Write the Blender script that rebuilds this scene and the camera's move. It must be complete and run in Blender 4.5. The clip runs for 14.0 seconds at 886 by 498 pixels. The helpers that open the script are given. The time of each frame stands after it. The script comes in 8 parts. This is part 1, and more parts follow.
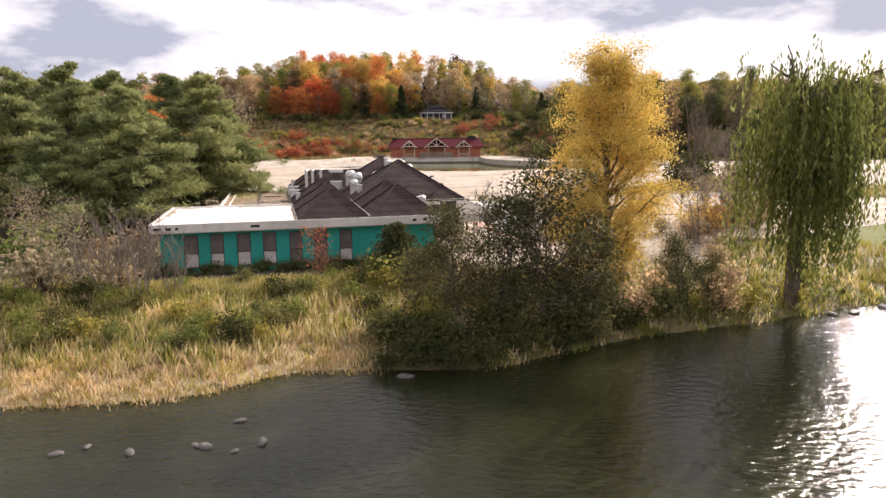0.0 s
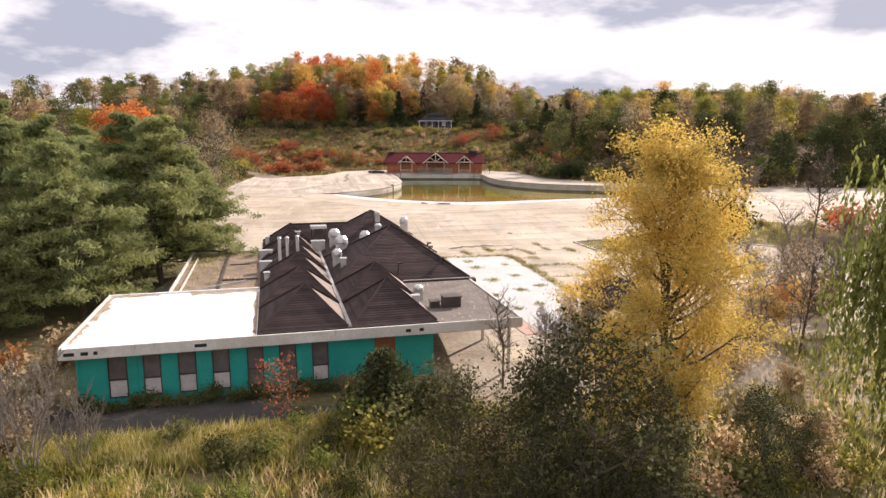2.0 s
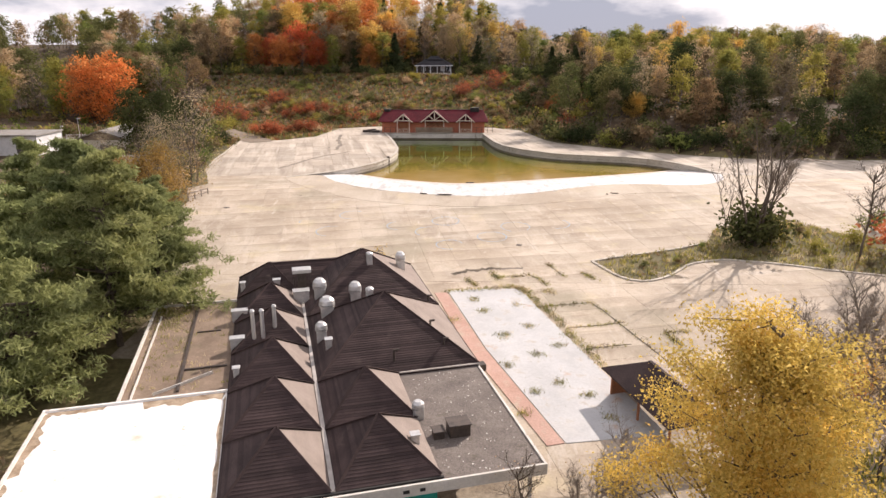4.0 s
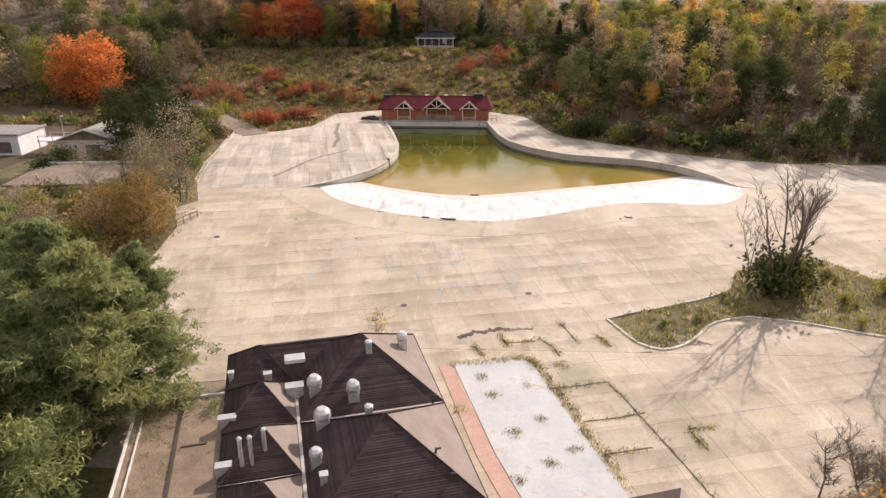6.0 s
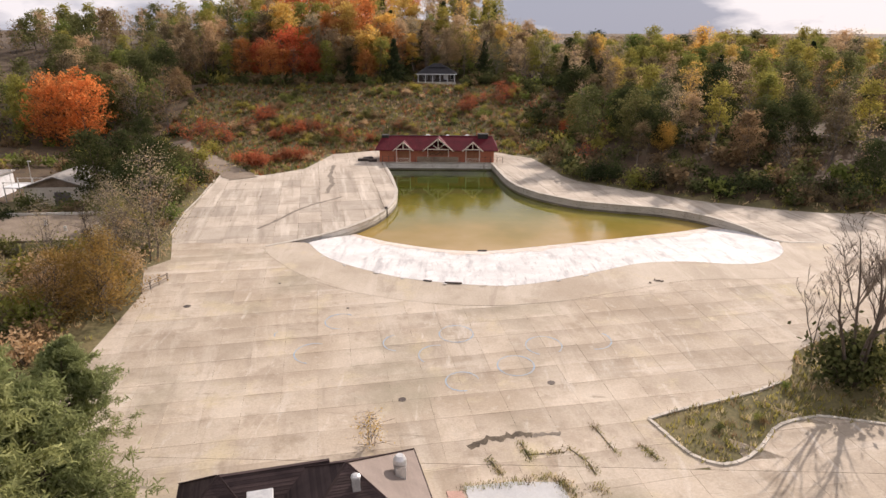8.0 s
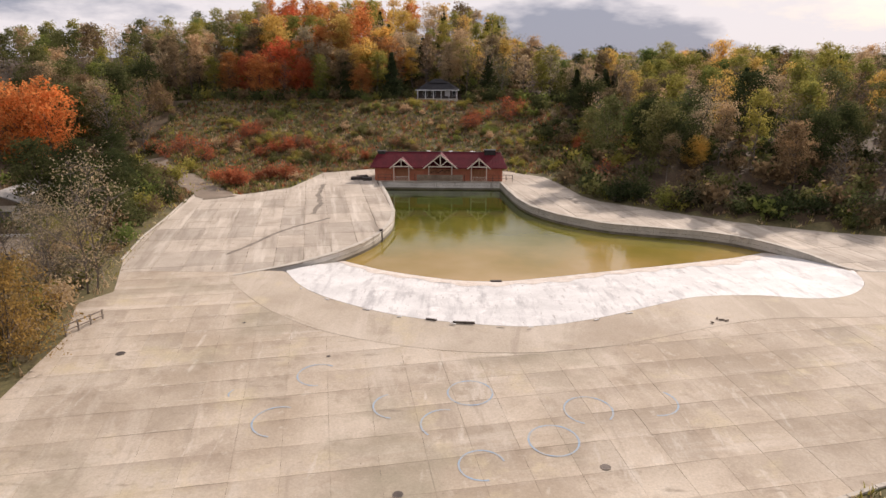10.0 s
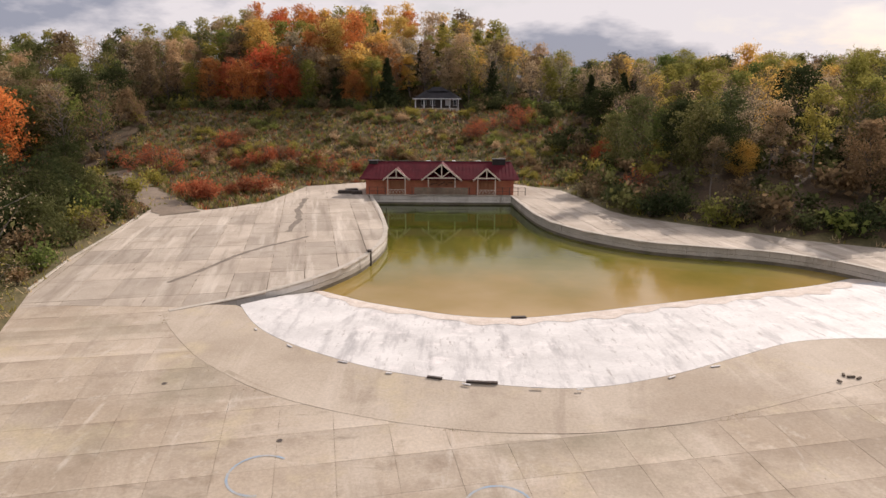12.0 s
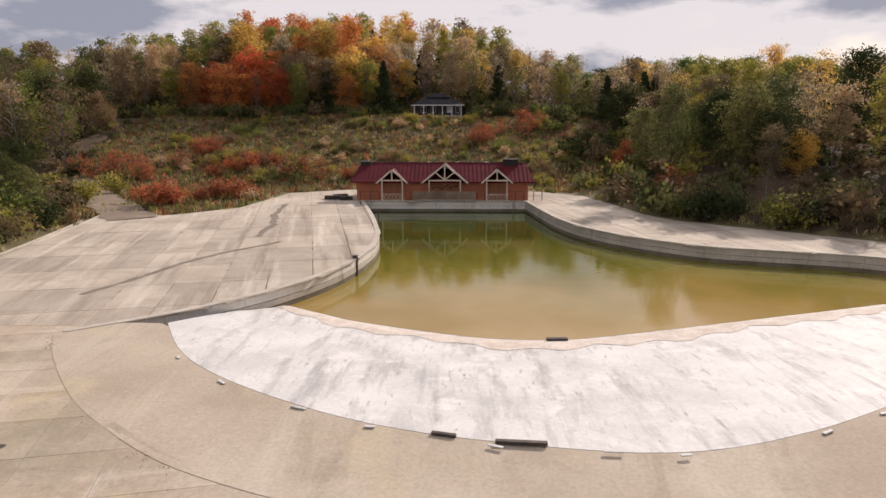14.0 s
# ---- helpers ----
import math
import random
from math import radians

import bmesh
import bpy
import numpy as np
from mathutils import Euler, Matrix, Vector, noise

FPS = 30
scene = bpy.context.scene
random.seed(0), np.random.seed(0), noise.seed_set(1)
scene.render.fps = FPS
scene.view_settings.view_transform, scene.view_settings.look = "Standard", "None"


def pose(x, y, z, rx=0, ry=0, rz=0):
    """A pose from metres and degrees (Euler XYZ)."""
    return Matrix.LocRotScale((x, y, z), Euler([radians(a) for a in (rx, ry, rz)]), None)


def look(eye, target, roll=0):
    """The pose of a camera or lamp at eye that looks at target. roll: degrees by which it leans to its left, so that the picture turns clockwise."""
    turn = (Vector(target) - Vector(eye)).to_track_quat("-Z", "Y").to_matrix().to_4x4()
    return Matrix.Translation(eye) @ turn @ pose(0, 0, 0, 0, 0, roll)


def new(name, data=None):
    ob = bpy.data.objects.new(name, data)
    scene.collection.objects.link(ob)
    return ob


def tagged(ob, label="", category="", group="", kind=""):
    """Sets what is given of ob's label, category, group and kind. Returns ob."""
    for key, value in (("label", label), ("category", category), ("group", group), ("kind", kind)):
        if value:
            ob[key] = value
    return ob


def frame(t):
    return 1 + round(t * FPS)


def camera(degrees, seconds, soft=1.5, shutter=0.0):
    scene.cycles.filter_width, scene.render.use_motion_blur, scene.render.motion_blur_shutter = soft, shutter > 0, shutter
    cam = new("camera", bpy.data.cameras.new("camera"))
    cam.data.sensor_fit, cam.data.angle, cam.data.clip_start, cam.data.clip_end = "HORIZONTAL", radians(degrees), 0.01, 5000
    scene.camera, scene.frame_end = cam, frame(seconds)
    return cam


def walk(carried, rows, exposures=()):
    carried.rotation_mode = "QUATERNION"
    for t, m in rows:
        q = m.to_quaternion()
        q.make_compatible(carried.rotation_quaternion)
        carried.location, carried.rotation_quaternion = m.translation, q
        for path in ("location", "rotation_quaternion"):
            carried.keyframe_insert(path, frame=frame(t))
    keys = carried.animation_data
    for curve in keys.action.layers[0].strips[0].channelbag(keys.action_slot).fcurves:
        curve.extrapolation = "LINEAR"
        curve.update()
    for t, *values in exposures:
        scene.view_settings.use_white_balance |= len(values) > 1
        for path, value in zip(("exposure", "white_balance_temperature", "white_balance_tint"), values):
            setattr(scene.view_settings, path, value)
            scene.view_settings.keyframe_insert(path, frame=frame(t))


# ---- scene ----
cam = camera(67.0, 14.0)
PATH = [
    (0, (1.86, 3.294, 5.823), (1.778, 5.264, 5.49), -0.5),
    (0.5, (1.746, 5.029, 6.126), (1.667, 6.999, 5.79), -0.2),
    (1, (1.688, 7.679, 7.363), (1.608, 9.649, 7.026), -0.2),
    (1.5, (1.377, 11.404, 9.202), (1.301, 13.374, 8.865), -0.0),
    (2, (1.134, 15.021, 11.07), (1.06, 16.989, 10.721), 0.1),
    (2.5, (0.825, 18.831, 13.136), (0.755, 20.789, 12.737), 0.3),
    (3, (0.722, 21.835, 14.951), (0.651, 23.783, 14.503), -0.1),
    (5.5, (-0.22, 30.855, 25.815), (-0.283, 32.725, 25.111), 0.1),
    (6, (-0.33, 33.514, 27.538), (-0.396, 35.382, 26.828), 0.1),
    (6.5, (-0.506, 36.129, 28.696), (-0.572, 37.999, 27.992), 0.0),
    (7, (-0.696, 39.12, 28.858), (-0.763, 40.999, 28.178), -0.05),
    (7.5, (-0.98, 42.062, 28.441), (-1.046, 43.952, 27.79), 0.0),
    (8, (-1.315, 45.186, 27.719), (-1.381, 47.085, 27.095), 0.05),
    (10.5, (-3.055, 64.532, 21.885), (-3.114, 66.461, 21.36), 0.2),
    (11, (-3.377, 68.928, 20.897), (-3.434, 70.863, 20.392), 0.2),
    (11.5, (-3.671, 73.647, 19.738), (-3.728, 75.584, 19.245), 0.2),
    (12, (-3.946, 78.09, 18.266), (-4.002, 80.031, 17.787), 0.1),
    (12.5, (-4.217, 82.091, 16.753), (-4.272, 84.034, 16.283), 0.0),
    (13, (-4.451, 86.038, 15.22), (-4.506, 87.986, 14.768), 0.0),
    (13.5, (-4.646, 88.981, 14.057), (-4.7, 90.933, 13.624), -0.0),
    (14, (-4.915, 93.25, 12.427), (-4.971, 95.21, 12.03), -0.1),
]
LIGHT = [(0, 0.60, 6700, 20), (2, 0.54, 6700, 20), (3, 0.45, 6700, 20), (6.5, 0.28, 6700, 20), (10.5, 0.0, 6700, 20), (14, -0.1, 6700, 20)]
walk(cam, [(t, look(eye, target, roll)) for t, eye, target, roll in PATH], LIGHT)

# ---- light ----
SUN_AZ, SUN_EL = radians(36), radians(31)      # from +y towards +x
world = bpy.data.worlds.new("world")
scene.world = world
world.use_nodes = True
wn, wl = world.node_tree.nodes, world.node_tree.links
wn.clear()
w_out = wn.new("ShaderNodeOutputWorld")
w_bg = wn.new("ShaderNodeBackground")
w_sky = wn.new("ShaderNodeTexSky")
w_sky.sky_type = "NISHITA"
w_sky.sun_disc = False
w_sky.sun_elevation, w_sky.sun_rotation = SUN_EL, SUN_AZ
w_sky.altitude, w_sky.air_density, w_sky.dust_density = 250, 1.0, 1.5
w_co = wn.new("ShaderNodeTexCoord")
w_map = wn.new("ShaderNodeMapping")
w_map.inputs["Scale"].default_value = (1.0, 1.0, 3.0)
w_map.inputs["Location"].default_value = (0.35, 0.1, 0.6)
w_no = wn.new("ShaderNodeTexNoise")
w_no.inputs["Scale"].default_value, w_no.inputs["Detail"].default_value, w_no.inputs["Roughness"].default_value = 2.9, 9, 0.56
w_ramp = wn.new("ShaderNodeValToRGB")          # cloud brightness: lit edges to grey bases
cr = w_ramp.color_ramp
cr.elements[0].position, cr.elements[0].color = 0.47, (11.2, 11.15, 11.2, 1)
cr.elements[1].position, cr.elements[1].color = 0.575, (4.5, 5.0, 6.0, 1)
w_cov = wn.new("ShaderNodeMapRange")           # cloud cover
for key, value in (("From Min", 0.22), ("From Max", 0.40), ("To Min", 0.0), ("To Max", 0.96)):
    w_cov.inputs[key].default_value = value
w_mix = wn.new("ShaderNodeMix")
w_mix.data_type = "RGBA"
wl.new(w_co.outputs["Generated"], w_map.inputs["Vector"])
wl.new(w_map.outputs["Vector"], w_no.inputs["Vector"])
wl.new(w_no.outputs["Fac"], w_ramp.inputs["Fac"])
wl.new(w_no.outputs["Fac"], w_cov.inputs["Value"])
wl.new(w_cov.outputs["Result"], w_mix.inputs["Factor"])
wl.new(w_sky.outputs["Color"], w_mix.inputs["A"])
wl.new(w_ramp.outputs["Color"], w_mix.inputs["B"])
wl.new(w_mix.outputs["Result"], w_bg.inputs["Color"])
w_bg.inputs["Strength"].default_value = 0.074
wl.new(w_bg.outputs["Background"], w_out.inputs["Surface"])

sun = new("sun", bpy.data.lights.new("sun", "SUN"))
sun.data.energy, sun.data.angle, sun.data.color = 4.7, radians(0.6), (1.0, 0.93, 0.82)
sun_dir = Vector((math.sin(SUN_AZ) * math.cos(SUN_EL), math.cos(SUN_AZ) * math.cos(SUN_EL), math.sin(SUN_EL)))
sun.matrix_world = look(sun_dir * 200, (0, 0, 0))


# ---- materials ----
def nodes_of(name):
    m = bpy.data.materials.new(name)
    m.use_nodes = True
    nt = m.node_tree
    nt.nodes.clear()
    out = nt.nodes.new("ShaderNodeOutputMaterial")
    return m, nt, out


def noise_fac(nt, scale, detail=4, rough=0.6, stretch=(1, 1, 1), co="Object"):
    tc = nt.nodes.new("ShaderNodeTexCoord")
    mp = nt.nodes.new("ShaderNodeMapping")
    if len(stretch) == 4:                        # stretched along a turned direction
        mp.vector_type = "TEXTURE"
        mp.inputs["Rotation"].default_value = (0, 0, radians(stretch[3]))
        mp.inputs["Scale"].default_value = [1 / v for v in stretch[:3]]
    else:
        mp.inputs["Scale"].default_value = stretch
    nz = nt.nodes.new("ShaderNodeTexNoise")
    nz.inputs["Scale"].default_value, nz.inputs["Detail"].default_value, nz.inputs["Roughness"].default_value = scale, detail, rough
    if co == "World":
        geo = nt.nodes.new("ShaderNodeNewGeometry")
        nt.links.new(geo.outputs["Position"], mp.inputs["Vector"])
    else:
        nt.links.new(tc.outputs[co], mp.inputs["Vector"])
    nt.links.new(mp.outputs["Vector"], nz.inputs["Vector"])
    return nz.outputs["Fac"]


def ramp(nt, fac, stops):
    r = nt.nodes.new("ShaderNodeValToRGB")
    e = r.color_ramp.elements
    while len(e) < len(stops):
        e.new(0.5)
    for el, (p, c) in zip(e, stops):
        el.position, el.color = p, (*c, 1)
    nt.links.new(fac, r.inputs["Fac"])
    return r.outputs["Color"]


def mix(nt, a, b, fac, mode="MIX"):
    m = nt.nodes.new("ShaderNodeMix")
    m.data_type, m.blend_type = "RGBA", mode
    for key, value in (("A", a), ("B", b)):
        if isinstance(value, tuple):
            m.inputs[key].default_value = (*value, 1)
        else:
            nt.links.new(value, m.inputs[key])
    if isinstance(fac, (int, float)):
        m.inputs["Factor"].default_value = fac
    else:
        nt.links.new(fac, m.inputs["Factor"])
    return m.outputs["Result"]


def surface(name, stops, scale, rough=0.85, fine=None, bump=0.0, bump_scale=None, metal=0.0, stretch=(1, 1, 1), patches=None, co="World", vary=0.0, spec=0.5, courses=None):
    """stops: colours along a broad noise; fine: (scale, amount) grain; patches: (scale, lo, hi, colour, stretch) stains; vary: from piece to piece; courses: (turn, start, step) of dirt that gathers along each row's joint."""
    m, nt, out = nodes_of(name)
    b = nt.nodes.new("ShaderNodeBsdfPrincipled")
    col = ramp(nt, noise_fac(nt, scale, 5, 0.6, stretch, co), stops)
    for p in patches or ():
        f = noise_fac(nt, p[0], 6, 0.65, p[4] if len(p) > 4 else (1, 1, 1), co)
        mr = nt.nodes.new("ShaderNodeMapRange")
        mr.inputs["From Min"].default_value, mr.inputs["From Max"].default_value = p[1], p[2]
        nt.links.new(f, mr.inputs["Value"])
        col = mix(nt, col, p[3], mr.outputs["Result"])
    if fine:
        f = noise_fac(nt, fine[0], 3, 0.7, (1, 1, 1), co)
        g = ramp(nt, f, [(0.3, (1 - fine[1],) * 3), (0.7, (1 + fine[1],) * 3)])
        col = mix(nt, col, g, 1.0, "MULTIPLY")
    if vary:
        oi = nt.nodes.new("ShaderNodeObjectInfo")
        g = ramp(nt, oi.outputs["Random"], [(0.0, (1 - vary,) * 3), (1.0, (1 + vary,) * 3)])
        col = mix(nt, col, g, 1.0, "MULTIPLY")
    if courses:
        geo = nt.nodes.new("ShaderNodeNewGeometry")
        dot = nt.nodes.new("ShaderNodeVectorMath")
        dot.operation = "DOT_PRODUCT"
        dot.inputs[1].default_value = (-math.sin(courses[0]) / courses[2], math.cos(courses[0]) / courses[2], 0)
        nt.links.new(geo.outputs["Position"], dot.inputs[0])
        wrap = nt.nodes.new("ShaderNodeMath")
        wrap.operation = "WRAP"
        wrap.inputs[1].default_value, wrap.inputs[2].default_value = courses[1] / courses[2] % 1 + 1, courses[1] / courses[2] % 1
        nt.links.new(dot.outputs["Value"], wrap.inputs[0])
        shift = nt.nodes.new("ShaderNodeMath")
        shift.operation = "SUBTRACT"
        shift.inputs[1].default_value = courses[1] / courses[2] % 1
        nt.links.new(wrap.outputs["Value"], shift.inputs[0])
        g = ramp(nt, shift.outputs["Value"], [(0.0, (1.10, 1.10, 1.09)), (0.10, (1.05, 1.05, 1.05)), (0.5, (0.99, 0.985, 0.975)), (0.92, (0.86, 0.845, 0.825)), (1.0, (0.80, 0.78, 0.755))])
        amount = nt.nodes.new("ShaderNodeMapRange")
        amount.inputs["From Min"].default_value, amount.inputs["From Max"].default_value = 0.36, 0.60
        nt.links.new(noise_fac(nt, 0.22, 4, 0.6, (1, 1, 1), co), amount.inputs["Value"])
        col = mix(nt, col, g, amount.outputs["Result"], "MULTIPLY")
    nt.links.new(col, b.inputs["Base Color"])
    b.inputs["Roughness"].default_value, b.inputs["Metallic"].default_value = rough, metal
    b.inputs["Specular IOR Level"].default_value = spec
    if bump:
        bp = nt.nodes.new("ShaderNodeBump")
        bp.inputs["Strength"].default_value, bp.inputs["Distance"].default_value = bump, 0.05
        nt.links.new(noise_fac(nt, bump_scale or scale * 8, 5, 0.65, (1, 1, 1), co), bp.inputs["Height"])
        nt.links.new(bp.outputs["Normal"], b.inputs["Normal"])
    nt.links.new(b.outputs["BSDF"], out.inputs["Surface"])
    return m


def leaf_material(name, c1, c2, c3=None, see=0.4, vary=0.25):
    m, nt, out = nodes_of(name)
    geo = nt.nodes.new("ShaderNodeNewGeometry")
    oi = nt.nodes.new("ShaderNodeObjectInfo")
    c3 = c3 or c2
    stops = [(0.0, tuple(a * 0.55 + b * 0.45 for a, b in zip(c1, c2))), (0.55, c2), (1.0, tuple(a * 0.45 + b * 0.55 for a, b in zip(c2, c3)))]
    col = ramp(nt, geo.outputs["Random Per Island"], stops)
    g = ramp(nt, oi.outputs["Random"], [(0.0, (1 - vary, 1 - vary * 0.6, 1 - vary * 0.5)), (1.0, (1 + vary, 1 + vary * 0.6, 1 + vary * 0.3))])
    col = mix(nt, col, g, 1.0, "MULTIPLY")
    big = ramp(nt, noise_fac(nt, 0.35, 2, 0.5, (1, 1, 1), "World"), [(0.3, (0.95, 0.98, 1.0)), (0.7, (1.5, 1.44, 1.32))])
    col = mix(nt, col, big, 1.0, "MULTIPLY")
    d = nt.nodes.new("ShaderNodeBsdfDiffuse")
    tr = nt.nodes.new("ShaderNodeBsdfTranslucent")
    ms = nt.nodes.new("ShaderNodeMixShader")
    ms.inputs["Fac"].default_value = see
    nt.links.new(col, d.inputs["Color"])
    nt.links.new(col, tr.inputs["Color"])
    nt.links.new(d.outputs["BSDF"], ms.inputs[1])
    nt.links.new(tr.outputs["BSDF"], ms.inputs[2])
    nt.links.new(ms.outputs["Shader"], out.inputs["Surface"])
    return m


def water_material(name, deep, shallow, wave_scale, wave, rough=0.03, stops=None, spec=0.5):
    m, nt, out = nodes_of(name)
    b = nt.nodes.new("ShaderNodeBsdfPrincipled")
    col = ramp(nt, noise_fac(nt, 0.12, 4, 0.6, (1, 1, 1), "World"), stops or [(0.3, deep), (0.7, shallow)])
    nt.links.new(col, b.inputs["Base Color"])
    b.inputs["Roughness"].default_value = rough
    b.inputs["IOR"].default_value = 1.33
    b.inputs["Specular IOR Level"].default_value = spec
    bp = nt.nodes.new("ShaderNodeBump")
    bp.inputs["Strength"].default_value, bp.inputs["Distance"].default_value = wave, 0.1
    nt.links.new(noise_fac(nt, wave_scale, 4, 0.55, (1, 1.6, 1), "World"), bp.inputs["Height"])
    nt.links.new(bp.outputs["Normal"], b.inputs["Normal"])
    nt.links.new(b.outputs["BSDF"], out.inputs["Surface"])
    return m


def pool_water_material():
    """Amber over the shallow sand, olive green over the deep end."""
    m, nt, out = nodes_of("murky_pool_water")
    b = nt.nodes.new("ShaderNodeBsdfPrincipled")
    geo = nt.nodes.new("ShaderNodeNewGeometry")
    sep = nt.nodes.new("ShaderNodeSeparateXYZ")
    nt.links.new(geo.outputs["Position"], sep.inputs["Vector"])
    add = nt.nodes.new("ShaderNodeMath")
    add.operation = "MULTIPLY_ADD"
    nt.links.new(noise_fac(nt, 0.10, 4, 0.55, (1, 1, 1), "World"), add.inputs[0])
    add.inputs[1].default_value = 26.0
    nt.links.new(sep.outputs["Y"], add.inputs[2])
    mr = nt.nodes.new("ShaderNodeMapRange")
    mr.inputs["From Min"].default_value, mr.inputs["From Max"].default_value = 146, 186
    nt.links.new(add.outputs["Value"], mr.inputs["Value"])
    col = ramp(nt, mr.outputs["Result"], [(0.0, (0.42, 0.295, 0.135)), (0.22, (0.32, 0.222, 0.066)), (0.5, (0.165, 0.148, 0.024)), (1.0, (0.04, 0.054, 0.007))])
    nt.links.new(col, b.inputs["Base Color"])
    b.inputs["Roughness"].default_value, b.inputs["IOR"].default_value = 0.04, 1.33
    bp = nt.nodes.new("ShaderNodeBump")
    bp.inputs["Strength"].default_value, bp.inputs["Distance"].default_value = 0.05, 0.1
    nt.links.new(noise_fac(nt, 1.1, 4, 0.55, (1, 1.6, 1), "World"), bp.inputs["Height"])
    nt.links.new(bp.outputs["Normal"], b.inputs["Normal"])
    nt.links.new(b.outputs["BSDF"], out.inputs["Surface"])
    return m


M = {}
M["concrete"] = surface("pale_deck_concrete", [(0.3, (0.36, 0.295, 0.22)), (0.5, (0.45, 0.375, 0.29)), (0.72, (0.54, 0.465, 0.37))], 0.12, 0.9, (6.0, 0.12), 0.15, 14,
                        patches=[(0.25, 0.54, 0.72, (0.34, 0.272, 0.205)), (0.40, 0.56, 0.72, (0.54, 0.47, 0.385), (0.07, 1, 1, 12)), (0.33, 0.58, 0.72, (0.36, 0.297, 0.225), (0.08, 1, 1, 12)), (0.40, 0.52, 0.72, (0.53, 0.46, 0.375), (1, 0.08, 1, 16)), (0.6, 0.58, 0.72, (0.37, 0.305, 0.235), (1, 0.09, 1, 9)), (0.05, 0.50, 0.66, (0.34, 0.27, 0.195)), (0.16, 0.56, 0.70, (0.50, 0.42, 0.28)), (0.8, 0.56, 0.80, (0.55, 0.485, 0.40)), (0.33, 0.58, 0.76, (0.28, 0.22, 0.155)), (0.7, 0.60, 0.72, (0.56, 0.50, 0.42), (1, 0.18, 1)), (0.07, 0.54, 0.68, (0.32, 0.275, 0.20)), (0.9, 0.62, 0.74, (0.27, 0.225, 0.17), (0.25, 1, 1)), (2.5, 0.68, 0.74, (0.22, 0.18, 0.13))], vary=0.075, courses=(radians(12), 99.3, 3.05))
M["concrete_upper"] = surface("grey_deck_concrete", [(0.3, (0.34, 0.285, 0.225)), (0.5, (0.42, 0.36, 0.29)), (0.72, (0.51, 0.445, 0.365))], 0.15, 0.9, (6.0, 0.12), 0.15, 14,
                              patches=[(0.25, 0.54, 0.72, (0.31, 0.255, 0.20)), (0.6, 0.52, 0.66, (0.30, 0.25, 0.195), (1, 0.07, 1, 13)), (0.5, 0.54, 0.68, (0.56, 0.50, 0.42), (1, 0.08, 1, 12)), (0.7, 0.60, 0.74, (0.28, 0.23, 0.175), (0.12, 1, 1, 10)), (0.9, 0.64, 0.76, (0.24, 0.195, 0.15))], vary=0.13)
M["apron"] = surface("smooth_tan_apron", [(0.3, (0.37, 0.308, 0.232)), (0.5, (0.44, 0.372, 0.29)), (0.72, (0.52, 0.45, 0.362))], 0.12, 0.9, (6.0, 0.12), 0.15, 14,
                     patches=[(0.25, 0.54, 0.72, (0.35, 0.285, 0.215)), (0.40, 0.52, 0.70, (0.53, 0.46, 0.375), (1, 0.08, 1, 4)), (0.6, 0.56, 0.72, (0.36, 0.297, 0.228), (1, 0.09, 1, -8)), (0.05, 0.50, 0.66, (0.36, 0.29, 0.215)), (0.16, 0.56, 0.70, (0.50, 0.42, 0.29)), (2.5, 0.68, 0.74, (0.22, 0.18, 0.13))])
M["joint"] = surface("dark_joint_dirt", [(0.40, (0.07, 0.055, 0.04)), (0.50, (0.38, 0.315, 0.24))], 0.6, 0.95)
M["joint_dark"] = surface("dark_wet_dirt", [(0.3, (0.05, 0.038, 0.026)), (0.7, (0.14, 0.11, 0.075))], 1.5, 0.95, (8, 0.3), 0.4, 10)
M["old_concrete"] = surface("aged_wall_concrete", [(0.3, (0.40, 0.36, 0.30)), (0.7, (0.54, 0.49, 0.42))], 0.5, 0.9, (5, 0.12), 0.2, 12,
                            patches=[(0.9, 0.56, 0.72, (0.24, 0.21, 0.17), (1, 1, 0.2))])
# Light on the west and south walls is put into this paler tone.
M["lit_pale_wall"] = surface("lit_pale_pool_wall_concrete", [(0.3, (0.60, 0.555, 0.49)), (0.7, (0.74, 0.695, 0.63))], 0.5, 0.9, (5, 0.1), 0.2, 12,
                         patches=[(0.9, 0.58, 0.74, (0.36, 0.31, 0.25), (1, 1, 0.2)), (0.3, 0.60, 0.74, (0.46, 0.41, 0.34))])
M["wall_band"] = surface("waterline_stained_concrete", [(0.3, (0.11, 0.092, 0.062)), (0.7, (0.22, 0.185, 0.135))], 0.5, 0.85, (5, 0.15), 0.2, 12, patches=[(0.7, 0.55, 0.72, (0.12, 0.11, 0.06), (1, 1, 0.3))])
M["white_beach"] = surface("worn_white_pool_paint", [(0.3, (0.50, 0.49, 0.475)), (0.65, (0.65, 0.64, 0.62))], 0.25, 0.75, (4, 0.07), 0.1, 10,
                           patches=[(0.9, 0.51, 0.66, (0.38, 0.37, 0.365), (1, 0.14, 1)), (0.45, 0.56, 0.70, (0.70, 0.67, 0.65)), (2.6, 0.60, 0.70, (0.33, 0.31, 0.29), (1, 0.16, 1)), (5.0, 0.66, 0.72, (0.24, 0.21, 0.18), (1, 0.3, 1))])
M["pool_water"] = pool_water_material()
M["river"] = water_material("dark_river_water", (0.010, 0.012, 0.005), (0.028, 0.030, 0.013), 2.0, 0.6, 0.10, spec=0.36)
M["soil"] = surface("grassy_soil", [(0.25, (0.09, 0.066, 0.034)), (0.45, (0.11, 0.095, 0.036)), (0.6, (0.17, 0.135, 0.06)), (0.8, (0.08, 0.082, 0.027))], 0.15, 0.95, (2.5, 0.35), 0.6, 3.0)
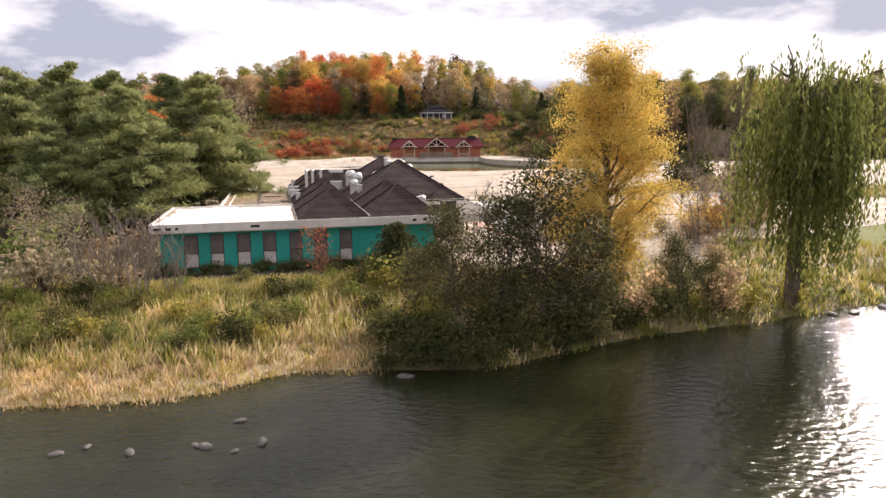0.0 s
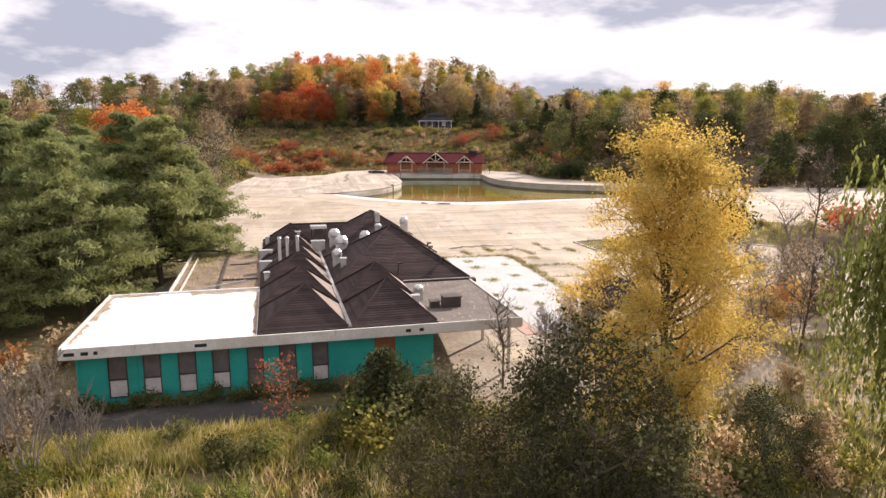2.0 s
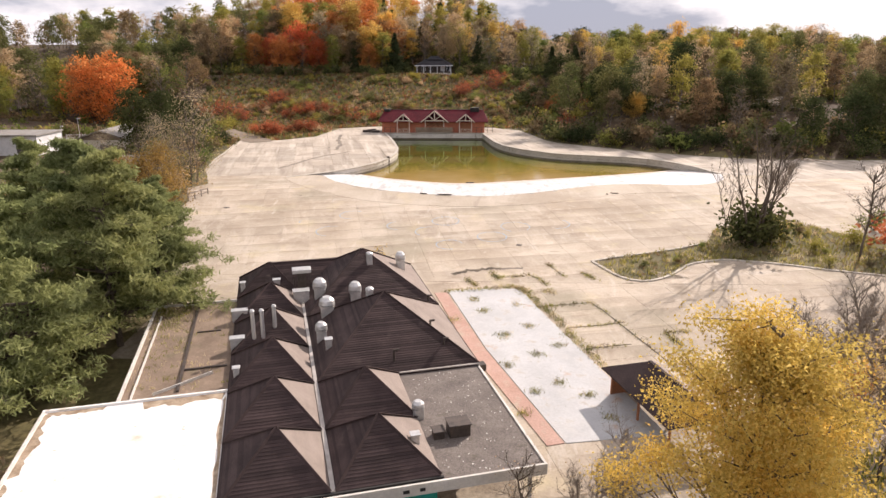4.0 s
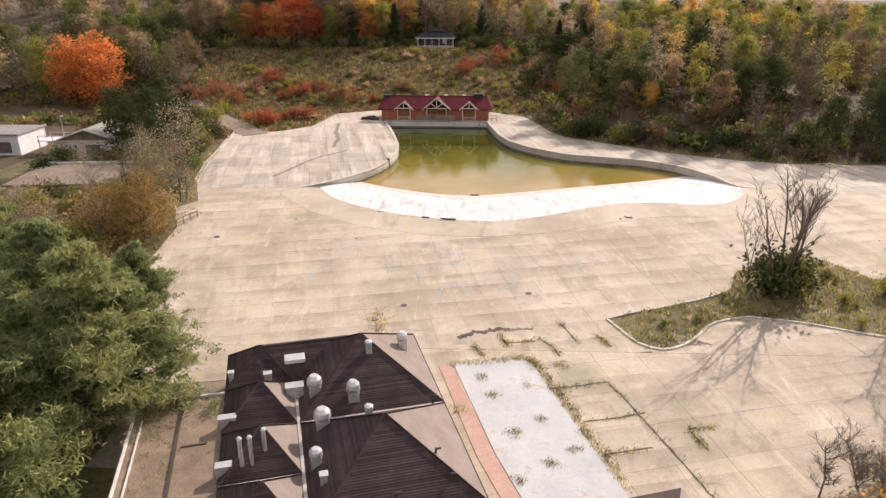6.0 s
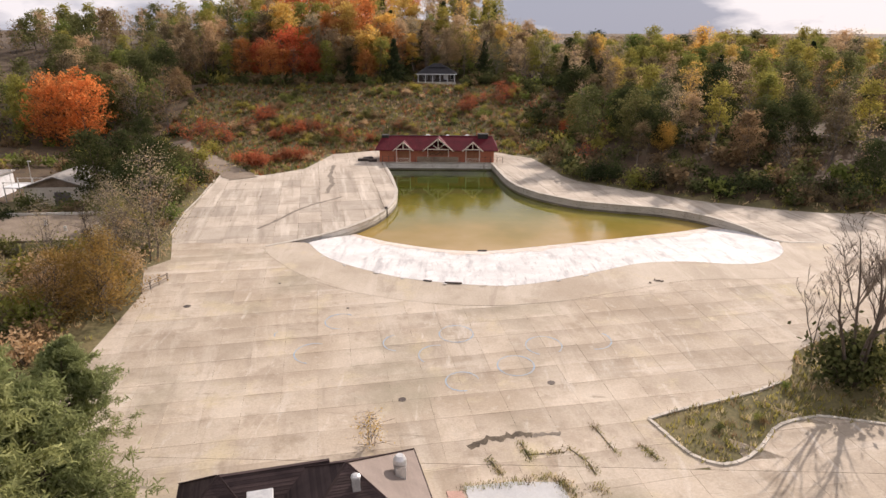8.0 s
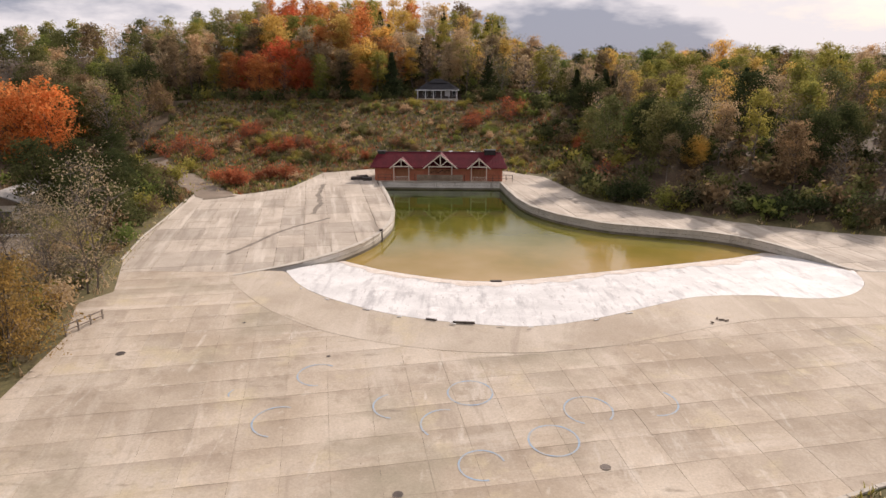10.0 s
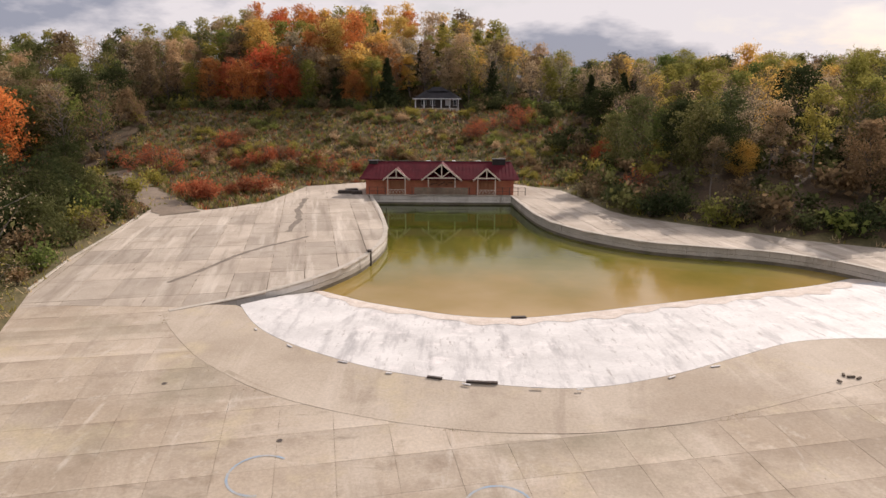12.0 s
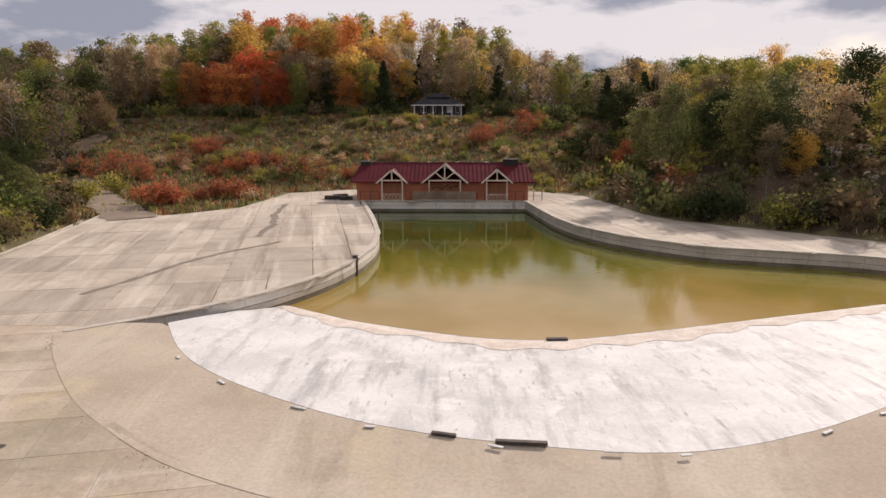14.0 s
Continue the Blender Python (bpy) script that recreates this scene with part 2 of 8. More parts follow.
M["path"] = surface("dry_dirt_path", [(0.3, (0.16, 0.12, 0.085)), (0.7, (0.26, 0.205, 0.15))], 0.4, 0.95, (4, 0.2), 0.3, 8)
M["bark"] = surface("grey_brown_bark", [(0.3, (0.07, 0.052, 0.038)), (0.7, (0.16, 0.125, 0.095))], 1.5, 0.95, (9, 0.3), 0.5, 12, stretch=(1, 1, 0.3))
M["grey_bark"] = surface("grey_tree_bark", [(0.3, (0.10, 0.082, 0.066)), (0.7, (0.21, 0.175, 0.145))], 1.5, 0.95, (9, 0.3), 0.5, 12, stretch=(1, 1, 0.3))
M["pale_bark"] = surface("pale_grey_bark", [(0.3, (0.16, 0.13, 0.105)), (0.7, (0.32, 0.27, 0.22))], 1.5, 0.95, (9, 0.3), 0.5, 12, stretch=(1, 1, 0.3))
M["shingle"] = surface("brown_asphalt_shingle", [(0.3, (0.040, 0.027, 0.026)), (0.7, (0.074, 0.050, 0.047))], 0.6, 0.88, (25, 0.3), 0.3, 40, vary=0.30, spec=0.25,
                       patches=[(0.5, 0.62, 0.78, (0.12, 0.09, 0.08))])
M["valley"] = surface("weathered_metal_flashing", [(0.3, (0.34, 0.31, 0.28)), (0.7, (0.52, 0.48, 0.44))], 2.0, 0.55, (12, 0.15), metal=0.3)
M["white_roof"] = surface("white_roof_coating", [(0.3, (0.74, 0.72, 0.68)), (0.7, (0.86, 0.84, 0.80))], 0.3, 0.8, (6, 0.05), 0.1, 10,
                          patches=[(0.35, 0.57, 0.70, (0.56, 0.47, 0.37)), (1.3, 0.63, 0.72, (0.36, 0.27, 0.18))])
M["gravel_roof"] = surface("brown_gravel_roof", [(0.3, (0.15, 0.105, 0.072)), (0.7, (0.29, 0.215, 0.155))], 0.5, 0.95, (18, 0.4), 0.5, 30,
                           patches=[(0.4, 0.58, 0.74, (0.13, 0.115, 0.06))])
M["grey_roof"] = surface("grey_ballast_roof", [(0.3, (0.12, 0.10, 0.088)), (0.7, (0.20, 0.17, 0.148))], 0.7, 0.95, (14, 0.45), 0.6, 20, patches=[(0.8, 0.60, 0.74, (0.10, 0.085, 0.06)), (3.5, 0.66, 0.70, (0.50, 0.46, 0.40))])
M["fascia"] = surface("chalky_white_fascia", [(0.3, (0.50, 0.47, 0.42)), (0.7, (0.68, 0.65, 0.60))], 0.8, 0.8, (8, 0.1),
                      patches=[(1.2, 0.60, 0.72, (0.30, 0.25, 0.19), (1, 1, 0.3))])
M["teal"] = surface("teal_painted_board", [(0.3, (0.0, 0.30, 0.25)), (0.7, (0.01, 0.40, 0.335))], 0.5, 0.6, (10, 0.08), 0.1, 20, patches=[(1.1, 0.64, 0.76, (0.02, 0.2, 0.165))])
M["plywood"] = surface("weathered_plywood", [(0.3, (0.24, 0.09, 0.04)), (0.7, (0.34, 0.15, 0.075))], 1.0, 0.85, (12, 0.15), stretch=(3, 3, 0.4))
M["dark_panel"] = surface("dirty_grey_window_panel", [(0.3, (0.10, 0.085, 0.085)), (0.7, (0.17, 0.145, 0.14))], 1.5, 0.4, (12, 0.1))
M["pale_panel"] = surface("chipped_white_panel", [(0.3, (0.48, 0.44, 0.42)), (0.7, (0.68, 0.65, 0.62))], 1.2, 0.7, (8, 0.1), patches=[(2.0, 0.62, 0.70, (0.2, 0.13, 0.1))])
M["black"] = surface("black_recess", [(0.3, (0.012, 0.011, 0.010)), (0.7, (0.025, 0.022, 0.02))], 2, 0.8)
M["galv"] = surface("galvanised_steel", [(0.3, (0.50, 0.50, 0.49)), (0.7, (0.68, 0.67, 0.65))], 3, 0.42, (14, 0.12), metal=0.6)
M["dark_steel"] = surface("dark_rusty_steel", [(0.3, (0.05, 0.042, 0.038)), (0.7, (0.11, 0.085, 0.07))], 3, 0.6, (14, 0.2), metal=0.4)
M["brick_red"] = surface("red_painted_siding", [(0.3, (0.38, 0.115, 0.062)), (0.7, (0.48, 0.165, 0.085))], 0.8, 0.75, (8, 0.12), patches=[(1.2, 0.62, 0.75, (0.32, 0.12, 0.08), (1, 1, 0.3))])
M["red_roof"] = surface("dark_red_metal_roof", [(0.3, (0.075, 0.006, 0.012)), (0.7, (0.13, 0.011, 0.019))], 0.7, 0.75, (8, 0.2), spec=0.2)
M["trim_wood"] = surface("pale_painted_timber", [(0.3, (0.52, 0.42, 0.33)), (0.7, (0.68, 0.58, 0.48))], 1.2, 0.75, (10, 0.12))
M["red_paving"] = surface("salmon_red_paving", [(0.3, (0.42, 0.25, 0.195)), (0.7, (0.50, 0.325, 0.265))], 0.5, 0.9, (8, 0.15), 0.2, 14, patches=[(0.7, 0.54, 0.72, (0.45, 0.36, 0.28))])
M["pale_pad"] = surface("pale_blue_grey_pad_paint", [(0.3, (0.42, 0.42, 0.415)), (0.7, (0.54, 0.54, 0.535))], 0.4, 0.85, (6, 0.08), 0.15, 12, patches=[(0.5, 0.54, 0.70, (0.50, 0.49, 0.47)), (0.8, 0.58, 0.70, (0.42, 0.38, 0.32)), (0.45, 0.62, 0.70, (0.46, 0.36, 0.29)), (2.2, 0.66, 0.72, (0.22, 0.20, 0.13))])
M["blue_paint"] = surface("faded_blue_marking", [(0.34, (0.42, 0.40, 0.36)), (0.62, (0.28, 0.38, 0.48))], 1.5, 0.9, (6, 0.1))
M["stain"] = surface("dark_brown_mark", [(0.3, (0.13, 0.107, 0.083)), (0.7, (0.28, 0.235, 0.185))], 0.9, 0.9, (8, 0.2))
M["grey_shingle"] = surface("dark_grey_shingle", [(0.3, (0.024, 0.023, 0.025)), (0.7, (0.05, 0.048, 0.052))], 0.8, 0.9, (20, 0.2), spec=0.2)
M["house_white"] = surface("white_painted_timber", [(0.3, (0.60, 0.60, 0.60)), (0.7, (0.78, 0.78, 0.78))], 1.2, 0.7, (8, 0.08))
M["cream"] = surface("cream_block_wall", [(0.3, (0.52, 0.46, 0.38)), (0.7, (0.66, 0.60, 0.52))], 0.6, 0.85, (8, 0.1), patches=[(0.8, 0.62, 0.75, (0.34, 0.28, 0.22), (1, 1, 0.3))])
M["glass"] = surface("dark_window_glass", [(0.3, (0.02, 0.022, 0.025)), (0.7, (0.04, 0.042, 0.045))], 1.0, 0.08)
M["rock"] = surface("wet_river_rock", [(0.3, (0.06, 0.055, 0.05)), (0.7, (0.16, 0.145, 0.13))], 2, 0.6, (8, 0.3), 0.5, 10)
# Paler copy of the shingle: sunlight on the east slopes put into colour.
M["shingle_sunlit"] = surface("sunlit_side_shingle", [(0.3, (0.20, 0.158, 0.132)), (0.7, (0.27, 0.218, 0.186))], 0.6, 0.85, (25, 0.2), 0.3, 40, vary=0.03)
M["sediment"] = surface("tan_silt_rim", [(0.3, (0.50, 0.42, 0.35)), (0.7, (0.66, 0.60, 0.54))], 0.9, 0.9, (5, 0.15), 0.2, 8)
M["lawn"] = surface("mown_grass", [(0.3, (0.13, 0.155, 0.04)), (0.7, (0.20, 0.21, 0.07))], 0.25, 0.95, (5, 0.25), 0.4, 8)
# Leaf litter, its browns darkened to stand in for the woods' shade.
M["shaded_litter"] = surface("shade_darkened_leaf_litter", [(0.3, (0.052, 0.034, 0.019)), (0.5, (0.095, 0.06, 0.032)), (0.75, (0.066, 0.056, 0.025))], 0.3, 0.95, (3, 0.4), 0.6, 4)
M["meadow"] = surface("rusty_meadow_soil", [(0.25, (0.085, 0.062, 0.03)), (0.42, (0.125, 0.08, 0.04)), (0.55, (0.115, 0.10, 0.04)), (0.75, (0.07, 0.075, 0.025))], 0.12, 0.95, (2.0, 0.4), 0.6, 3)
M["reed_bed"] = surface("fallen_straw", [(0.3, (0.30, 0.235, 0.135)), (0.5, (0.46, 0.375, 0.235)), (0.72, (0.56, 0.47, 0.31))], 0.5, 0.95, (5, 0.35), 0.6, 6)
M["asphalt"] = surface("old_dark_asphalt", [(0.3, (0.05, 0.045, 0.042)), (0.7, (0.10, 0.09, 0.08))], 0.5, 0.9, (8, 0.2), 0.3, 14, patches=[(0.5, 0.58, 0.72, (0.2, 0.16, 0.12))])
M["grey_metal"] = surface("grey_metal_sheet", [(0.3, (0.22, 0.205, 0.185)), (0.7, (0.31, 0.29, 0.265))], 0.7, 0.7, (8, 0.15), patches=[(0.6, 0.58, 0.72, (0.18, 0.14, 0.10), (1, 0.3, 1))])
M["roof_dirt"] = surface("brown_roof_dirt", [(0.3, (0.22, 0.15, 0.09)), (0.7, (0.46, 0.37, 0.27))], 1.4, 0.95, (9, 0.3), 0.4, 12)
M["bare_dirt"] = surface("bare_tan_dirt", [(0.3, (0.20, 0.155, 0.11)), (0.5, (0.32, 0.265, 0.20)), (0.72, (0.42, 0.36, 0.285))], 0.25, 0.95, (4, 0.25), 0.4, 6, patches=[(0.5, 0.58, 0.72, (0.11, 0.095, 0.045))])
L = {
    "deep": leaf_material("deep_green_leaves", (0.026, 0.034, 0.014), (0.055, 0.064, 0.027), (0.12, 0.125, 0.06), 0.35),
    "ochre": leaf_material("ochre_brown_leaves", (0.15, 0.095, 0.035), (0.27, 0.175, 0.06), (0.42, 0.29, 0.11), 0.5),
    "bank_alder": leaf_material("bank_alder_leaves", (0.026, 0.030, 0.013), (0.064, 0.067, 0.029), (0.27, 0.26, 0.155), 0.35),
    "umber": leaf_material("dull_umber_leaves", (0.095, 0.067, 0.043), (0.168, 0.123, 0.074), (0.280, 0.207, 0.123), 0.55),
    "yellow": leaf_material("golden_yellow_leaves", (0.34, 0.235, 0.05), (0.55, 0.405, 0.11), (0.72, 0.56, 0.22), 0.5, 0.02),
    "gold": leaf_material("deep_gold_leaves", (0.374, 0.237, 0.064), (0.532, 0.352, 0.101), (0.646, 0.460, 0.159), 0.58),
    "orange": leaf_material("orange_maple_leaves", (0.351, 0.123, 0.047), (0.47, 0.195, 0.07), (0.58, 0.30, 0.115), 0.58, 0.38),
    "red": leaf_material("red_maple_leaves", (0.336, 0.077, 0.043), (0.46, 0.125, 0.062), (0.56, 0.215, 0.095), 0.58, 0.32),
    "olive": leaf_material("olive_green_leaves", (0.142, 0.142, 0.035), (0.238, 0.222, 0.058), (0.336, 0.296, 0.105), 0.58),
    "green": leaf_material("mid_green_leaves", (0.081, 0.115, 0.032), (0.149, 0.182, 0.054), (0.257, 0.270, 0.095), 0.45),
    "brown": leaf_material("brown_dry_leaves", (0.253, 0.177, 0.108), (0.392, 0.291, 0.184), (0.506, 0.405, 0.278), 0.58),
    "dark": leaf_material("dark_conifer_needles", (0.018, 0.027, 0.014), (0.036, 0.048, 0.024), (0.065, 0.078, 0.038), 0.2),
    "pine": leaf_material("pine_needles", (0.118, 0.138, 0.060), (0.225, 0.248, 0.108), (0.39, 0.41, 0.205), 0.4, 0.10),
    "willow": leaf_material("willow_leaves", (0.085, 0.095, 0.028), (0.20, 0.20, 0.055), (0.44, 0.415, 0.15), 0.45),
    "alder": leaf_material("dark_alder_leaves", (0.061, 0.070, 0.027), (0.115, 0.121, 0.047), (0.257, 0.250, 0.135)),
    "straw": leaf_material("straw_grass", (0.38, 0.31, 0.18), (0.54, 0.45, 0.275), (0.66, 0.57, 0.38), 0.5, 0.06),
    "grass": leaf_material("green_grass", (0.15, 0.155, 0.04), (0.27, 0.26, 0.075), (0.45, 0.39, 0.16), 0.4),
    "sumac": leaf_material("red_sumac_leaves", (0.22, 0.06, 0.034), (0.34, 0.11, 0.058), (0.43, 0.20, 0.10), 0.5),
    "tan": leaf_material("tan_dry_leaves", (0.253, 0.184, 0.115), (0.380, 0.293, 0.190), (0.483, 0.391, 0.270), 0.58),
}


# ---- mesh helpers ----
def mesh_of(name, verts, faces, *mats, index=None):
    me = bpy.data.meshes.new(name)
    me.from_pydata(verts if isinstance(verts, list) else verts.tolist(), [], faces if isinstance(faces, list) else faces.tolist())
    for m in mats:
        me.materials.append(m)
    if index is not None:
        me.polygons.foreach_set("material_index", np.asarray(index, dtype=np.int32))
    me.update()
    return me


def part(name, bm, material, parent=None, label=""):
    """Links a bmesh (or a finished mesh) as one object under parent."""
    if isinstance(bm, bpy.types.Mesh):
        me = bm
    else:
        me = bpy.data.meshes.new(name)
        bm.to_mesh(me)
        bm.free()
        me.materials.append(material)
    ob = new(name, me)
    if parent is not None:
        ob.parent = parent
    return tagged(ob, label)


def thing(name, label, category, m=None, group="", kind=""):
    ob = new(name)
    ob.empty_display_size = 0.2
    if m is not None:
        ob.matrix_basis = m
    return tagged(ob, label, category, group, kind)


def box(bm, x0, y0, z0, x1, y1, z1, bevel=0.0):
    vs = [bm.verts.new(c) for c in ((x0, y0, z0), (x1, y0, z0), (x1, y1, z0), (x0, y1, z0), (x0, y0, z1), (x1, y0, z1), (x1, y1, z1), (x0, y1, z1))]
    fs = [bm.faces.new([vs[i] for i in f]) for f in ((3, 2, 1, 0), (4, 5, 6, 7), (0, 1, 5, 4), (1, 2, 6, 5), (2, 3, 7, 6), (3, 0, 4, 7))]
    if bevel:
        bmesh.ops.bevel(bm, geom=list({e for f in fs for e in f.edges}), offset=bevel, segments=1, affect="EDGES")
    return bm


def boxes(*dims, bevel=0.0):
    bm = bmesh.new()
    for d in dims:
        box(bm, *d, bevel=bevel)
    return bm


def tube(bm, p0, p1, r0, r1=None, sides=8, cap=True):
    p0, p1 = Vector(p0), Vector(p1)
    r1 = r0 if r1 is None else r1
    q = (p1 - p0).to_track_quat("Z", "Y")
    rings = []
    for p, r in ((p0, r0), (p1, r1)):
        rings.append([bm.verts.new(p + q @ Vector((r * math.cos(6.28318 * i / sides), r * math.sin(6.28318 * i / sides), 0))) for i in range(sides)])
    for i in range(sides):
        bm.faces.new((rings[0][i], rings[0][(i + 1) % sides], rings[1][(i + 1) % sides], rings[1][i]))
    if cap:
        bm.faces.new(rings[0][::-1])
        bm.faces.new(rings[1])
    return bm


def beam(bm, p0, p1, w, d):
    """A rectangular bar from p0 to p1, w across and d deep (along y where it can)."""
    p0, p1 = Vector(p0), Vector(p1)
    a = (p1 - p0).normalized()
    s = a.cross(Vector((0, 1, 0)))
    s = s.normalized() if s.length > 1e-3 else Vector((1, 0, 0))
    t = a.cross(s).normalized()
    vs = [bm.verts.new(p + s * (w / 2 * i) + t * (d / 2 * j)) for p in (p0, p1) for i, j in ((-1, -1), (1, -1), (1, 1), (-1, 1))]
    for f in ((3, 2, 1, 0), (4, 5, 6, 7), (0, 1, 5, 4), (1, 2, 6, 5), (2, 3, 7, 6), (3, 0, 4, 7)):
        bm.faces.new([vs[i] for i in f])
    return bm


def smooth_line(pts, n):
    """A Catmull-Rom line through pts, n steps a stretch."""
    P = [np.array(p, float) for p in pts]
    P = [2 * P[0] - P[1]] + P + [2 * P[-1] - P[-2]]
    out = []
    for i in range(1, len(P) - 2):
        for k in range(n):
            t = k / n
            out.append(0.5 * (2 * P[i] + (P[i + 1] - P[i - 1]) * t + (2 * P[i - 1] - 5 * P[i] + 4 * P[i + 1] - P[i + 2]) * t * t + (3 * P[i] - P[i - 1] - 3 * P[i + 1] + P[i + 2]) * t ** 3))
    return np.array(out + [P[-2]])


def inside(poly, x, y):
    x, y = np.asarray(x, float), np.asarray(y, float)
    r = np.zeros(x.shape, bool)
    n = len(poly)
    for i in range(n):
        (x0, y0), (x1, y1) = poly[i], poly[(i + 1) % n]
        if y0 != y1:
            r ^= ((y0 > y) != (y1 > y)) & (x < (x1 - x0) * (y - y0) / (y1 - y0) + x0)
    return r


def dist_to(line, x, y):
    x, y = np.asarray(x, float), np.asarray(y, float)
    best = np.full(x.shape, 1e9)
    for (x0, y0), (x1, y1) in zip(line[:-1], line[1:]):
        dx, dy = x1 - x0, y1 - y0
        t = np.clip(((x - x0) * dx + (y - y0) * dy) / (dx * dx + dy * dy + 1e-9), 0, 1)
        best = np.minimum(best, np.hypot(x - x0 - t * dx, y - y0 - t * dy))
    return best


# ---- plan ----
WATER, RIVER = -1.5, -5.4
LEFT_WALL = smooth_line([(-28.0, 129.8), (-22.2, 134.7), (-17.4, 141.2), (-14.4, 149.0), (-13.4, 159.5), (-15.6, 173.5), (-19.2, 189.5)], 6)
RIGHT_WALL = smooth_line([(4.3, 189.5), (6.9, 172.5), (10.8, 163.6), (17.4, 157.0), (22.5, 154.8), (30.5, 152.2), (36.0, 148.0), (39.6, 141.8), (41.8, 134.8), (46.7, 134.2)], 5)
OUTER = smooth_line([(-22.7, 131.6), (-19.7, 126.5), (-15.6, 122.6), (-9.3, 118.8), (-3.5, 117.2), (3.4, 116.6), (9.3, 118.4), (15.6, 122.0), (20.8, 124.8), (27.0, 125.6), (32.2, 124.8), (36.4, 125.8), (40.2, 129.6), (41.7, 134.3)], 4)
SHORE = smooth_line([(-18.2, 141.0), (-15.0, 138.8), (-11.8, 136.8), (-4.4, 133.9), (0.9, 133.4), (6.0, 134.7), (15.0, 137.9), (24.5, 141.3), (32.5, 144.4), (37.6, 147.2)], 5)
APRON = smooth_line([(-28.6, 129.7), (-26.1, 125.6), (-22.2, 120.6), (-18.9, 117.6), (-15.9, 115.5), (-12.8, 114.1), (-9.9, 113.1), (-7.3, 112.4), (-4.6, 111.9), (-2.1, 111.6), (2.2, 111.6), (5.0, 112.0), (9.6, 113.0), (13.2, 114.3), (15.4, 115.2), (21.4, 117.7), (27, 119.4), (34, 119.8), (41, 121.5), (46.0, 127.5), (47.4, 134.0)], 3)
POOL = [*map(tuple, OUTER), *map(tuple, RIGHT_WALL[::-1][5:]), *map(tuple, LEFT_WALL[::-1][:-5])]
HOLE = [*map(tuple, APRON), *map(tuple, RIGHT_WALL[::-1]), *map(tuple, LEFT_WALL[::-1])]
DECK = [(-8, 84.5), (-20, 80.5), (-26, 79.5), (-33, 84), (-36, 93), (-36.5, 104), (-37.2, 113), (-40.3, 120.5), (-38.5, 124), (-43.0, 135), (-45.6, 146), (-47.0, 156), (-49.5, 170), (-51, 178),
        (-47, 177.5), (-42.3, 175.1), (-38.6, 178.2), (-34.9, 182.5), (-33.4, 192), (-32.4, 199.2), (-23.0, 204.6), (6, 203), (13.6, 196), (15.8, 187.8), (17.9, 176.8), (20.1, 172.5), (25.2, 168),
        (30.1, 164.2), (37.3, 158), (47, 153), (55, 150.3), (64, 149.6), (80, 150), (110, 154), (110, 110), (90, 96), (60, 98), (50, 99), (43.6, 101.8), (41.5, 105.0), (39.1, 107.8),
        (35, 106.2), (32.0, 104.5), (29.6, 102.8), (28.4, 100.5), (27.6, 98.8), (26.3, 97.8), (23.3, 96.2), (19.0, 94.4), (15.4, 93.0), (13.4, 92.0), (14.0, 90.6), (15.2, 87.8), (16.2, 86.9),
        (17.4, 86.5), (19.0, 87.0), (21.0, 88.8), (22.6, 90.8), (24.0, 91.9), (27.2, 92.9), (32.1, 91.8), (37.0, 89.9), (46, 87), (58, 84), (58, 76), (30, 62), (18, 58), (3.6, 55.5), (2.0, 62), (-2.4, 78), (-5.0, 86.2)]
BANK = smooth_line([(-400, 10), (-120, 18), (-50, 27), (-18, 29.4), (-11, 30.5), (-7, 33.7), (-1.6, 34.0), (3, 34.6), (10.5, 39.4), (17.8, 42.3), (24.2, 45.2), (30, 47.6), (60, 57), (140, 72), (400, 90)], 4)
GY = np.array([-999, 46, 52, 60, 84, 96, 104, 118, 999.0])
GZ = np.array([-3.6, -3.55, -3.5, -3.0, -2.0, -1.5, -0.9, 0, 0.0])
RIGHT_EDGE = [(13.6, 215), (13.6, 196), (15.8, 187.8), (17.9, 176.8), (20.1, 172.5), (25.2, 168), (30.1, 164.2), (37.3, 158), (47, 153), (55, 150.3), (64, 149.6), (80, 150), (110, 154), (420, 170)]
LEFT_EDGE = [(-30, 70), (-33, 92), (-37, 110), (-46, 150), (-50, 180), (-62, 200), (-70, 215)]


def deck_z(y):
    return np.interp(y, GY, GZ)


def smooth01(t):
    t = np.clip(t, 0, 1)
    return t * t * (3 - 2 * t)


def waves(x, y):
    return (np.sin(x * 0.11 + 1.3) * np.cos(y * 0.09) + 0.6 * np.sin(x * 0.23 + y * 0.17) + 0.35 * np.sin(x * 0.51 - y * 0.43 + 2)) / 1.6


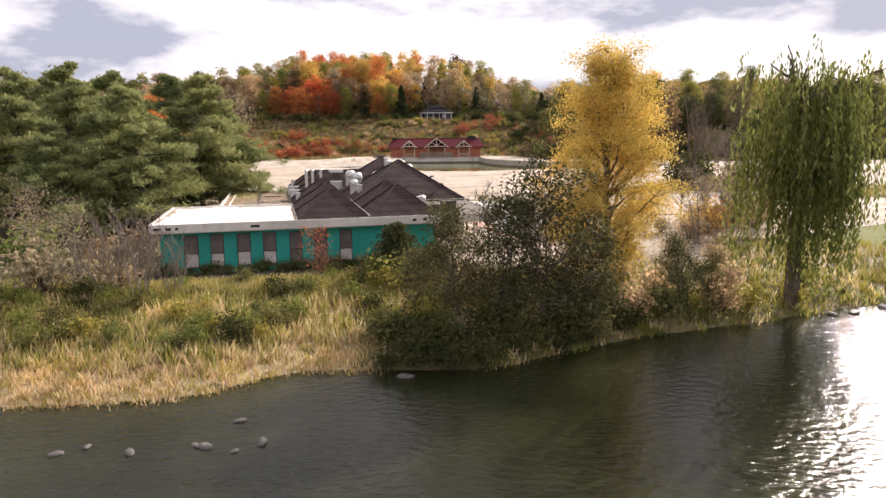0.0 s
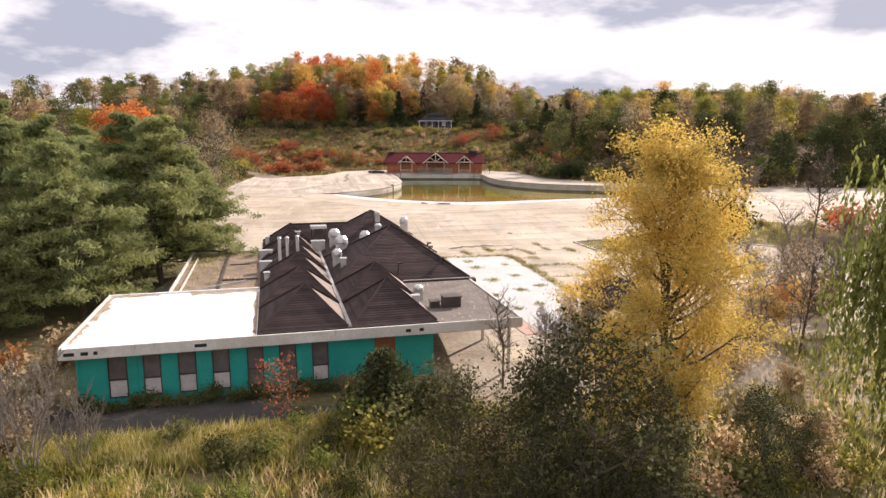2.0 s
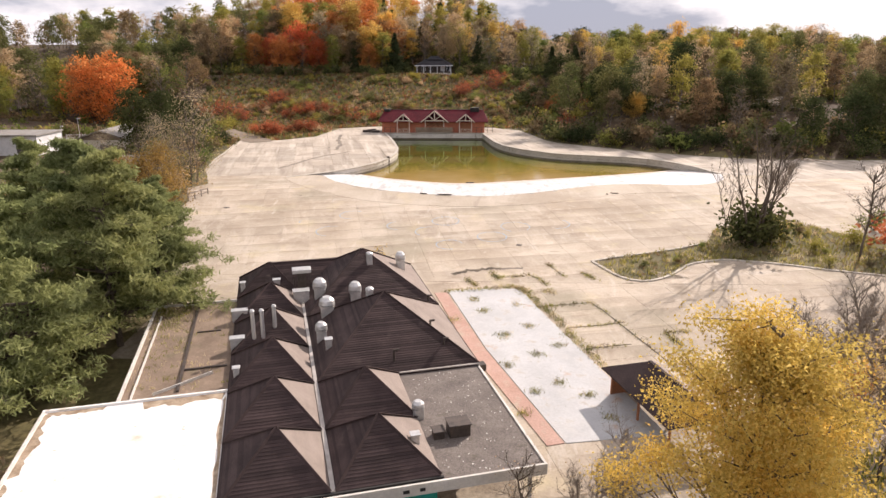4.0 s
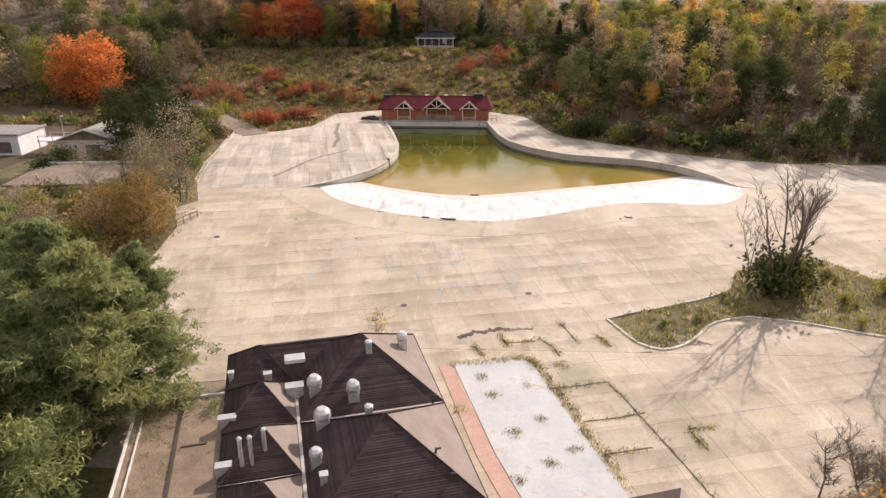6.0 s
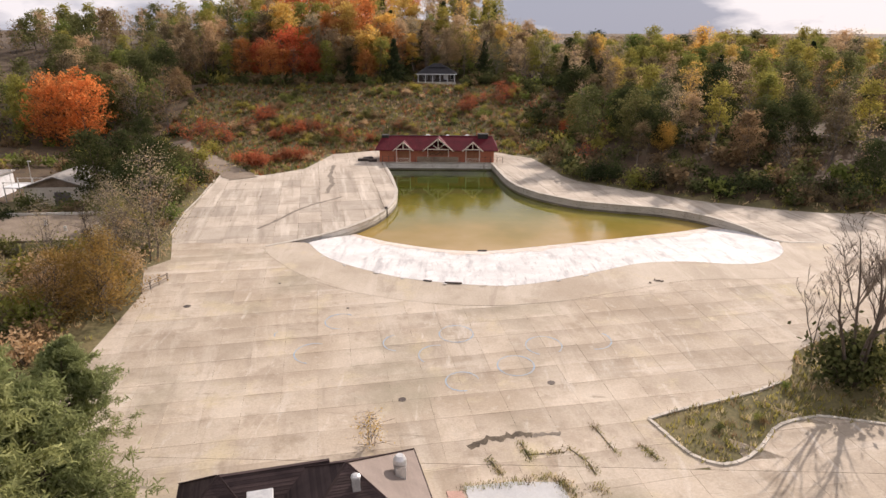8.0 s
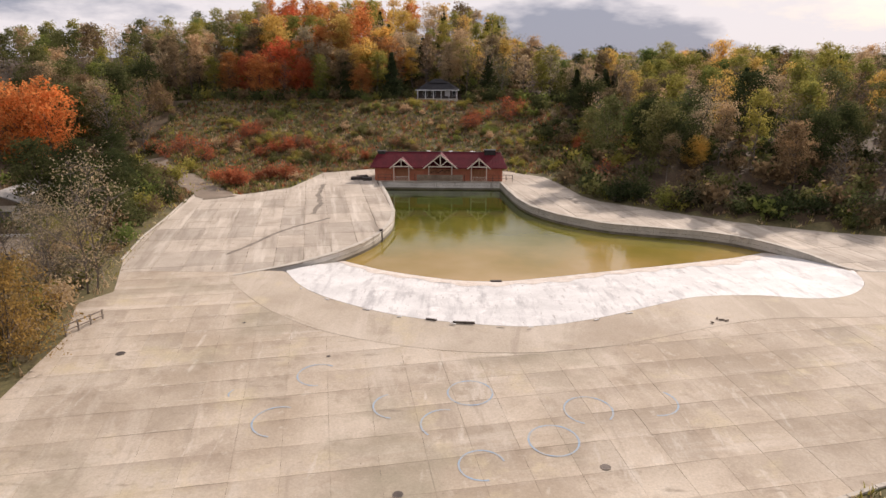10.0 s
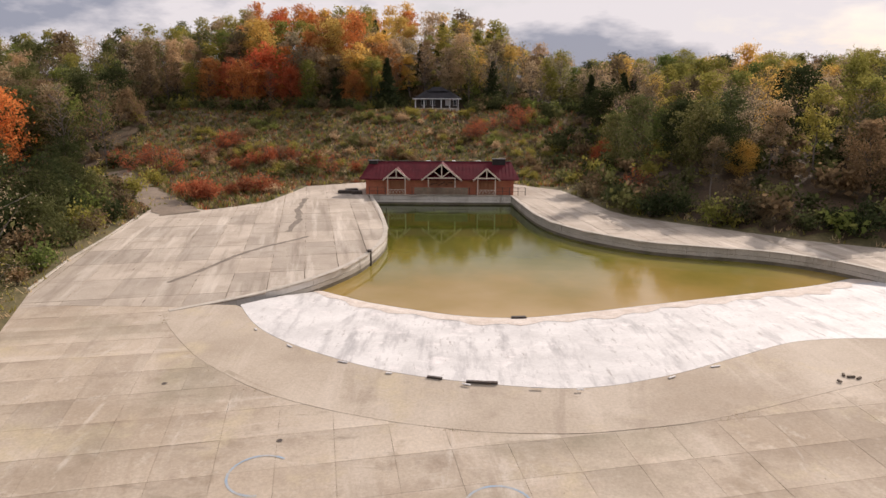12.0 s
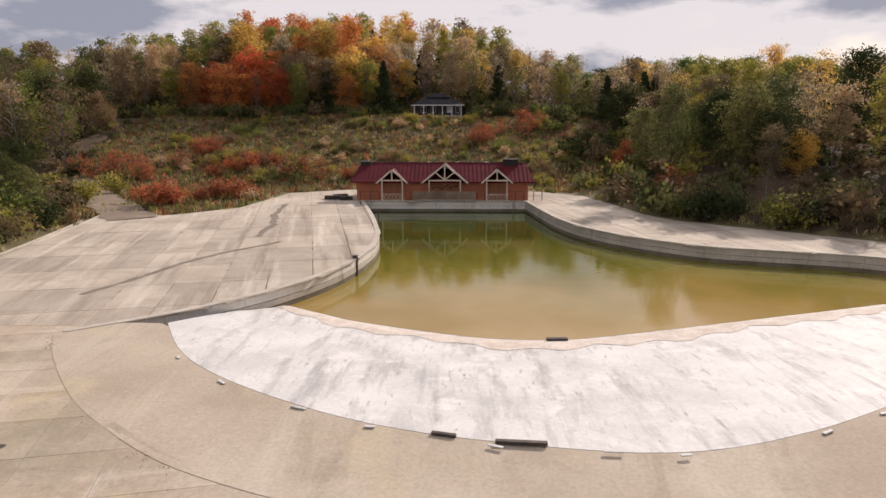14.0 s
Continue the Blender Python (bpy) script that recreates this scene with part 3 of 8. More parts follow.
def land(x, y):
    """The height of the natural ground."""
    x, y = np.asarray(x, float), np.asarray(y, float)
    z = np.interp(y, GY, GZ)
    # river bank
    by = np.interp(x, BANK[:, 0], BANK[:, 1])
    d = y - by
    z = np.where(d < 14, np.minimum(z, -6.6 + np.interp(d, [-6, 0, 1.2, 4, 9, 14], [0, 1.1, 1.55, 2.0, 2.7, 3.1])), z)
    # far hill, with a shelf for the house
    hill = np.interp(y, [205, 215, 235, 250, 268, 290, 320, 380, 480, 900], [0, 1.6, 6.8, 11.3, 11.6, 17.5, 25, 28, 29, 29])
    hill = hill + 5.0 * np.exp(-((x + 50) / 45) ** 2) * smooth01((y - 265) / 45)
    east = smooth01((x + 8) / 55)
    hill = hill * (1 - 0.54 * east * smooth01((y - 250) / 40)) * (1 - 0.20 * smooth01((-x - 75) / 60))
    # slope behind the deck's far side
    dr = dist_to(RIGHT_EDGE, x, y)
    outside_r = (x > 13.6) & (y > np.interp(x, [p[0] for p in RIGHT_EDGE[1:]], [p[1] for p in RIGHT_EDGE[1:]]))
    right = np.where(outside_r, np.interp(dr, [0, 3, 30, 60, 140, 400], [0, 0.5, 7.0, 9.5, 11, 13]), 0)
    dl = dist_to(LEFT_EDGE, x, y)
    outside_l = x < np.interp(y, [p[1] for p in LEFT_EDGE], [p[0] for p in LEFT_EDGE])
    left = np.where(outside_l & (y > 70), np.interp(dl, [0, 8, 45, 110, 200], [0, 0.2, 0.2, 15, 20]) * smooth01((y - 90) / 80), 0)
    h = np.maximum(np.maximum(hill, right), left)
    rough = np.clip(h / 3, 0.12, 1.0)
    return z + h + waves(x, y) * 0.5 * rough * (d > 2)


def ground_z(x, y):
    return float(land(np.array([x]), np.array([y]))[0])


# ---- ground sheet ----
def axis(lo, hi, a, b, fine, coarse):
    return np.unique(np.concatenate([np.linspace(lo, a, max(2, int((a - lo) / coarse))), np.arange(a, b, fine), np.linspace(b, hi, max(2, int((hi - b) / coarse)))]))


gx, gy = axis(-1500, 1500, -90, 90, 2.0, 40), axis(-300, 2500, 14, 320, 2.0, 40)
X, Y = np.meshgrid(gx, gy)
Zg = land(X, Y)
in_hole = inside(HOLE, X, Y)
in_deck = inside(DECK, X, Y) | in_hole
near_wall = np.minimum(np.minimum(dist_to(LEFT_WALL, X, Y), dist_to(RIGHT_WALL, X, Y)), dist_to([(-19.2, 189.5), (4.3, 189.5)], X, Y)) < 3.0
Zg = np.where(in_deck, np.where(inside(POOL, X, Y) | (near_wall & (Y > 133)), -4.0, deck_z(Y) - np.where(in_hole, 0.16, 0.016)), Zg)
rim_ = ~in_deck & (dist_to(DECK + DECK[:1], X, Y) < 2.3) & (np.abs(Zg - deck_z(Y)) < 0.4)
Zg = np.where(rim_, np.minimum(Zg, deck_z(Y) - 0.03), Zg)
nx, ny = len(gx), len(gy)
gi = np.arange(nx * ny).reshape(ny, nx)
gf = np.stack([gi[:-1, :-1], gi[:-1, 1:], gi[1:, 1:], gi[1:, :-1]], -1).reshape(-1, 4)
fx, fy = X[:-1, :-1].ravel() + 1.0, Y[:-1, :-1].ravel() + 1.0
edge_y = np.interp(fx, [p[0] for p in RIGHT_EDGE[1:]], [p[1] for p in RIGHT_EDGE[1:]])
zone = np.zeros(len(fx), int)
zone[(fy > 200) & (fy < 258) & (fx > -75) & (fx < 26)] = 2
zone[(fy > 165) & (fy < 201) & (fx < -33) & (fx > -62)] = 2
# ground under the woods, in litter whose colour carries their shade
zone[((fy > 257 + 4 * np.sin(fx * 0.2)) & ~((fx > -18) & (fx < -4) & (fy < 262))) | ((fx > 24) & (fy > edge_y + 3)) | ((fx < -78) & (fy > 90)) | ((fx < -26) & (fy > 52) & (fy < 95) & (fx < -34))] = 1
zone[(fx > 26) & (fx < 90) & (fy > 48) & (fy < 84)] = 4
zone[(fx > -2) & (fx < 36) & (fy > 47.5 + 0.1 * fx) & (fy < 62)] = 5
zone[(fx > -27) & (fx < -5) & (fy > 70) & (fy < 86)] = 5
zone[(inside(DECK, fx, fy) & (dist_to(DECK + DECK[:1], fx, fy) > 2)) | inside(HOLE, fx, fy)] = 3
bank_at = np.interp(fx, BANK[:, 0], BANK[:, 1])
zone[(fx < -3) & (fy > bank_at - 1) & (fy < bank_at + 3.6 + np.sin(fx * 0.7))] = 6
ground = part("ground", mesh_of("ground", np.stack([X, Y, Zg], -1).reshape(-1, 3), gf, M["soil"], M["shaded_litter"], M["meadow"], M["joint"], M["lawn"], M["bare_dirt"], M["reed_bed"], index=zone), None)
tagged(ground, "rough grass and bare soil rising to a wooded hill", "ground", kind="structure")
for p in ground.data.polygons:
    p.use_smooth = True

river = part("river_water", mesh_of("river_water", [(-1500, -300, RIVER), (1500, -300, RIVER), (1500, 95, RIVER), (-1500, 95, RIVER)], [(0, 1, 2, 3)], M["river"]), None)
tagged(river, "dark rippled river water beside the bank", "water", kind="structure")


# ---- trees ----
def quad_cards(centres, normals_seed, size, aspect=1.0, droop=0.0, rng=None):
    """Small leaf cards round the centres: verts and faces as arrays."""
    n = len(centres)
    a = rng.normal(size=(n, 3))
    a /= np.linalg.norm(a, axis=1, keepdims=True)
    b = rng.normal(size=(n, 3))
    if abs(droop) > 1e-6:
        a = a * (1 - abs(droop)) + np.array([0, 0, -1.0]) * droop
        a /= np.linalg.norm(a, axis=1, keepdims=True)
    b -= (b * a).sum(1, keepdims=True) * a
    b /= np.linalg.norm(b, axis=1, keepdims=True)
    s = size * rng.uniform(0.6, 1.3, size=(n, 1))
    a, b = a * s * aspect, b * s
    V = np.stack([centres - a * 0.5, centres + b * 0.42 - a * 0.05, centres + a * 0.5, centres - b * 0.42 - a * 0.05], 1).reshape(-1, 3)
    F = np.arange(n * 4).reshape(n, 4)
    return V, F


def tri_leaves(centres, size, aspect, rng):
    """Three-cornered leaves, for crowns that stay far off."""
    n = len(centres)
    a, b = rng.normal(size=(n, 3)), rng.normal(size=(n, 3))
    a /= np.linalg.norm(a, axis=1, keepdims=True)
    b -= (b * a).sum(1, keepdims=True) * a
    b /= np.linalg.norm(b, axis=1, keepdims=True)
    s = size * rng.uniform(0.6, 1.3, size=(n, 1))
    V = np.stack([centres - a * s * aspect * 0.5 + b * s * 0.4, centres + a * s * aspect * 0.6, centres - a * s * aspect * 0.4 - b * s * 0.45], 1).reshape(-1, 3)
    return V, np.arange(n * 3).reshape(n, 3)


def limbs_mesh(segs, sides=6):
    """Tapered round limbs from (p0, p1, r0, r1) rows."""
    V, F, k = [], [], 0
    ang = np.arange(sides) * 2 * np.pi / sides
    for p0, p1, r0, r1 in segs:
        p0, p1 = np.array(p0, float), np.array(p1, float)
        d = p1 - p0
        d = d / (np.linalg.norm(d) + 1e-9)
        s = np.cross(d, [0.31, 0.77, 0.55])
        s /= np.linalg.norm(s) + 1e-9
        t = np.cross(d, s)
        for p, r in ((p0, r0), (p1, r1)):
            V.append(p + r * (np.cos(ang)[:, None] * s + np.sin(ang)[:, None] * t))
        for i in range(sides):
            j = (i + 1) % sides
            F.append((k + i, k + j, k + sides + j, k + sides + i))
        k += 2 * sides
    return np.concatenate(V), np.array(F)


def grow(rng, h, spread, lean=0.05, forks=5, levels=3, start=0.3, up=0.55, r=None, stems=1):
    """Limbs and twig ends of a broad-leaved tree."""
    segs, tips = [], []
    r = r or h * 0.018

    def limb(p, d, length, rad, level):
        n = 4 if level == 0 else 3
        for i in range(n):
            d = d + rng.normal(size=3) * (0.06 if level == 0 else 0.16) + np.array([0, 0, 0.06 * up])
            d /= np.linalg.norm(d)
            q = p + d * length / n
            r1 = rad * (1 - 0.8 * (i + 1) / n * (0.55 if level == 0 else 0.75))
            segs.append((p, q, rad * (1 - 0.6 * i / n), max(r1, 0.012)))
            if level > 0 or i >= n * start:
                if level < levels:
                    for _ in range(forks if level == 0 else 2 + (level == 1)):
                        side = rng.normal(size=3)
                        side[2] = abs(side[2]) * 0.4 * up + 0.15
                        side /= np.linalg.norm(side)
                        t = rng.uniform(0.1, 1)
                        limb(p + (q - p) * t, d * (0.35 + 0.25 * up) + side * 0.85, (spread if level == 0 else length * 0.62) * rng.uniform(0.6, 1.05) * (1.0 - 0.45 * (i / n) * (level == 0)), rad * 0.42, level + 1)
                else:
                    tips.append(q)
            p = q
        tips.append(p)

    for s in range(stems):
        d = np.array([rng.normal() * lean, rng.normal() * lean, 1.0]) + (rng.normal(size=3) * np.array([0.22, 0.22, 0]) if stems > 1 else 0)
        limb(np.array([rng.normal() * 0.25 * (stems > 1), rng.normal() * 0.25 * (stems > 1), -0.3]), d / np.linalg.norm(d), h * rng.uniform(0.78, 0.86), r, 0)
    return segs, np.array(tips)


def leafy(seed, h, spread, leaves, size, blob=0.9, thick=0.02, sides=6, tri=False, **kw):
    rng = np.random.default_rng(seed)
    segs, tips = grow(rng, h, spread, **kw)
    pick = tips[rng.integers(0, len(tips), leaves)]
    C = pick + rng.normal(size=(leaves, 3)) * blob * np.array([1, 1, 0.7])
    C[:, 2] = np.maximum(C[:, 2], 0.5)
    V, F = tri_leaves(C, size, 1.15, rng) if tri else quad_cards(C, None, size, 1.2, 0.15, rng)
    return limbs_mesh([s for s in segs if s[2] > thick], sides), (V, F)


def crown_tree(seed, h, w, leaves, size, low=0.3, clumps=34, blob=0.95, peak=0.5, hollow=0.5, r=None, stems=1, thick=0.04, sides=3):
    """A broad-leaved tree whose crown is a loose heap of leaf clumps, each on its own limb."""
    rng = np.random.default_rng(seed)
    r = r or h * 0.013
    segs, trunks = [], []
    for k in range(stems):
        p = np.array([rng.normal() * 0.2 * (stems > 1), rng.normal() * 0.2 * (stems > 1), -0.3])
        lean = rng.normal(size=2) * (0.05 if stems == 1 else 0.09)
        pts = [p]
        for i in range(6):
            q = p + np.array([lean[0] * h / 6 + rng.normal() * 0.012 * h, lean[1] * h / 6 + rng.normal() * 0.012 * h, h * 0.92 / 6])
            segs.append((p, q, r * (1 - i / 6.6), r * (1 - (i + 1) / 6.6)))
            p = q
            pts.append(p)
        trunks.append(np.array(pts))
    C, W = [], []
    for i in range(clumps):
        f = (i + rng.uniform(0, 1)) / clumps               # height in the crown, 0 to 1
        reach = np.interp(f, [0, peak * 0.5, peak, (1 + peak) / 2, 1], [0.55, 0.9, 1.0, 0.72, 0.12]) * w / 2
        a = i * 2.399 + rng.normal() * 0.5
        d = reach * rng.uniform(hollow, 1.08)
        T = trunks[i % stems]
        z = h * (low + (1 - low) * f * 0.97)
        bx, by = np.interp(z, T[:, 2], T[:, 0]), np.interp(z, T[:, 2], T[:, 1])
        c = np.array([bx + math.cos(a) * d, by + math.sin(a) * d, z + rng.normal() * 0.03 * h])
        zs = max(h * 0.12, c[2] - d * rng.uniform(0.7, 1.3))
        s = np.array([np.interp(zs, T[:, 2], T[:, 0]), np.interp(zs, T[:, 2], T[:, 1]), zs])
        m = (s + c) / 2 + rng.normal(size=3) * 0.05 * d + np.array([0, 0, -0.08 * d])
        segs += [(s, m, 0.02 + 0.32 * r, 0.015 + 0.2 * r), (m, c, 0.015 + 0.2 * r, 0.02)]
        k = 4 if thick < 0.04 else 2
        C.append(c)
        W.append(rng.uniform(0.6, 1.4))
        for _ in range(k):
            e = c + rng.normal(size=3) * blob * np.array([0.9, 0.9, 0.6])
            segs.append((m + (c - m) * rng.uniform(0.3, 1), e, 0.012 + 0.08 * r, 0.012))
            C.append(e)
            W.append(rng.uniform(0.3, 0.8))
    C, W = np.array(C), np.array(W)
    ix = rng.choice(len(C), leaves, p=W / W.sum())
    u = rng.normal(size=(leaves, 3))
    P = C[ix] + u * blob * np.array([0.62, 0.62, 0.42]) * np.sqrt(W[ix])[:, None]
    P[:, 2] = np.maximum(P[:, 2], 0.4)
    V, F = tri_leaves(P, size, 1.15, rng)
    return limbs_mesh([g for g in segs if g[2] > thick], sides), (V, F)


def conifer(seed, h, base, leaves, size, shape=1.0, start=0.12, flat=0.35, gaps=0.0):
    """A tapering conifer: whorls of boughs with needle cards along them."""
    rng = np.random.default_rng(seed)
    segs = [((0, 0, -0.3), (0, 0, h * 0.5), h * 0.017, h * 0.011), ((0, 0, h * 0.5), (0, 0, h), h * 0.011, 0.02)]
    C = []
    n = 26
    for i in range(n):
        z = h * (start + (1 - start) * (i / n) ** 0.9)
        reach = base * (1 - (z / h - start) / (1 - start)) ** shape
        for k in range(6):
            if rng.random() < gaps:
                continue
            a = rng.uniform(0, 6.283)
            L_ = reach * rng.uniform(0.7, 1.1) + 0.15
            tip = np.array([math.cos(a) * L_, math.sin(a) * L_, z - L_ * rng.uniform(0.0, 0.28)])
            segs.append(((0, 0, z), tip, 0.05 + 0.004 * h * L_ / base, 0.02))
            m = int(leaves / (n * 6) * (0.4 + 1.2 * L_ / base))
            t = rng.uniform(0.2, 1.05, m)[:, None]
            C.append(np.array([0, 0, z]) * (1 - t) + tip * t + rng.normal(size=(m, 3)) * np.array([1, 1, flat]) * (0.10 + 0.14 * L_))
    C = np.concatenate(C)
    V, F = tri_leaves(C, size, 1.7, rng)
    return limbs_mesh(segs, 3), (V, F)


def big_pine(seed, h, base, leaves, size):
    """An old open pine: bare lower trunk and flat plates of tufted needles."""
    rng = np.random.default_rng(seed)
    segs, C = [], []
    p = np.array([0, 0, -0.3])
    d = np.array([rng.normal() * 0.05, rng.normal() * 0.05, 1.0])
    spine = [p]
    for i in range(8):
        d = d + rng.normal(size=3) * 0.05
        d /= np.linalg.norm(d)
        q = p + d * h / 8
        segs.append((p, q, h * 0.018 * (1 - i / 9), h * 0.018 * (1 - (i + 1) / 9) + 0.02))
        p = q
        spine.append(p)
    spine = np.array(spine)
    nb = 58
    for i in range(nb):
        f = 0.13 + 0.87 * (i / nb)
        z = f * 8
        j = min(int(z), 7)
        s = spine[j] + (spine[j + 1] - spine[j]) * (z - j)
        a = rng.uniform(0, 6.283)
        reach = base * (1 - ((f - 0.13) / 0.89) ** 1.6) * rng.uniform(0.55, 1.05) + 0.4
        e = s + np.array([math.cos(a) * reach, math.sin(a) * reach, reach * rng.uniform(-0.05, 0.35)])
        mid = (s + e) / 2 + np.array([0, 0, -0.06 * reach])
        segs += [(s, mid, 0.05 + 0.03 * reach, 0.04 + 0.01 * reach), (mid, e, 0.04 + 0.01 * reach, 0.02)]
        for k in range(11):
            t = rng.uniform(0.3, 1.1)
            c = s + (e - s) * t + rng.normal(size=3) * np.array([0.5, 0.5, 0.16]) * reach * 0.34
            if k % 2:
                segs.append((s + (e - s) * t * 0.85, c, 0.025, 0.012))
            m = int(leaves / (nb * 11))
            C.append(c + rng.normal(size=(m, 3)) * np.array([0.42, 0.42, 0.20]) * (0.5 + 0.10 * reach))
    C = np.concatenate(C)
    V, F = tri_leaves(C, size, 4.0, rng)
    return limbs_mesh(segs, 5), (V, F)


def fan_tree(seed, h, spread, stems, r):
    """A leafless tree: stems that part low down and rise in a fan, with ascending branches; the twigs apart."""
    rng = np.random.default_rng(seed)
    thick, thin = [], []

    def rise(p, d, length, rad, n, level):
        for i in range(n):
            d = d + rng.normal(size=3) * 0.09 + np.array([0, 0, 0.07])
            d /= np.linalg.norm(d)
            q = p + d * length / n
            r0, r1 = rad * (1 - 0.75 * i / n), rad * (1 - 0.75 * (i + 1) / n)
            (thick if level < 2 else thin).append((p, q, max(r0, 0.014), max(r1, 0.012)))
            if level < 3 and (i > 1 or level > 0):
                for _ in range(1 + (level == 0 and i % 2) if level < 2 else int(rng.integers(1, 3))):
                    a = rng.uniform(0, 6.283)
                    side = np.array([math.cos(a), math.sin(a), 0.25])
                    rise(q, d * 0.75 + side * 0.55, length * (0.42 - 0.16 * i / n) * rng.uniform(0.7, 1.1), r1 * 0.5, 4 if level == 0 else 3, level + 1)
            p = q

    for k in range(stems):
        a = 6.283 * k / stems + rng.normal() * 0.3
        lean = spread / 2 / h * rng.uniform(0.35, 1.0)
        rise(np.array([math.cos(a) * r * 1.2, math.sin(a) * r * 1.2, -0.3]), np.array([math.cos(a) * lean, math.sin(a) * lean, 1.0]), h * rng.uniform(0.72, 0.95), r * rng.uniform(0.6, 1.0), 7, 0)
    return limbs_mesh(thick, 5), limbs_mesh(thin, 3)


def willow_tree(seed, h, spread, strands, size):
    rng = np.random.default_rng(seed)
    segs, tips = grow(rng, h, spread, forks=4, levels=2, start=0.35, up=0.9, r=h * 0.03)
    high = tips[tips[:, 2] > h * 0.38]
    C = []
    twigs = []
    for _ in range(strands):
        p = high[rng.integers(len(high))] + rng.normal(size=3) * np.array([1.0, 1.0, 0.5])
        drop = min(rng.uniform(2.5, 7.5), p[2] - 0.6)
        n = max(4, int(drop / 0.22))
        t = np.linspace(0, 1, n)[:, None]
        out = np.array([p[0], p[1], 0]) * 0.12
        path = p + out * np.sqrt(t) + np.array([0, 0, -1]) * drop * t ** 1.15 + rng.normal(size=(n, 3)) * 0.07
        C.append(path)
        twigs.append((path[0], path[n // 2], 0.012, 0.008))
    C = np.concatenate(C)
    V, F = quad_cards(C, None, size, 2.6, 0.7, rng)
    return limbs_mesh([s for s in segs if s[2] > 0.025] + twigs[::3], 6), (V, F)


def shrub(seed, h, w, leaves, size, twigs=14):
    rng = np.random.default_rng(seed)
    segs, ends = [], []
    for _ in range(twigs):
        a, r = rng.uniform(0, 6.283), rng.uniform(0.1, 1) * w / 2
        e = np.array([math.cos(a) * r, math.sin(a) * r, h * rng.uniform(0.45, 1.0) * (1 - 0.35 * (2 * r / w) ** 2)])
        m = e * np.array([0.4, 0.4, 0.55]) + rng.normal(size=3) * 0.08
        segs += [((0, 0, -0.2), m, 0.03, 0.022), (m, e, 0.022, 0.01)]
        ends += [e, (m + e) / 2, m]
    ends = np.array(ends)
    C = ends[rng.integers(0, len(ends), leaves)] + rng.normal(size=(leaves, 3)) * np.array([0.16 * w, 0.16 * w, 0.13 * h])
    C[:, 2] = np.maximum(C[:, 2], 0.08)
    V, F = quad_cards(C, None, size, 1.3, 0.0, rng)
    return limbs_mesh(segs, 4), (V, F)


def tree_meshes(name, made, bark, leaf):
    (tv, tf), (lv, lf) = made
    return mesh_of(name + "_trunk", tv, tf, bark), mesh_of(name + "_crown", lv, lf, leaf)


def plant(kind, meshes, x, y, s=1.0, turn=0.0, label="", category="tree", group="", z=None, tall=1.0):
    t, c = meshes
    e = thing(kind, label, category, None, group)
    e.matrix_basis = Matrix.LocRotScale((x, y, (ground_z(x, y) if z is None else z)), Euler((0, 0, turn)), (s, s, s * tall))
    part("trunk" if category == "tree" else "stem", t, None, e)
    part("crown" if category == "tree" else "foliage", c, None, e)
    return e


# ---- pool, deck and walls ----
def clip_cell(poly, x0, y0, x1, y1):
    """The part of a polygon inside an upright rectangle."""
    def cut(pts, ax, val, keep_less):
        out = []
        for i in range(len(pts)):
            a, b = pts[i - 1], pts[i]
            ia, ib = (a[ax] <= val) == keep_less or a[ax] == val, (b[ax] <= val) == keep_less or b[ax] == val
            if ia != ib:
                t = (val - a[ax]) / (b[ax] - a[ax])
                out.append((a[0] + (b[0] - a[0]) * t, a[1] + (b[1] - a[1]) * t))
            if ib:
                out.append(b)
        return out
    for ax, val, less in ((0, x0, False), (0, x1, True), (1, y0, False), (1, y1, True)):
        poly = cut(poly, ax, val, less)
        if len(poly) < 3:
            return []
    clean = []
    for p in poly:
        if not clean or abs(p[0] - clean[-1][0]) + abs(p[1] - clean[-1][1]) > 1e-4:
            clean.append(p)
    if len(clean) > 2 and abs(clean[0][0] - clean[-1][0]) + abs(clean[0][1] - clean[-1][1]) < 1e-4:
        clean.pop()
    return clean if len(clean) > 2 else []


def area(p):
    return 0.5 * sum(p[i - 1][0] * p[i][1] - p[i][0] * p[i - 1][1] for i in range(len(p)))


def turned(p, a):
    return (p[0] * math.cos(a) + p[1] * math.sin(a), -p[0] * math.sin(a) + p[1] * math.cos(a))


outer = DECK if area(DECK) > 0 else DECK[::-1]
hole = HOLE if area(HOLE) < 0 else HOLE[::-1]
hole_line = hole + hole[:1]
apron_line = [tuple(p) for p in APRON]


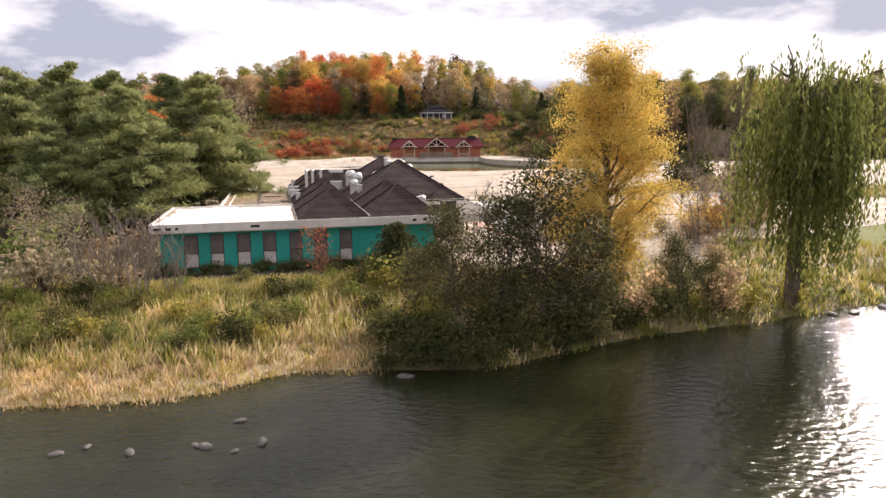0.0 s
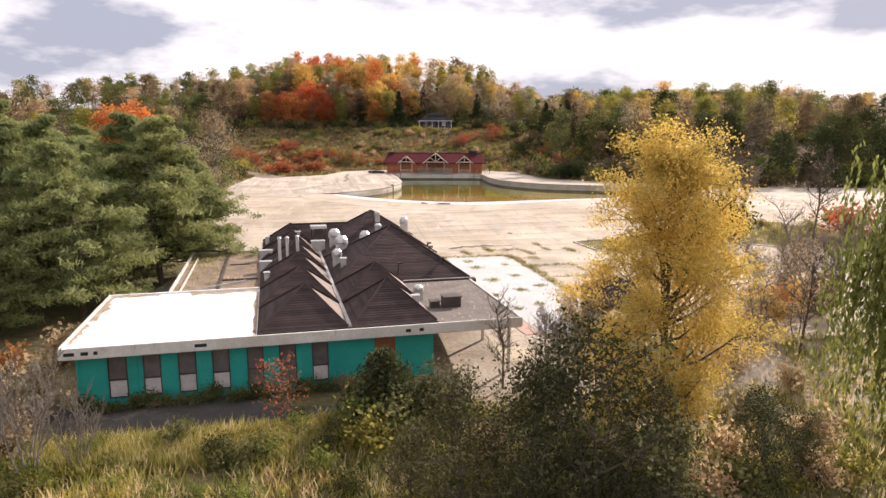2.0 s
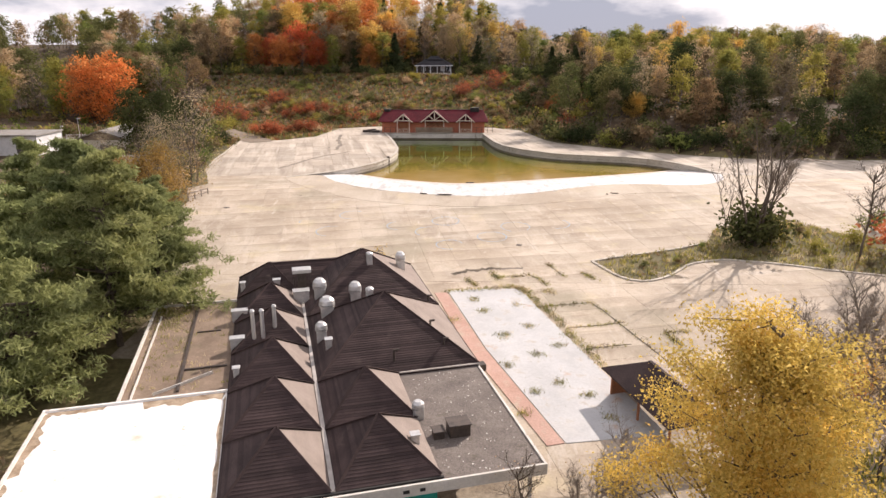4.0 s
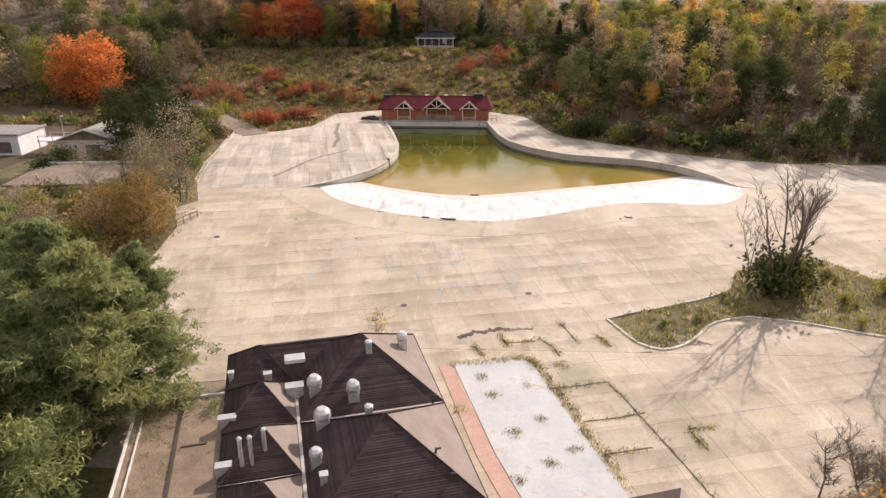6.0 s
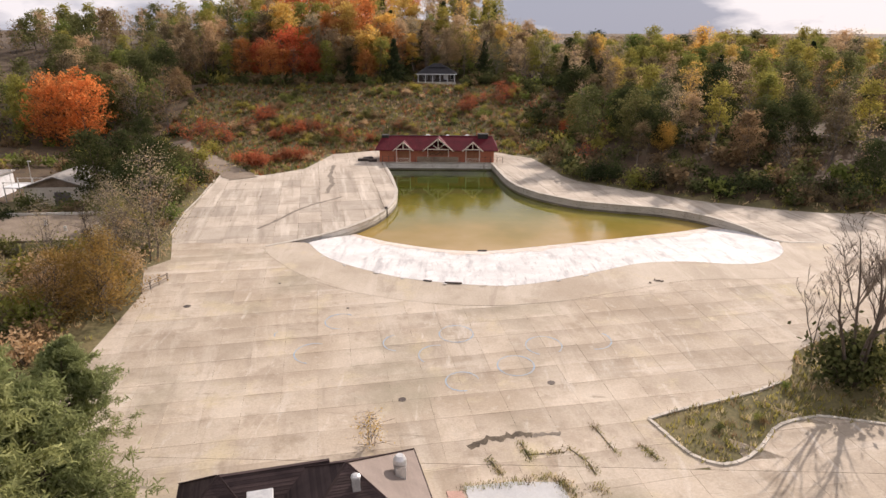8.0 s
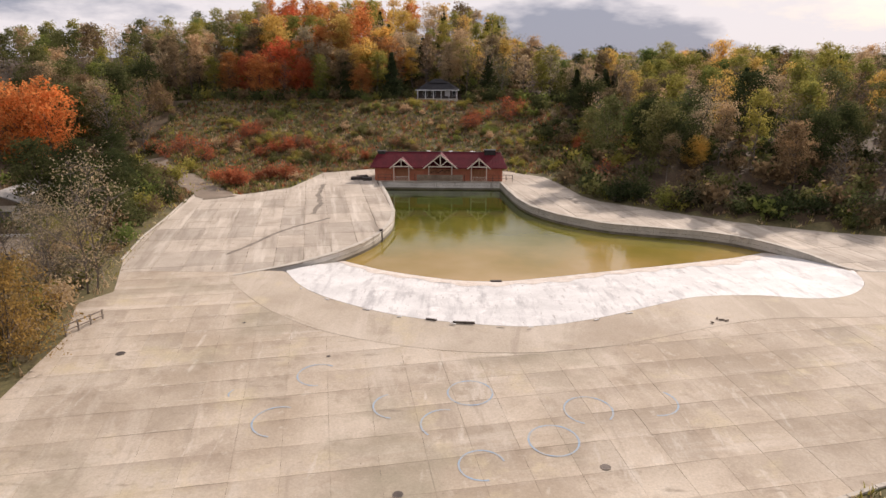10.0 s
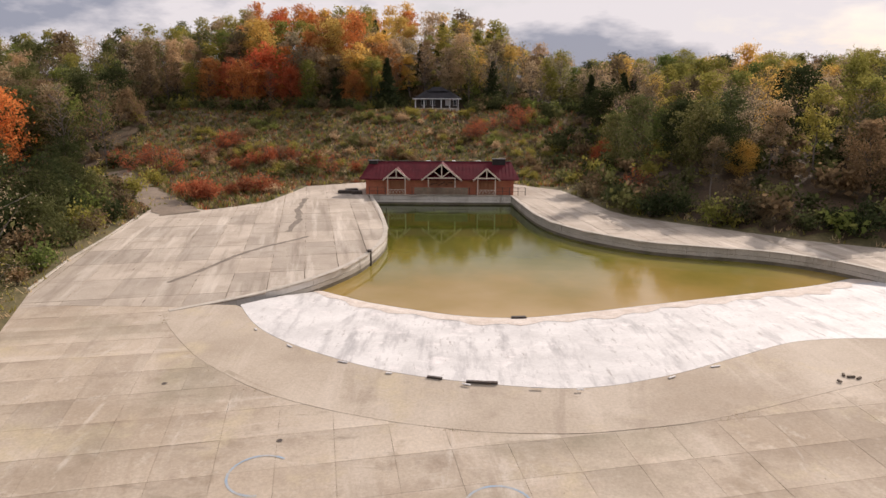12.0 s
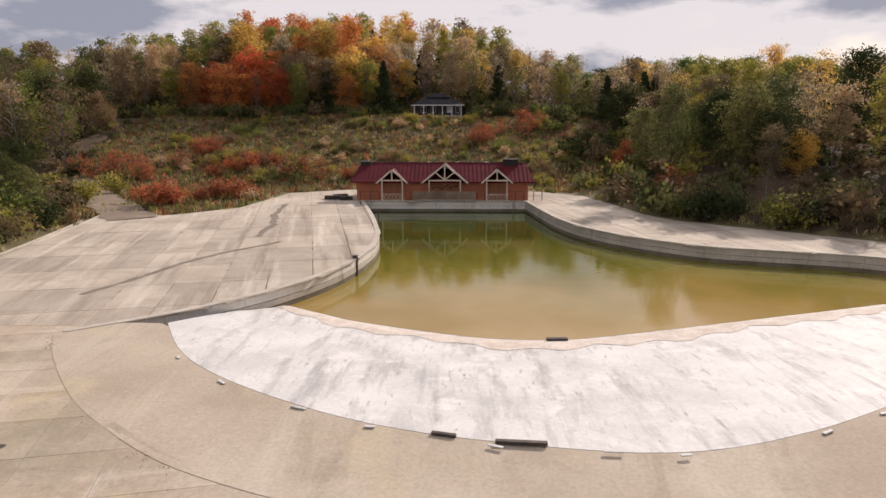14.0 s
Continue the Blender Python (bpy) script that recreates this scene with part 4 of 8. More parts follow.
def cut_by_hole(poly):
    """Cuts a slab back to the nearest edge of the pool's opening."""
    px, py = np.array(poly).T
    cx, cy = px.mean(), py.mean()
    gx_, gy_ = np.meshgrid(np.linspace(px.min(), px.max(), 7), np.linspace(py.min(), py.max(), 7))
    hits = inside(hole, gx_.ravel(), gy_.ravel()) & inside(poly, gx_.ravel(), gy_.ravel())
    ok = inside(poly, gx_.ravel(), gy_.ravel())
    if not hits.any():
        return poly
    if hits.sum() >= ok.sum():
        return []
    best = None
    for (x0, y0), (x1, y1) in zip(hole_line[:-1], hole_line[1:]):
        dx, dy = x1 - x0, y1 - y0
        l2 = dx * dx + dy * dy
        if l2 < 1e-9:
            continue
        t = min(1, max(0, ((cx - x0) * dx + (cy - y0) * dy) / l2))
        d = math.hypot(cx - x0 - t * dx, cy - y0 - t * dy)
        if best is None or d < best[0]:
            best = (d, x0, y0, dx / math.sqrt(l2), dy / math.sqrt(l2))
    d, x0, y0, ux, uy = best
    nx_, ny_ = -uy, ux                            # the hole runs clockwise, so the deck lies to the left
    give = 0.5 if dist_to(apron_line, np.array([cx]), np.array([cy]))[0] < d + 0.6 else 0.15
    f = [(x - x0) * nx_ + (y - y0) * ny_ + give for x, y in poly]
    out = []
    for i in range(len(poly)):
        a_, b_ = poly[i - 1], poly[i]
        if (f[i - 1] >= 0) != (f[i] >= 0):
            t = f[i - 1] / (f[i - 1] - f[i])
            out.append((a_[0] + (b_[0] - a_[0]) * t, a_[1] + (b_[1] - a_[1]) * t))
        if f[i] >= 0:
            out.append(b_)
    return out if len(out) > 2 else []


deck = thing("pool_deck", "weathered tan concrete deck slabs before the pool", "paving", kind="structure")
upper_deck = thing("upper_deck", "weathered tan concrete deck slabs beside the pool", "paving", kind="structure")
slab_rng = np.random.default_rng(5)
slabs = []
for y_lo, y_hi, turn, W_, H_, g, u_at, v_at in ((0, 86, radians(14), 3.9, 4.4, 0.010, 0.0, 0.0), (86, 131, radians(12), 3.05, 3.05, 0.009, 0.28, 99.3), (131, 260, radians(12.7), 3.4, 6.2, 0.030, 1.9, 143.5)):
    SL = [turned(p, turn) for p in clip_cell(outer, -200, y_lo + 0.02, 200, y_hi - 0.02)]
    sx0, sx1 = min(p[0] for p in SL), max(p[0] for p in SL)
    sy0, sy1 = min(p[1] for p in SL), max(p[1] for p in SL)
    sx0, sy0 = u_at + W_ * math.floor((sx0 - u_at) / W_), v_at + H_ * math.floor((sy0 - v_at) / H_)   # on the joint lines
    for i in range(int((sx1 - sx0) / W_) + 1):
        for j in range(int((sy1 - sy0) / H_) + 1):
            x0, y0 = sx0 + i * W_, sy0 + j * H_
            poly = clip_cell(SL, x0 + g, y0 + g, x0 + W_ - g, y0 + H_ - g)
            if poly and abs(area(poly)) > 0.3:
                poly = cut_by_hole([turned(p, -turn) for p in poly])
                if not poly:
                    continue
                c = np.mean(poly, axis=0)
                slabs.append((abs(c[0]) * 1.2 + abs(c[1] - 112), poly, slab_rng.normal() * 0.004))
slabs.sort(key=lambda s: s[0])
near_slabs = [s for s in slabs if np.mean([p[1] for p in s[1]]) < 113]
upper_slabs = [s for s in slabs if np.mean([p[1] for p in s[1]]) >= 113]


BANDS = [(0, 52), (52, 60), (60, 84), (84, 96), (96, 104), (104, 118), (118, 260)]


def slab_faces(poly, dz, V, F):
    """One slab: its top follows the fall of the deck, its rim drops to the bed."""
    for y0, y1 in BANDS:
        q = clip_cell(poly, -300, y0, 300, y1)
        if not q:
            continue
        k, n = len(V), len(q)
        top = [(x, y, float(deck_z(y)) + dz) for x, y in q]
        V += top + [(x, y, z - 0.1) for x, y, z in top]
        F.append(list(range(k, k + n)))
        mid = [((q[i][0] + q[(i + 1) % n][0]) / 2, (q[i][1] + q[(i + 1) % n][1]) / 2) for i in range(n)]
        mx, my = np.array(mid).T
        skip = (~inside(outer, mx, my) & (dist_to(outer + outer[:1], mx, my) > 0.05))
        for i in range(n):
            if not skip[i]:
                j = (i + 1) % n
                F.append([k + j, k + i, k + n + i, k + n + j])


# white beach: slope from the deck's edge to the water and on under it
no, ns = len(OUTER), len(SHORE)


def resample(line, n):
    d = np.concatenate([[0], np.cumsum(np.hypot(*np.diff(line, axis=0).T))])
    t = np.linspace(0, d[-1], n)
    return np.stack([np.interp(t, d, line[:, 0]), np.interp(t, d, line[:, 1])], 1)


NB = 60
ea, eo = resample(APRON, 80), resample(np.vstack([[(-28.3, 130.0)], [(-25.5, 131.6)], OUTER, [(46.9, 134.1)]]), 80)
V = [(x, y, float(deck_z(y)) + 0.014) for x, y in ea] + [(x, y, float(deck_z(y)) + 0.016) for x, y in eo] + [(x, y, float(deck_z(y)) - 0.2) for x, y in ea]
F = [(i, i + 1, 81 + i, 80 + i) for i in range(79)] + [(160 + i, 161 + i, 1 + i, i) for i in range(79)]
da = np.gradient(ea, axis=0)
lip = ea + np.stack([da[:, 1], -da[:, 0]], 1) / np.linalg.norm(da, axis=1, keepdims=True) * 1.1      # bedding under the slabs' edge
V += [(x, y, float(deck_z(y)) - 0.014) for x, y in ea] + [(x, y, float(deck_z(y)) - 0.014) for x, y in lip]
F += [(240 + i, 320 + i, 321 + i, 241 + i) for i in range(79)]
tagged(part("pool_apron", mesh_of("pool_apron", V, F, M["apron"]), None), "smooth tan concrete apron round the white beach", "paving", kind="structure")
eo, es = resample(OUTER, NB), resample(SHORE, NB)
V, F = [], []
steps = [0, 0.02, 0.25, 0.5, 0.75, 1.0]
for s in steps:
    for a, b in zip(eo, es):
        p = a + (b - a) * s
        V.append((p[0], p[1], float(deck_z(a[1])) + 0.03 + (WATER - 0.03 - float(deck_z(a[1]))) * (s ** 1.15)))
for r in range(len(steps) - 1):
    for i in range(NB - 1):
        F.append((r * NB + i, r * NB + i + 1, (r + 1) * NB + i + 1, (r + 1) * NB + i))
k = len(V)                                       # raised rim
V += [(a[0], a[1], float(deck_z(a[1])) - 0.15) for a in eo]
F += [(k + i, k + i + 1, i + 1, i) for i in range(NB - 1)]
beach = part("pool_beach", mesh_of("pool_beach", V, F, M["white_beach"]), None)
tagged(beach, "worn white painted concrete beach sloping into the pool", "pool", kind="structure")
V, F = [], []
for k, s in enumerate((0.86, 0.92, 0.985)):
    for i, (a, b) in enumerate(zip(eo, es)):
        w = 0.03 * math.sin(i * 1.7) + 0.02 * math.sin(i * 0.6) if k < 2 else 0
        p = a + (b - a) * (s + w)
        V.append((p[0], p[1], float(deck_z(a[1])) + 0.03 + (WATER - 0.03 - float(deck_z(a[1]))) * ((s + w) ** 1.15) + 0.02 + 0.05 * (k == 1)))
for r in range(2):
    for i in range(NB - 1):
        F.append((r * NB + i, r * NB + i + 1, (r + 1) * NB + i + 1, (r + 1) * NB + i))
rim = part("silt_rim", mesh_of("silt_rim", V, F, M["sediment"]), None)
tagged(rim, "uneven tan silt rim along the waterline", "sediment", kind="stuff")
# bed under the water, deepening to the end wall
V, F = [], []
bed = [(0.0, WATER), (0.15, WATER - 0.35), (0.4, WATER - 1.0), (1.0, WATER - 2.2)]
far = np.stack([np.linspace(-19.2, 4.3, NB), np.full(NB, 189.5)], 1)
for s, z in bed:
    for i, b in enumerate(es):
        q = b + (far[i] - b) * s
        V.append((q[0], q[1], z))
for r in range(len(bed) - 1):
    for i in range(NB - 1):
        F.append((r * NB + i, r * NB + i + 1, (r + 1) * NB + i + 1, (r + 1) * NB + i))
tagged(part("pool_bed", mesh_of("pool_bed", V, F, M["old_concrete"]), None), "sloping concrete pool floor under murky water", "pool", kind="structure")
lw, rw = [tuple(p) for p in LEFT_WALL], [tuple(p) for p in RIGHT_WALL]
WPOLY = [tuple(p) for p in SHORE] + [p for p in rw[::-1] if p[1] > 147.5] + [p for p in lw[::-1] if p[1] > 141.3]
bm = bmesh.new()
bm.faces.new([bm.verts.new((x, y, WATER + 0.012)) for x, y in WPOLY])
pool_water = part("pool_water", bm, M["pool_water"], None)
tagged(pool_water, "still murky olive and amber rainwater in the pool", "water", kind="structure")


def wall_normals(line):
    d = np.gradient(line, axis=0)
    n = np.stack([-d[:, 1], d[:, 0]], 1)
    return n / np.linalg.norm(n, axis=1, keepdims=True)


def wall_strip(line, n, near, far_, z_top, z_bot):
    """A bar along a line, from near to far_ along its normals."""
    V, F = [], []
    for p, q in zip(line + n * near, line + n * far_):
        V += [(p[0], p[1], z_bot), (p[0], p[1], z_top), (q[0], q[1], z_top), (q[0], q[1], z_bot)]
    for i in range(len(line) - 1):
        for k in range(4):
            a, b = i * 4 + k, i * 4 + (k + 1) % 4
            F.append((a, b, b + 4, a + 4))
    F += [(3, 2, 1, 0), tuple(len(V) - 4 + k for k in range(4))]
    return V, F


def pool_wall(name, line, side, label, panel):
    e = thing(name, label, "wall", kind="structure")
    ln = resample(np.array(line), 71)
    nn = wall_normals(ln) * side
    V, F = wall_strip(ln, nn, 0.0, 0.35, 0.02, -4.0)
    part("wall_core", mesh_of("wall_core", V, F, M["wall_band"]), None, e)
    seg = np.hypot(*np.diff(ln, axis=0).T).mean()
    step = max(2, int(panel / seg))
    rng = np.random.default_rng(len(name))
    for k in range(0, len(ln) - 1, step):            # cast panels, with narrow joints
        sub, sn = ln[k:k + step + 1].copy(), nn[k:k + step + 1]
        if len(sub) < 2:
            continue
        sub[-1] -= (sub[-1] - sub[-2]) / seg * 0.025
        for z1, z0, out in ((-0.08, -0.66, 0.05), (-0.70, -1.12, 0.07), (-1.15, -2.4, 0.05)):
            V, F = wall_strip(sub, sn, -out - rng.uniform(0, 0.008), 0.0, z1, z0)
            # east panels keep the darker concrete, their shade put into the colour
            part("panel", mesh_of("panel", V, F, M["lit_pale_wall"] if (z1 > -0.5 and name != "wall_east") or (z1 > -1 and name == "wall_south") else M["old_concrete"] if z1 > -1 else M["wall_band"]), None, e)
        V, F = wall_strip(sub, sn, -0.11, 0.42, 0.055, -0.05)
        part("coping", mesh_of("coping", V, F, M["old_concrete"]), None, e)
    return e


pool_wall("wall_west", LEFT_WALL, +1, "curved pale concrete pool wall with panel joints", 3.0)
pool_wall("wall_east", RIGHT_WALL, +1, "curved stained concrete pool wall with a ledge", 3.0)
pool_wall("wall_south", [(-19.2, 189.5), (4.3, 189.5)], +1, "straight concrete end wall under the pool house", 4.0)


def rail_post(x, y, z0, h, r, mat, name="post", label="weathered grey post standing on the pool wall"):
    e = thing(name, label, "post", pose(x, y, z0))
    bm = boxes((-r, -r, 0, r, r, h), bevel=r * 0.25)
    part("shaft", bm, mat, e)
    part("cap", boxes((-r * 1.25, -r * 1.25, h, r * 1.25, r * 1.25, h + 0.05), bevel=0.01), mat, e)
    return e


# Added solid upright: stands in for a dark slot in the wall.
rail_post(-14.22, 150.2, -2.0, 2.25, 0.22, M["dark_steel"], label="dark upright standing in for a slot in the pool wall")
rail_post(-14.2, 167.0, 0.02, 1.9, 0.06, M["dark_steel"], label="thin dark pole standing at the pool edge")

# ---- pool house ----
ph = thing("pool_house", "red-sided pool house with dark red roof and pale timber gables", "building", pose(0, 0, 0.02))
X0, X1, YF, YB, EZ = -20.3, 4.7, 190.6, 198.4, 2.75
part("wall", boxes((X0, YF, 0, X1, YF + 0.2, EZ), (X0, YB - 0.2, 0, X1, YB, EZ), (X0, YF + 0.2, 0, X0 + 0.2, YB - 0.2, EZ), (X1 - 0.2, YF + 0.2, 0, X1, YB - 0.2, EZ)), M["brick_red"], ph)
for k in range(int((X1 - X0) / 0.3)):          # vertical boards
    x = X0 + 0.3 * k
    part("board", boxes((x + 0.01, YF - 0.025, 0.05, x + 0.285, YF - 0.001, EZ - 0.05)), M["brick_red"], ph)
ex0, ex1, ey0, ey1, rz = X0 - 0.9, X1 + 0.9, YF - 0.9, YB + 0.9, 5.2
ry = (ey0 + ey1) / 2
def hip_roof(x0, x1, y0, y1, ze, zr, inset, yr):
    V = [(x0, y0, ze), (x1, y0, ze), (x1, y1, ze), (x0, y1, ze), (x0 + inset, yr, zr), (x1 - inset, yr, zr)]
    V += [(x, y, z - 0.18) for x, y, z in V[:4]]
    F = [(0, 1, 5, 4), (1, 2, 5), (2, 3, 4, 5), (3, 0, 4), (0, 6, 7, 1), (1, 7, 8, 2), (2, 8, 9, 3), (3, 9, 6, 0), (9, 8, 7, 6)]
    return V, F
V, F = hip_roof(ex0, ex1, ey0, ey1, EZ, rz, 1.2, ry)
roof = part("roof", mesh_of("roof", V, F, M["red_roof"]), None, ph, "dark red standing seam roof")
slope = (rz - EZ) / (ry - ey0)
bm = bmesh.new()
for k in range(44):                              # standing seams of the front slope
    x = ex0 + 0.3 + k * (ex1 - ex0 - 0.6) / 43
    t = min(1.0, (x - ex0) / 1.2, (ex1 - x) / 1.2)
    y1 = ey0 + (ry - ey0) * t
    beam(bm, (x, ey0 + 0.02, EZ + 0.03), (x, y1, EZ + 0.03 + (y1 - ey0) * slope), 0.05, 0.06)
part("seam", bm, M["red_roof"], roof)
part("ridge_cap", boxes((ex0 + 1.1, ry - 0.15, rz - 0.02, ex1 - 1.1, ry + 0.15, rz + 0.06)), M["dark_steel"], roof)
part("ridge_vent", boxes((1.2, ry - 1.0, rz - 0.7, 3.4, ry + 0.6, rz + 0.45), (1.1, ry - 1.1, rz + 0.45, 3.5, ry + 0.7, rz + 0.52)), M["black"], roof, "dark louvred ridge vent")
part("ridge_vent", boxes((-20.1, ry - 0.9, rz - 0.8, -18.6, ry + 0.6, rz + 0.12), (-20.2, ry - 1.0, rz + 0.12, -18.5, ry + 0.7, rz + 0.18)), M["black"], roof)
for x in (-10.0, -5.5, -1.2):                    # pale skylight domes behind the ridge
    bm = bmesh.new()
    bmesh.ops.create_uvsphere(bm, u_segments=16, v_segments=8, radius=1.0, matrix=Matrix.LocRotScale((x, ry + 1.6, rz - 0.95), None, (1.1, 1.1, 0.95)))
    part("skylight_dome", bm, M["house_white"], roof, "pale domed skylight")


def add_gable(cx, half, apex, big):
    V, F, yy = porch_gable_mesh(cx, half, apex)
    g = part("gable_roof", mesh_of("gable_roof", V, F, M["red_roof"]), None, ph)
    yf = yy - 0.05
    rake = (apex - EZ) / half
    bm = bmesh.new()
    beam(bm, (cx - half - 0.15, yf, EZ - 0.05 - 0.15 * rake), (cx, yf, apex + 0.02), 0.24, 0.1)
    part("rake_board", bm, M["trim_wood"], g, "pale timber rake board")
    bm = bmesh.new()
    beam(bm, (cx + half + 0.15, yf, EZ - 0.05 - 0.15 * rake), (cx, yf, apex + 0.02), 0.24, 0.1)
    part("rake_board", bm, M["trim_wood"], g, "pale timber rake board")
    bm = boxes((cx - half * 0.74, yf - 0.06, EZ + 0.12, cx + half * 0.74, yf + 0.04, EZ + 0.34))
    part("tie_beam", bm, M["trim_wood"], g)
    bm = bmesh.new()
    beam(bm, (cx, yf, EZ + 0.3), (cx, yf, apex - 0.1), 0.2, 0.09)
    part("king_post", bm, M["trim_wood"], g)
    for sgn in (-1, 1):
        if big:
            bm = bmesh.new()
            beam(bm, (cx, yf, EZ + 0.3), (cx + sgn * half * 0.42, yf, EZ + (apex - EZ) * 0.55), 0.17, 0.09)
            part("strut", bm, M["trim_wood"], g)
        part("porch_post", boxes((cx + sgn * half * 0.7 - 0.09, yy + 0.0, 0, cx + sgn * half * 0.7 + 0.09, yy + 0.18, EZ + 0.2), bevel=0.01), M["trim_wood"], ph)
    return yy


def porch_gable_mesh(cx, half, apex):
    yy = ey0 - 0.35
    yb = ey0 + (apex - EZ) / slope
    V = [(cx - half, yy, EZ + 0.02), (cx, yy, apex), (cx + half, yy, EZ + 0.02), (cx - half, ey0 + 0.3, EZ + 0.02), (cx, yb, apex), (cx + half, ey0 + 0.3, EZ + 0.02)]
    V += [(x, y, z - 0.12) for x, y, z in V]
    F = [(1, 0, 3, 4), (2, 1, 4, 5), (0, 1, 7, 6), (1, 2, 8, 7), (6, 7, 10, 9), (7, 8, 11, 10)]
    return V, F, yy


for cx, half, apex, big in ((-15.0, 2.1, 4.45, False), (-7.4, 3.2, 5.25, True), (0.1, 2.1, 4.5, False)):
    yy = add_gable(cx, half, apex, big)
    if not big:                                  # crossed lattice gate
        gate = part("lattice_gate", boxes((cx - half * 0.66, yy + 0.03, 0.05, cx + half * 0.66, yy + 0.11, 0.13), (cx - half * 0.66, yy + 0.03, 0.95, cx + half * 0.66, yy + 0.11, 1.03)), M["trim_wood"], ph, "pale crossed lattice gate")
        w = half * 1.32
        for k in range(5):
            xa, xb = cx - w / 2 + k * w / 5, cx - w / 2 + (k + 1) * w / 5
            for a, b in ((xa, xb), (xb, xa)):
                bm = bmesh.new()
                beam(bm, (a, yy + 0.07, 0.13), (b, yy + 0.07, 0.95), 0.055, 0.03)
                part("lattice_bar", bm, M["trim_wood"], gate)
        part("doorway", boxes((cx - half * 0.6, YF - 0.04, 0.02, cx + half * 0.6, YF - 0.028, 2.3)), M["plywood"], ph, "brown boarded doorway")
    else:                                        # mural of dark plain shapes
        mural = part("mural_board", boxes((cx - 2.2, YF - 0.05, 1.35, cx + 2.2, YF - 0.028, 2.45)), M["plywood"], ph, "dark painted mural board")
        mr = np.random.default_rng(3)
        for k in range(9):
            x, z = cx - 1.9 + k * 0.42, 1.55 + mr.uniform(0, 0.5)
            bm = bmesh.new()
            beam(bm, (x, YF - 0.06, z), (x + mr.uniform(0.2, 0.5), YF - 0.06, z + mr.uniform(-0.2, 0.35)), 0.14, 0.02)
            part("painted_shape", bm, M["black"], mural)

# long grey counter board before the centre bay
cb = thing("counter_screen", "long weathered grey board screen on the pool wall", "screen", pose(0, 189.2, 0.12))
for k in range(8):
    part("plank", boxes((-12.0 + k * 1.13, 0.12, 0.1, -12.0 + k * 1.13 + 1.11, 0.18, 1.30)), M["gravel_roof"], cb)
part("ledge", boxes((-11.6, -0.05, 0.0, -3.2, 0.45, 0.1)), M["old_concrete"], cb)
for x in (-11.8, -7.5, -3.2):
    part("support", boxes((x, 0.19, 0.0, x + 0.1, 0.32, 1.25)), M["dark_steel"], cb)

# rail along the head of the pool
rail = thing("guard_rail", "dark steel guard rail at the deep end", "railing", pose(0, 189.62, 0.10))
posts = [-19.6, -18.2, -16.9, -13.6, -12.4, -2.7, -1.6, 1.5, 2.8, 4.0, 5.4, 6.6]
for x in posts:
    part("rail_post", boxes((x - 0.05, -0.05, 0, x + 0.05, 0.05, 1.35), bevel=0.008), M["dark_steel"], rail)
for a, b in ((1.5, 6.6), (-19.6, -16.9)):
    for z in (0.65, 1.28):
        part("rail_bar", tube(bmesh.new(), (a, 0, z), (b, 0, z), 0.03), M["dark_steel"], rail)

# ---- house on the hill ----
HZ = 12.0
hh = thing("hill_house", "small dark house with white porch posts on the hill", "house", pose(-10.9, 260, HZ))
part("wall", boxes((-5.6, 2.2, -1.2, 5.6, 8.5, 2.5)), M["dark_steel"], hh)
part("porch_floor", boxes((-6, -0.2, -1.3, 6, 2.2, 0.0)), M["old_concrete"], hh)
V, F = hip_roof(-6.4, 6.4, -0.6, 9.2, 2.5, 4.7, 3.6, 4.3)
hr = part("roof", mesh_of("roof", V, F, M["grey_shingle"]), None, hh, "dark grey hipped shingle roof")
V, F = hip_roof(-2.8, 2.8, 2.6, 6.0, 4.45, 5.5, 1.6, 4.3)
part("upper_roof", mesh_of("upper_roof", V, F, M["grey_shingle"]), None, hr)
part("fascia", boxes((-6.42, -0.64, 2.30, 6.42, -0.6, 2.52)), M["house_white"], hr, "white fascia board")
for k in range(6):
    x = -5.7 + k * 2.28
    part("porch_post", boxes((x - 0.12, -0.1, 0, x + 0.12, 0.14, 2.4), bevel=0.01), M["house_white"], hh, "white porch post")
for x, w, mat in ((-3.6, 1.2, "glass"), (-1.2, 1.1, "glass"), (2.9, 1.3, "house_white"), (4.8, 0.8, "glass")):
    wi = part("window", boxes((x - w / 2, 2.1, 0.7, x + w / 2, 2.19, 2.1)), M[mat], hh)
    part("frame", boxes((x - w / 2 - 0.08, 2.08, 0.62, x - w / 2, 2.195, 2.18), (x + w / 2, 2.08, 0.62, x + w / 2 + 0.08, 2.195, 2.18), (x - w / 2, 2.08, 2.1, x + w / 2, 2.195, 2.18), (x - w / 2, 2.08, 0.62, x + w / 2, 2.195, 0.7)), M["house_white"], wi)


# ---- front building (its own axes: u along the front, v inwards) ----
FB = pose(-10.3, 49.7, 0, 0, 0, 16.5)
GF = -3.55                                       # ground at the front
fb = thing("front_building", "low abandoned building with teal front and brown hipped roofs", "building", FB)
WV = 0.9


def fpart(name, bm, mat, label="", parent=None):
    return part(name, bm, M[mat] if isinstance(mat, str) else mat, parent or fb, label)


wins = [(-7.72, -6.86), (-5.97, -5.17), (-4.19, -3.36), (-2.42, -1.60), (-0.57, 0.22), (1.18, 2.02), (3.01, 3.82)]
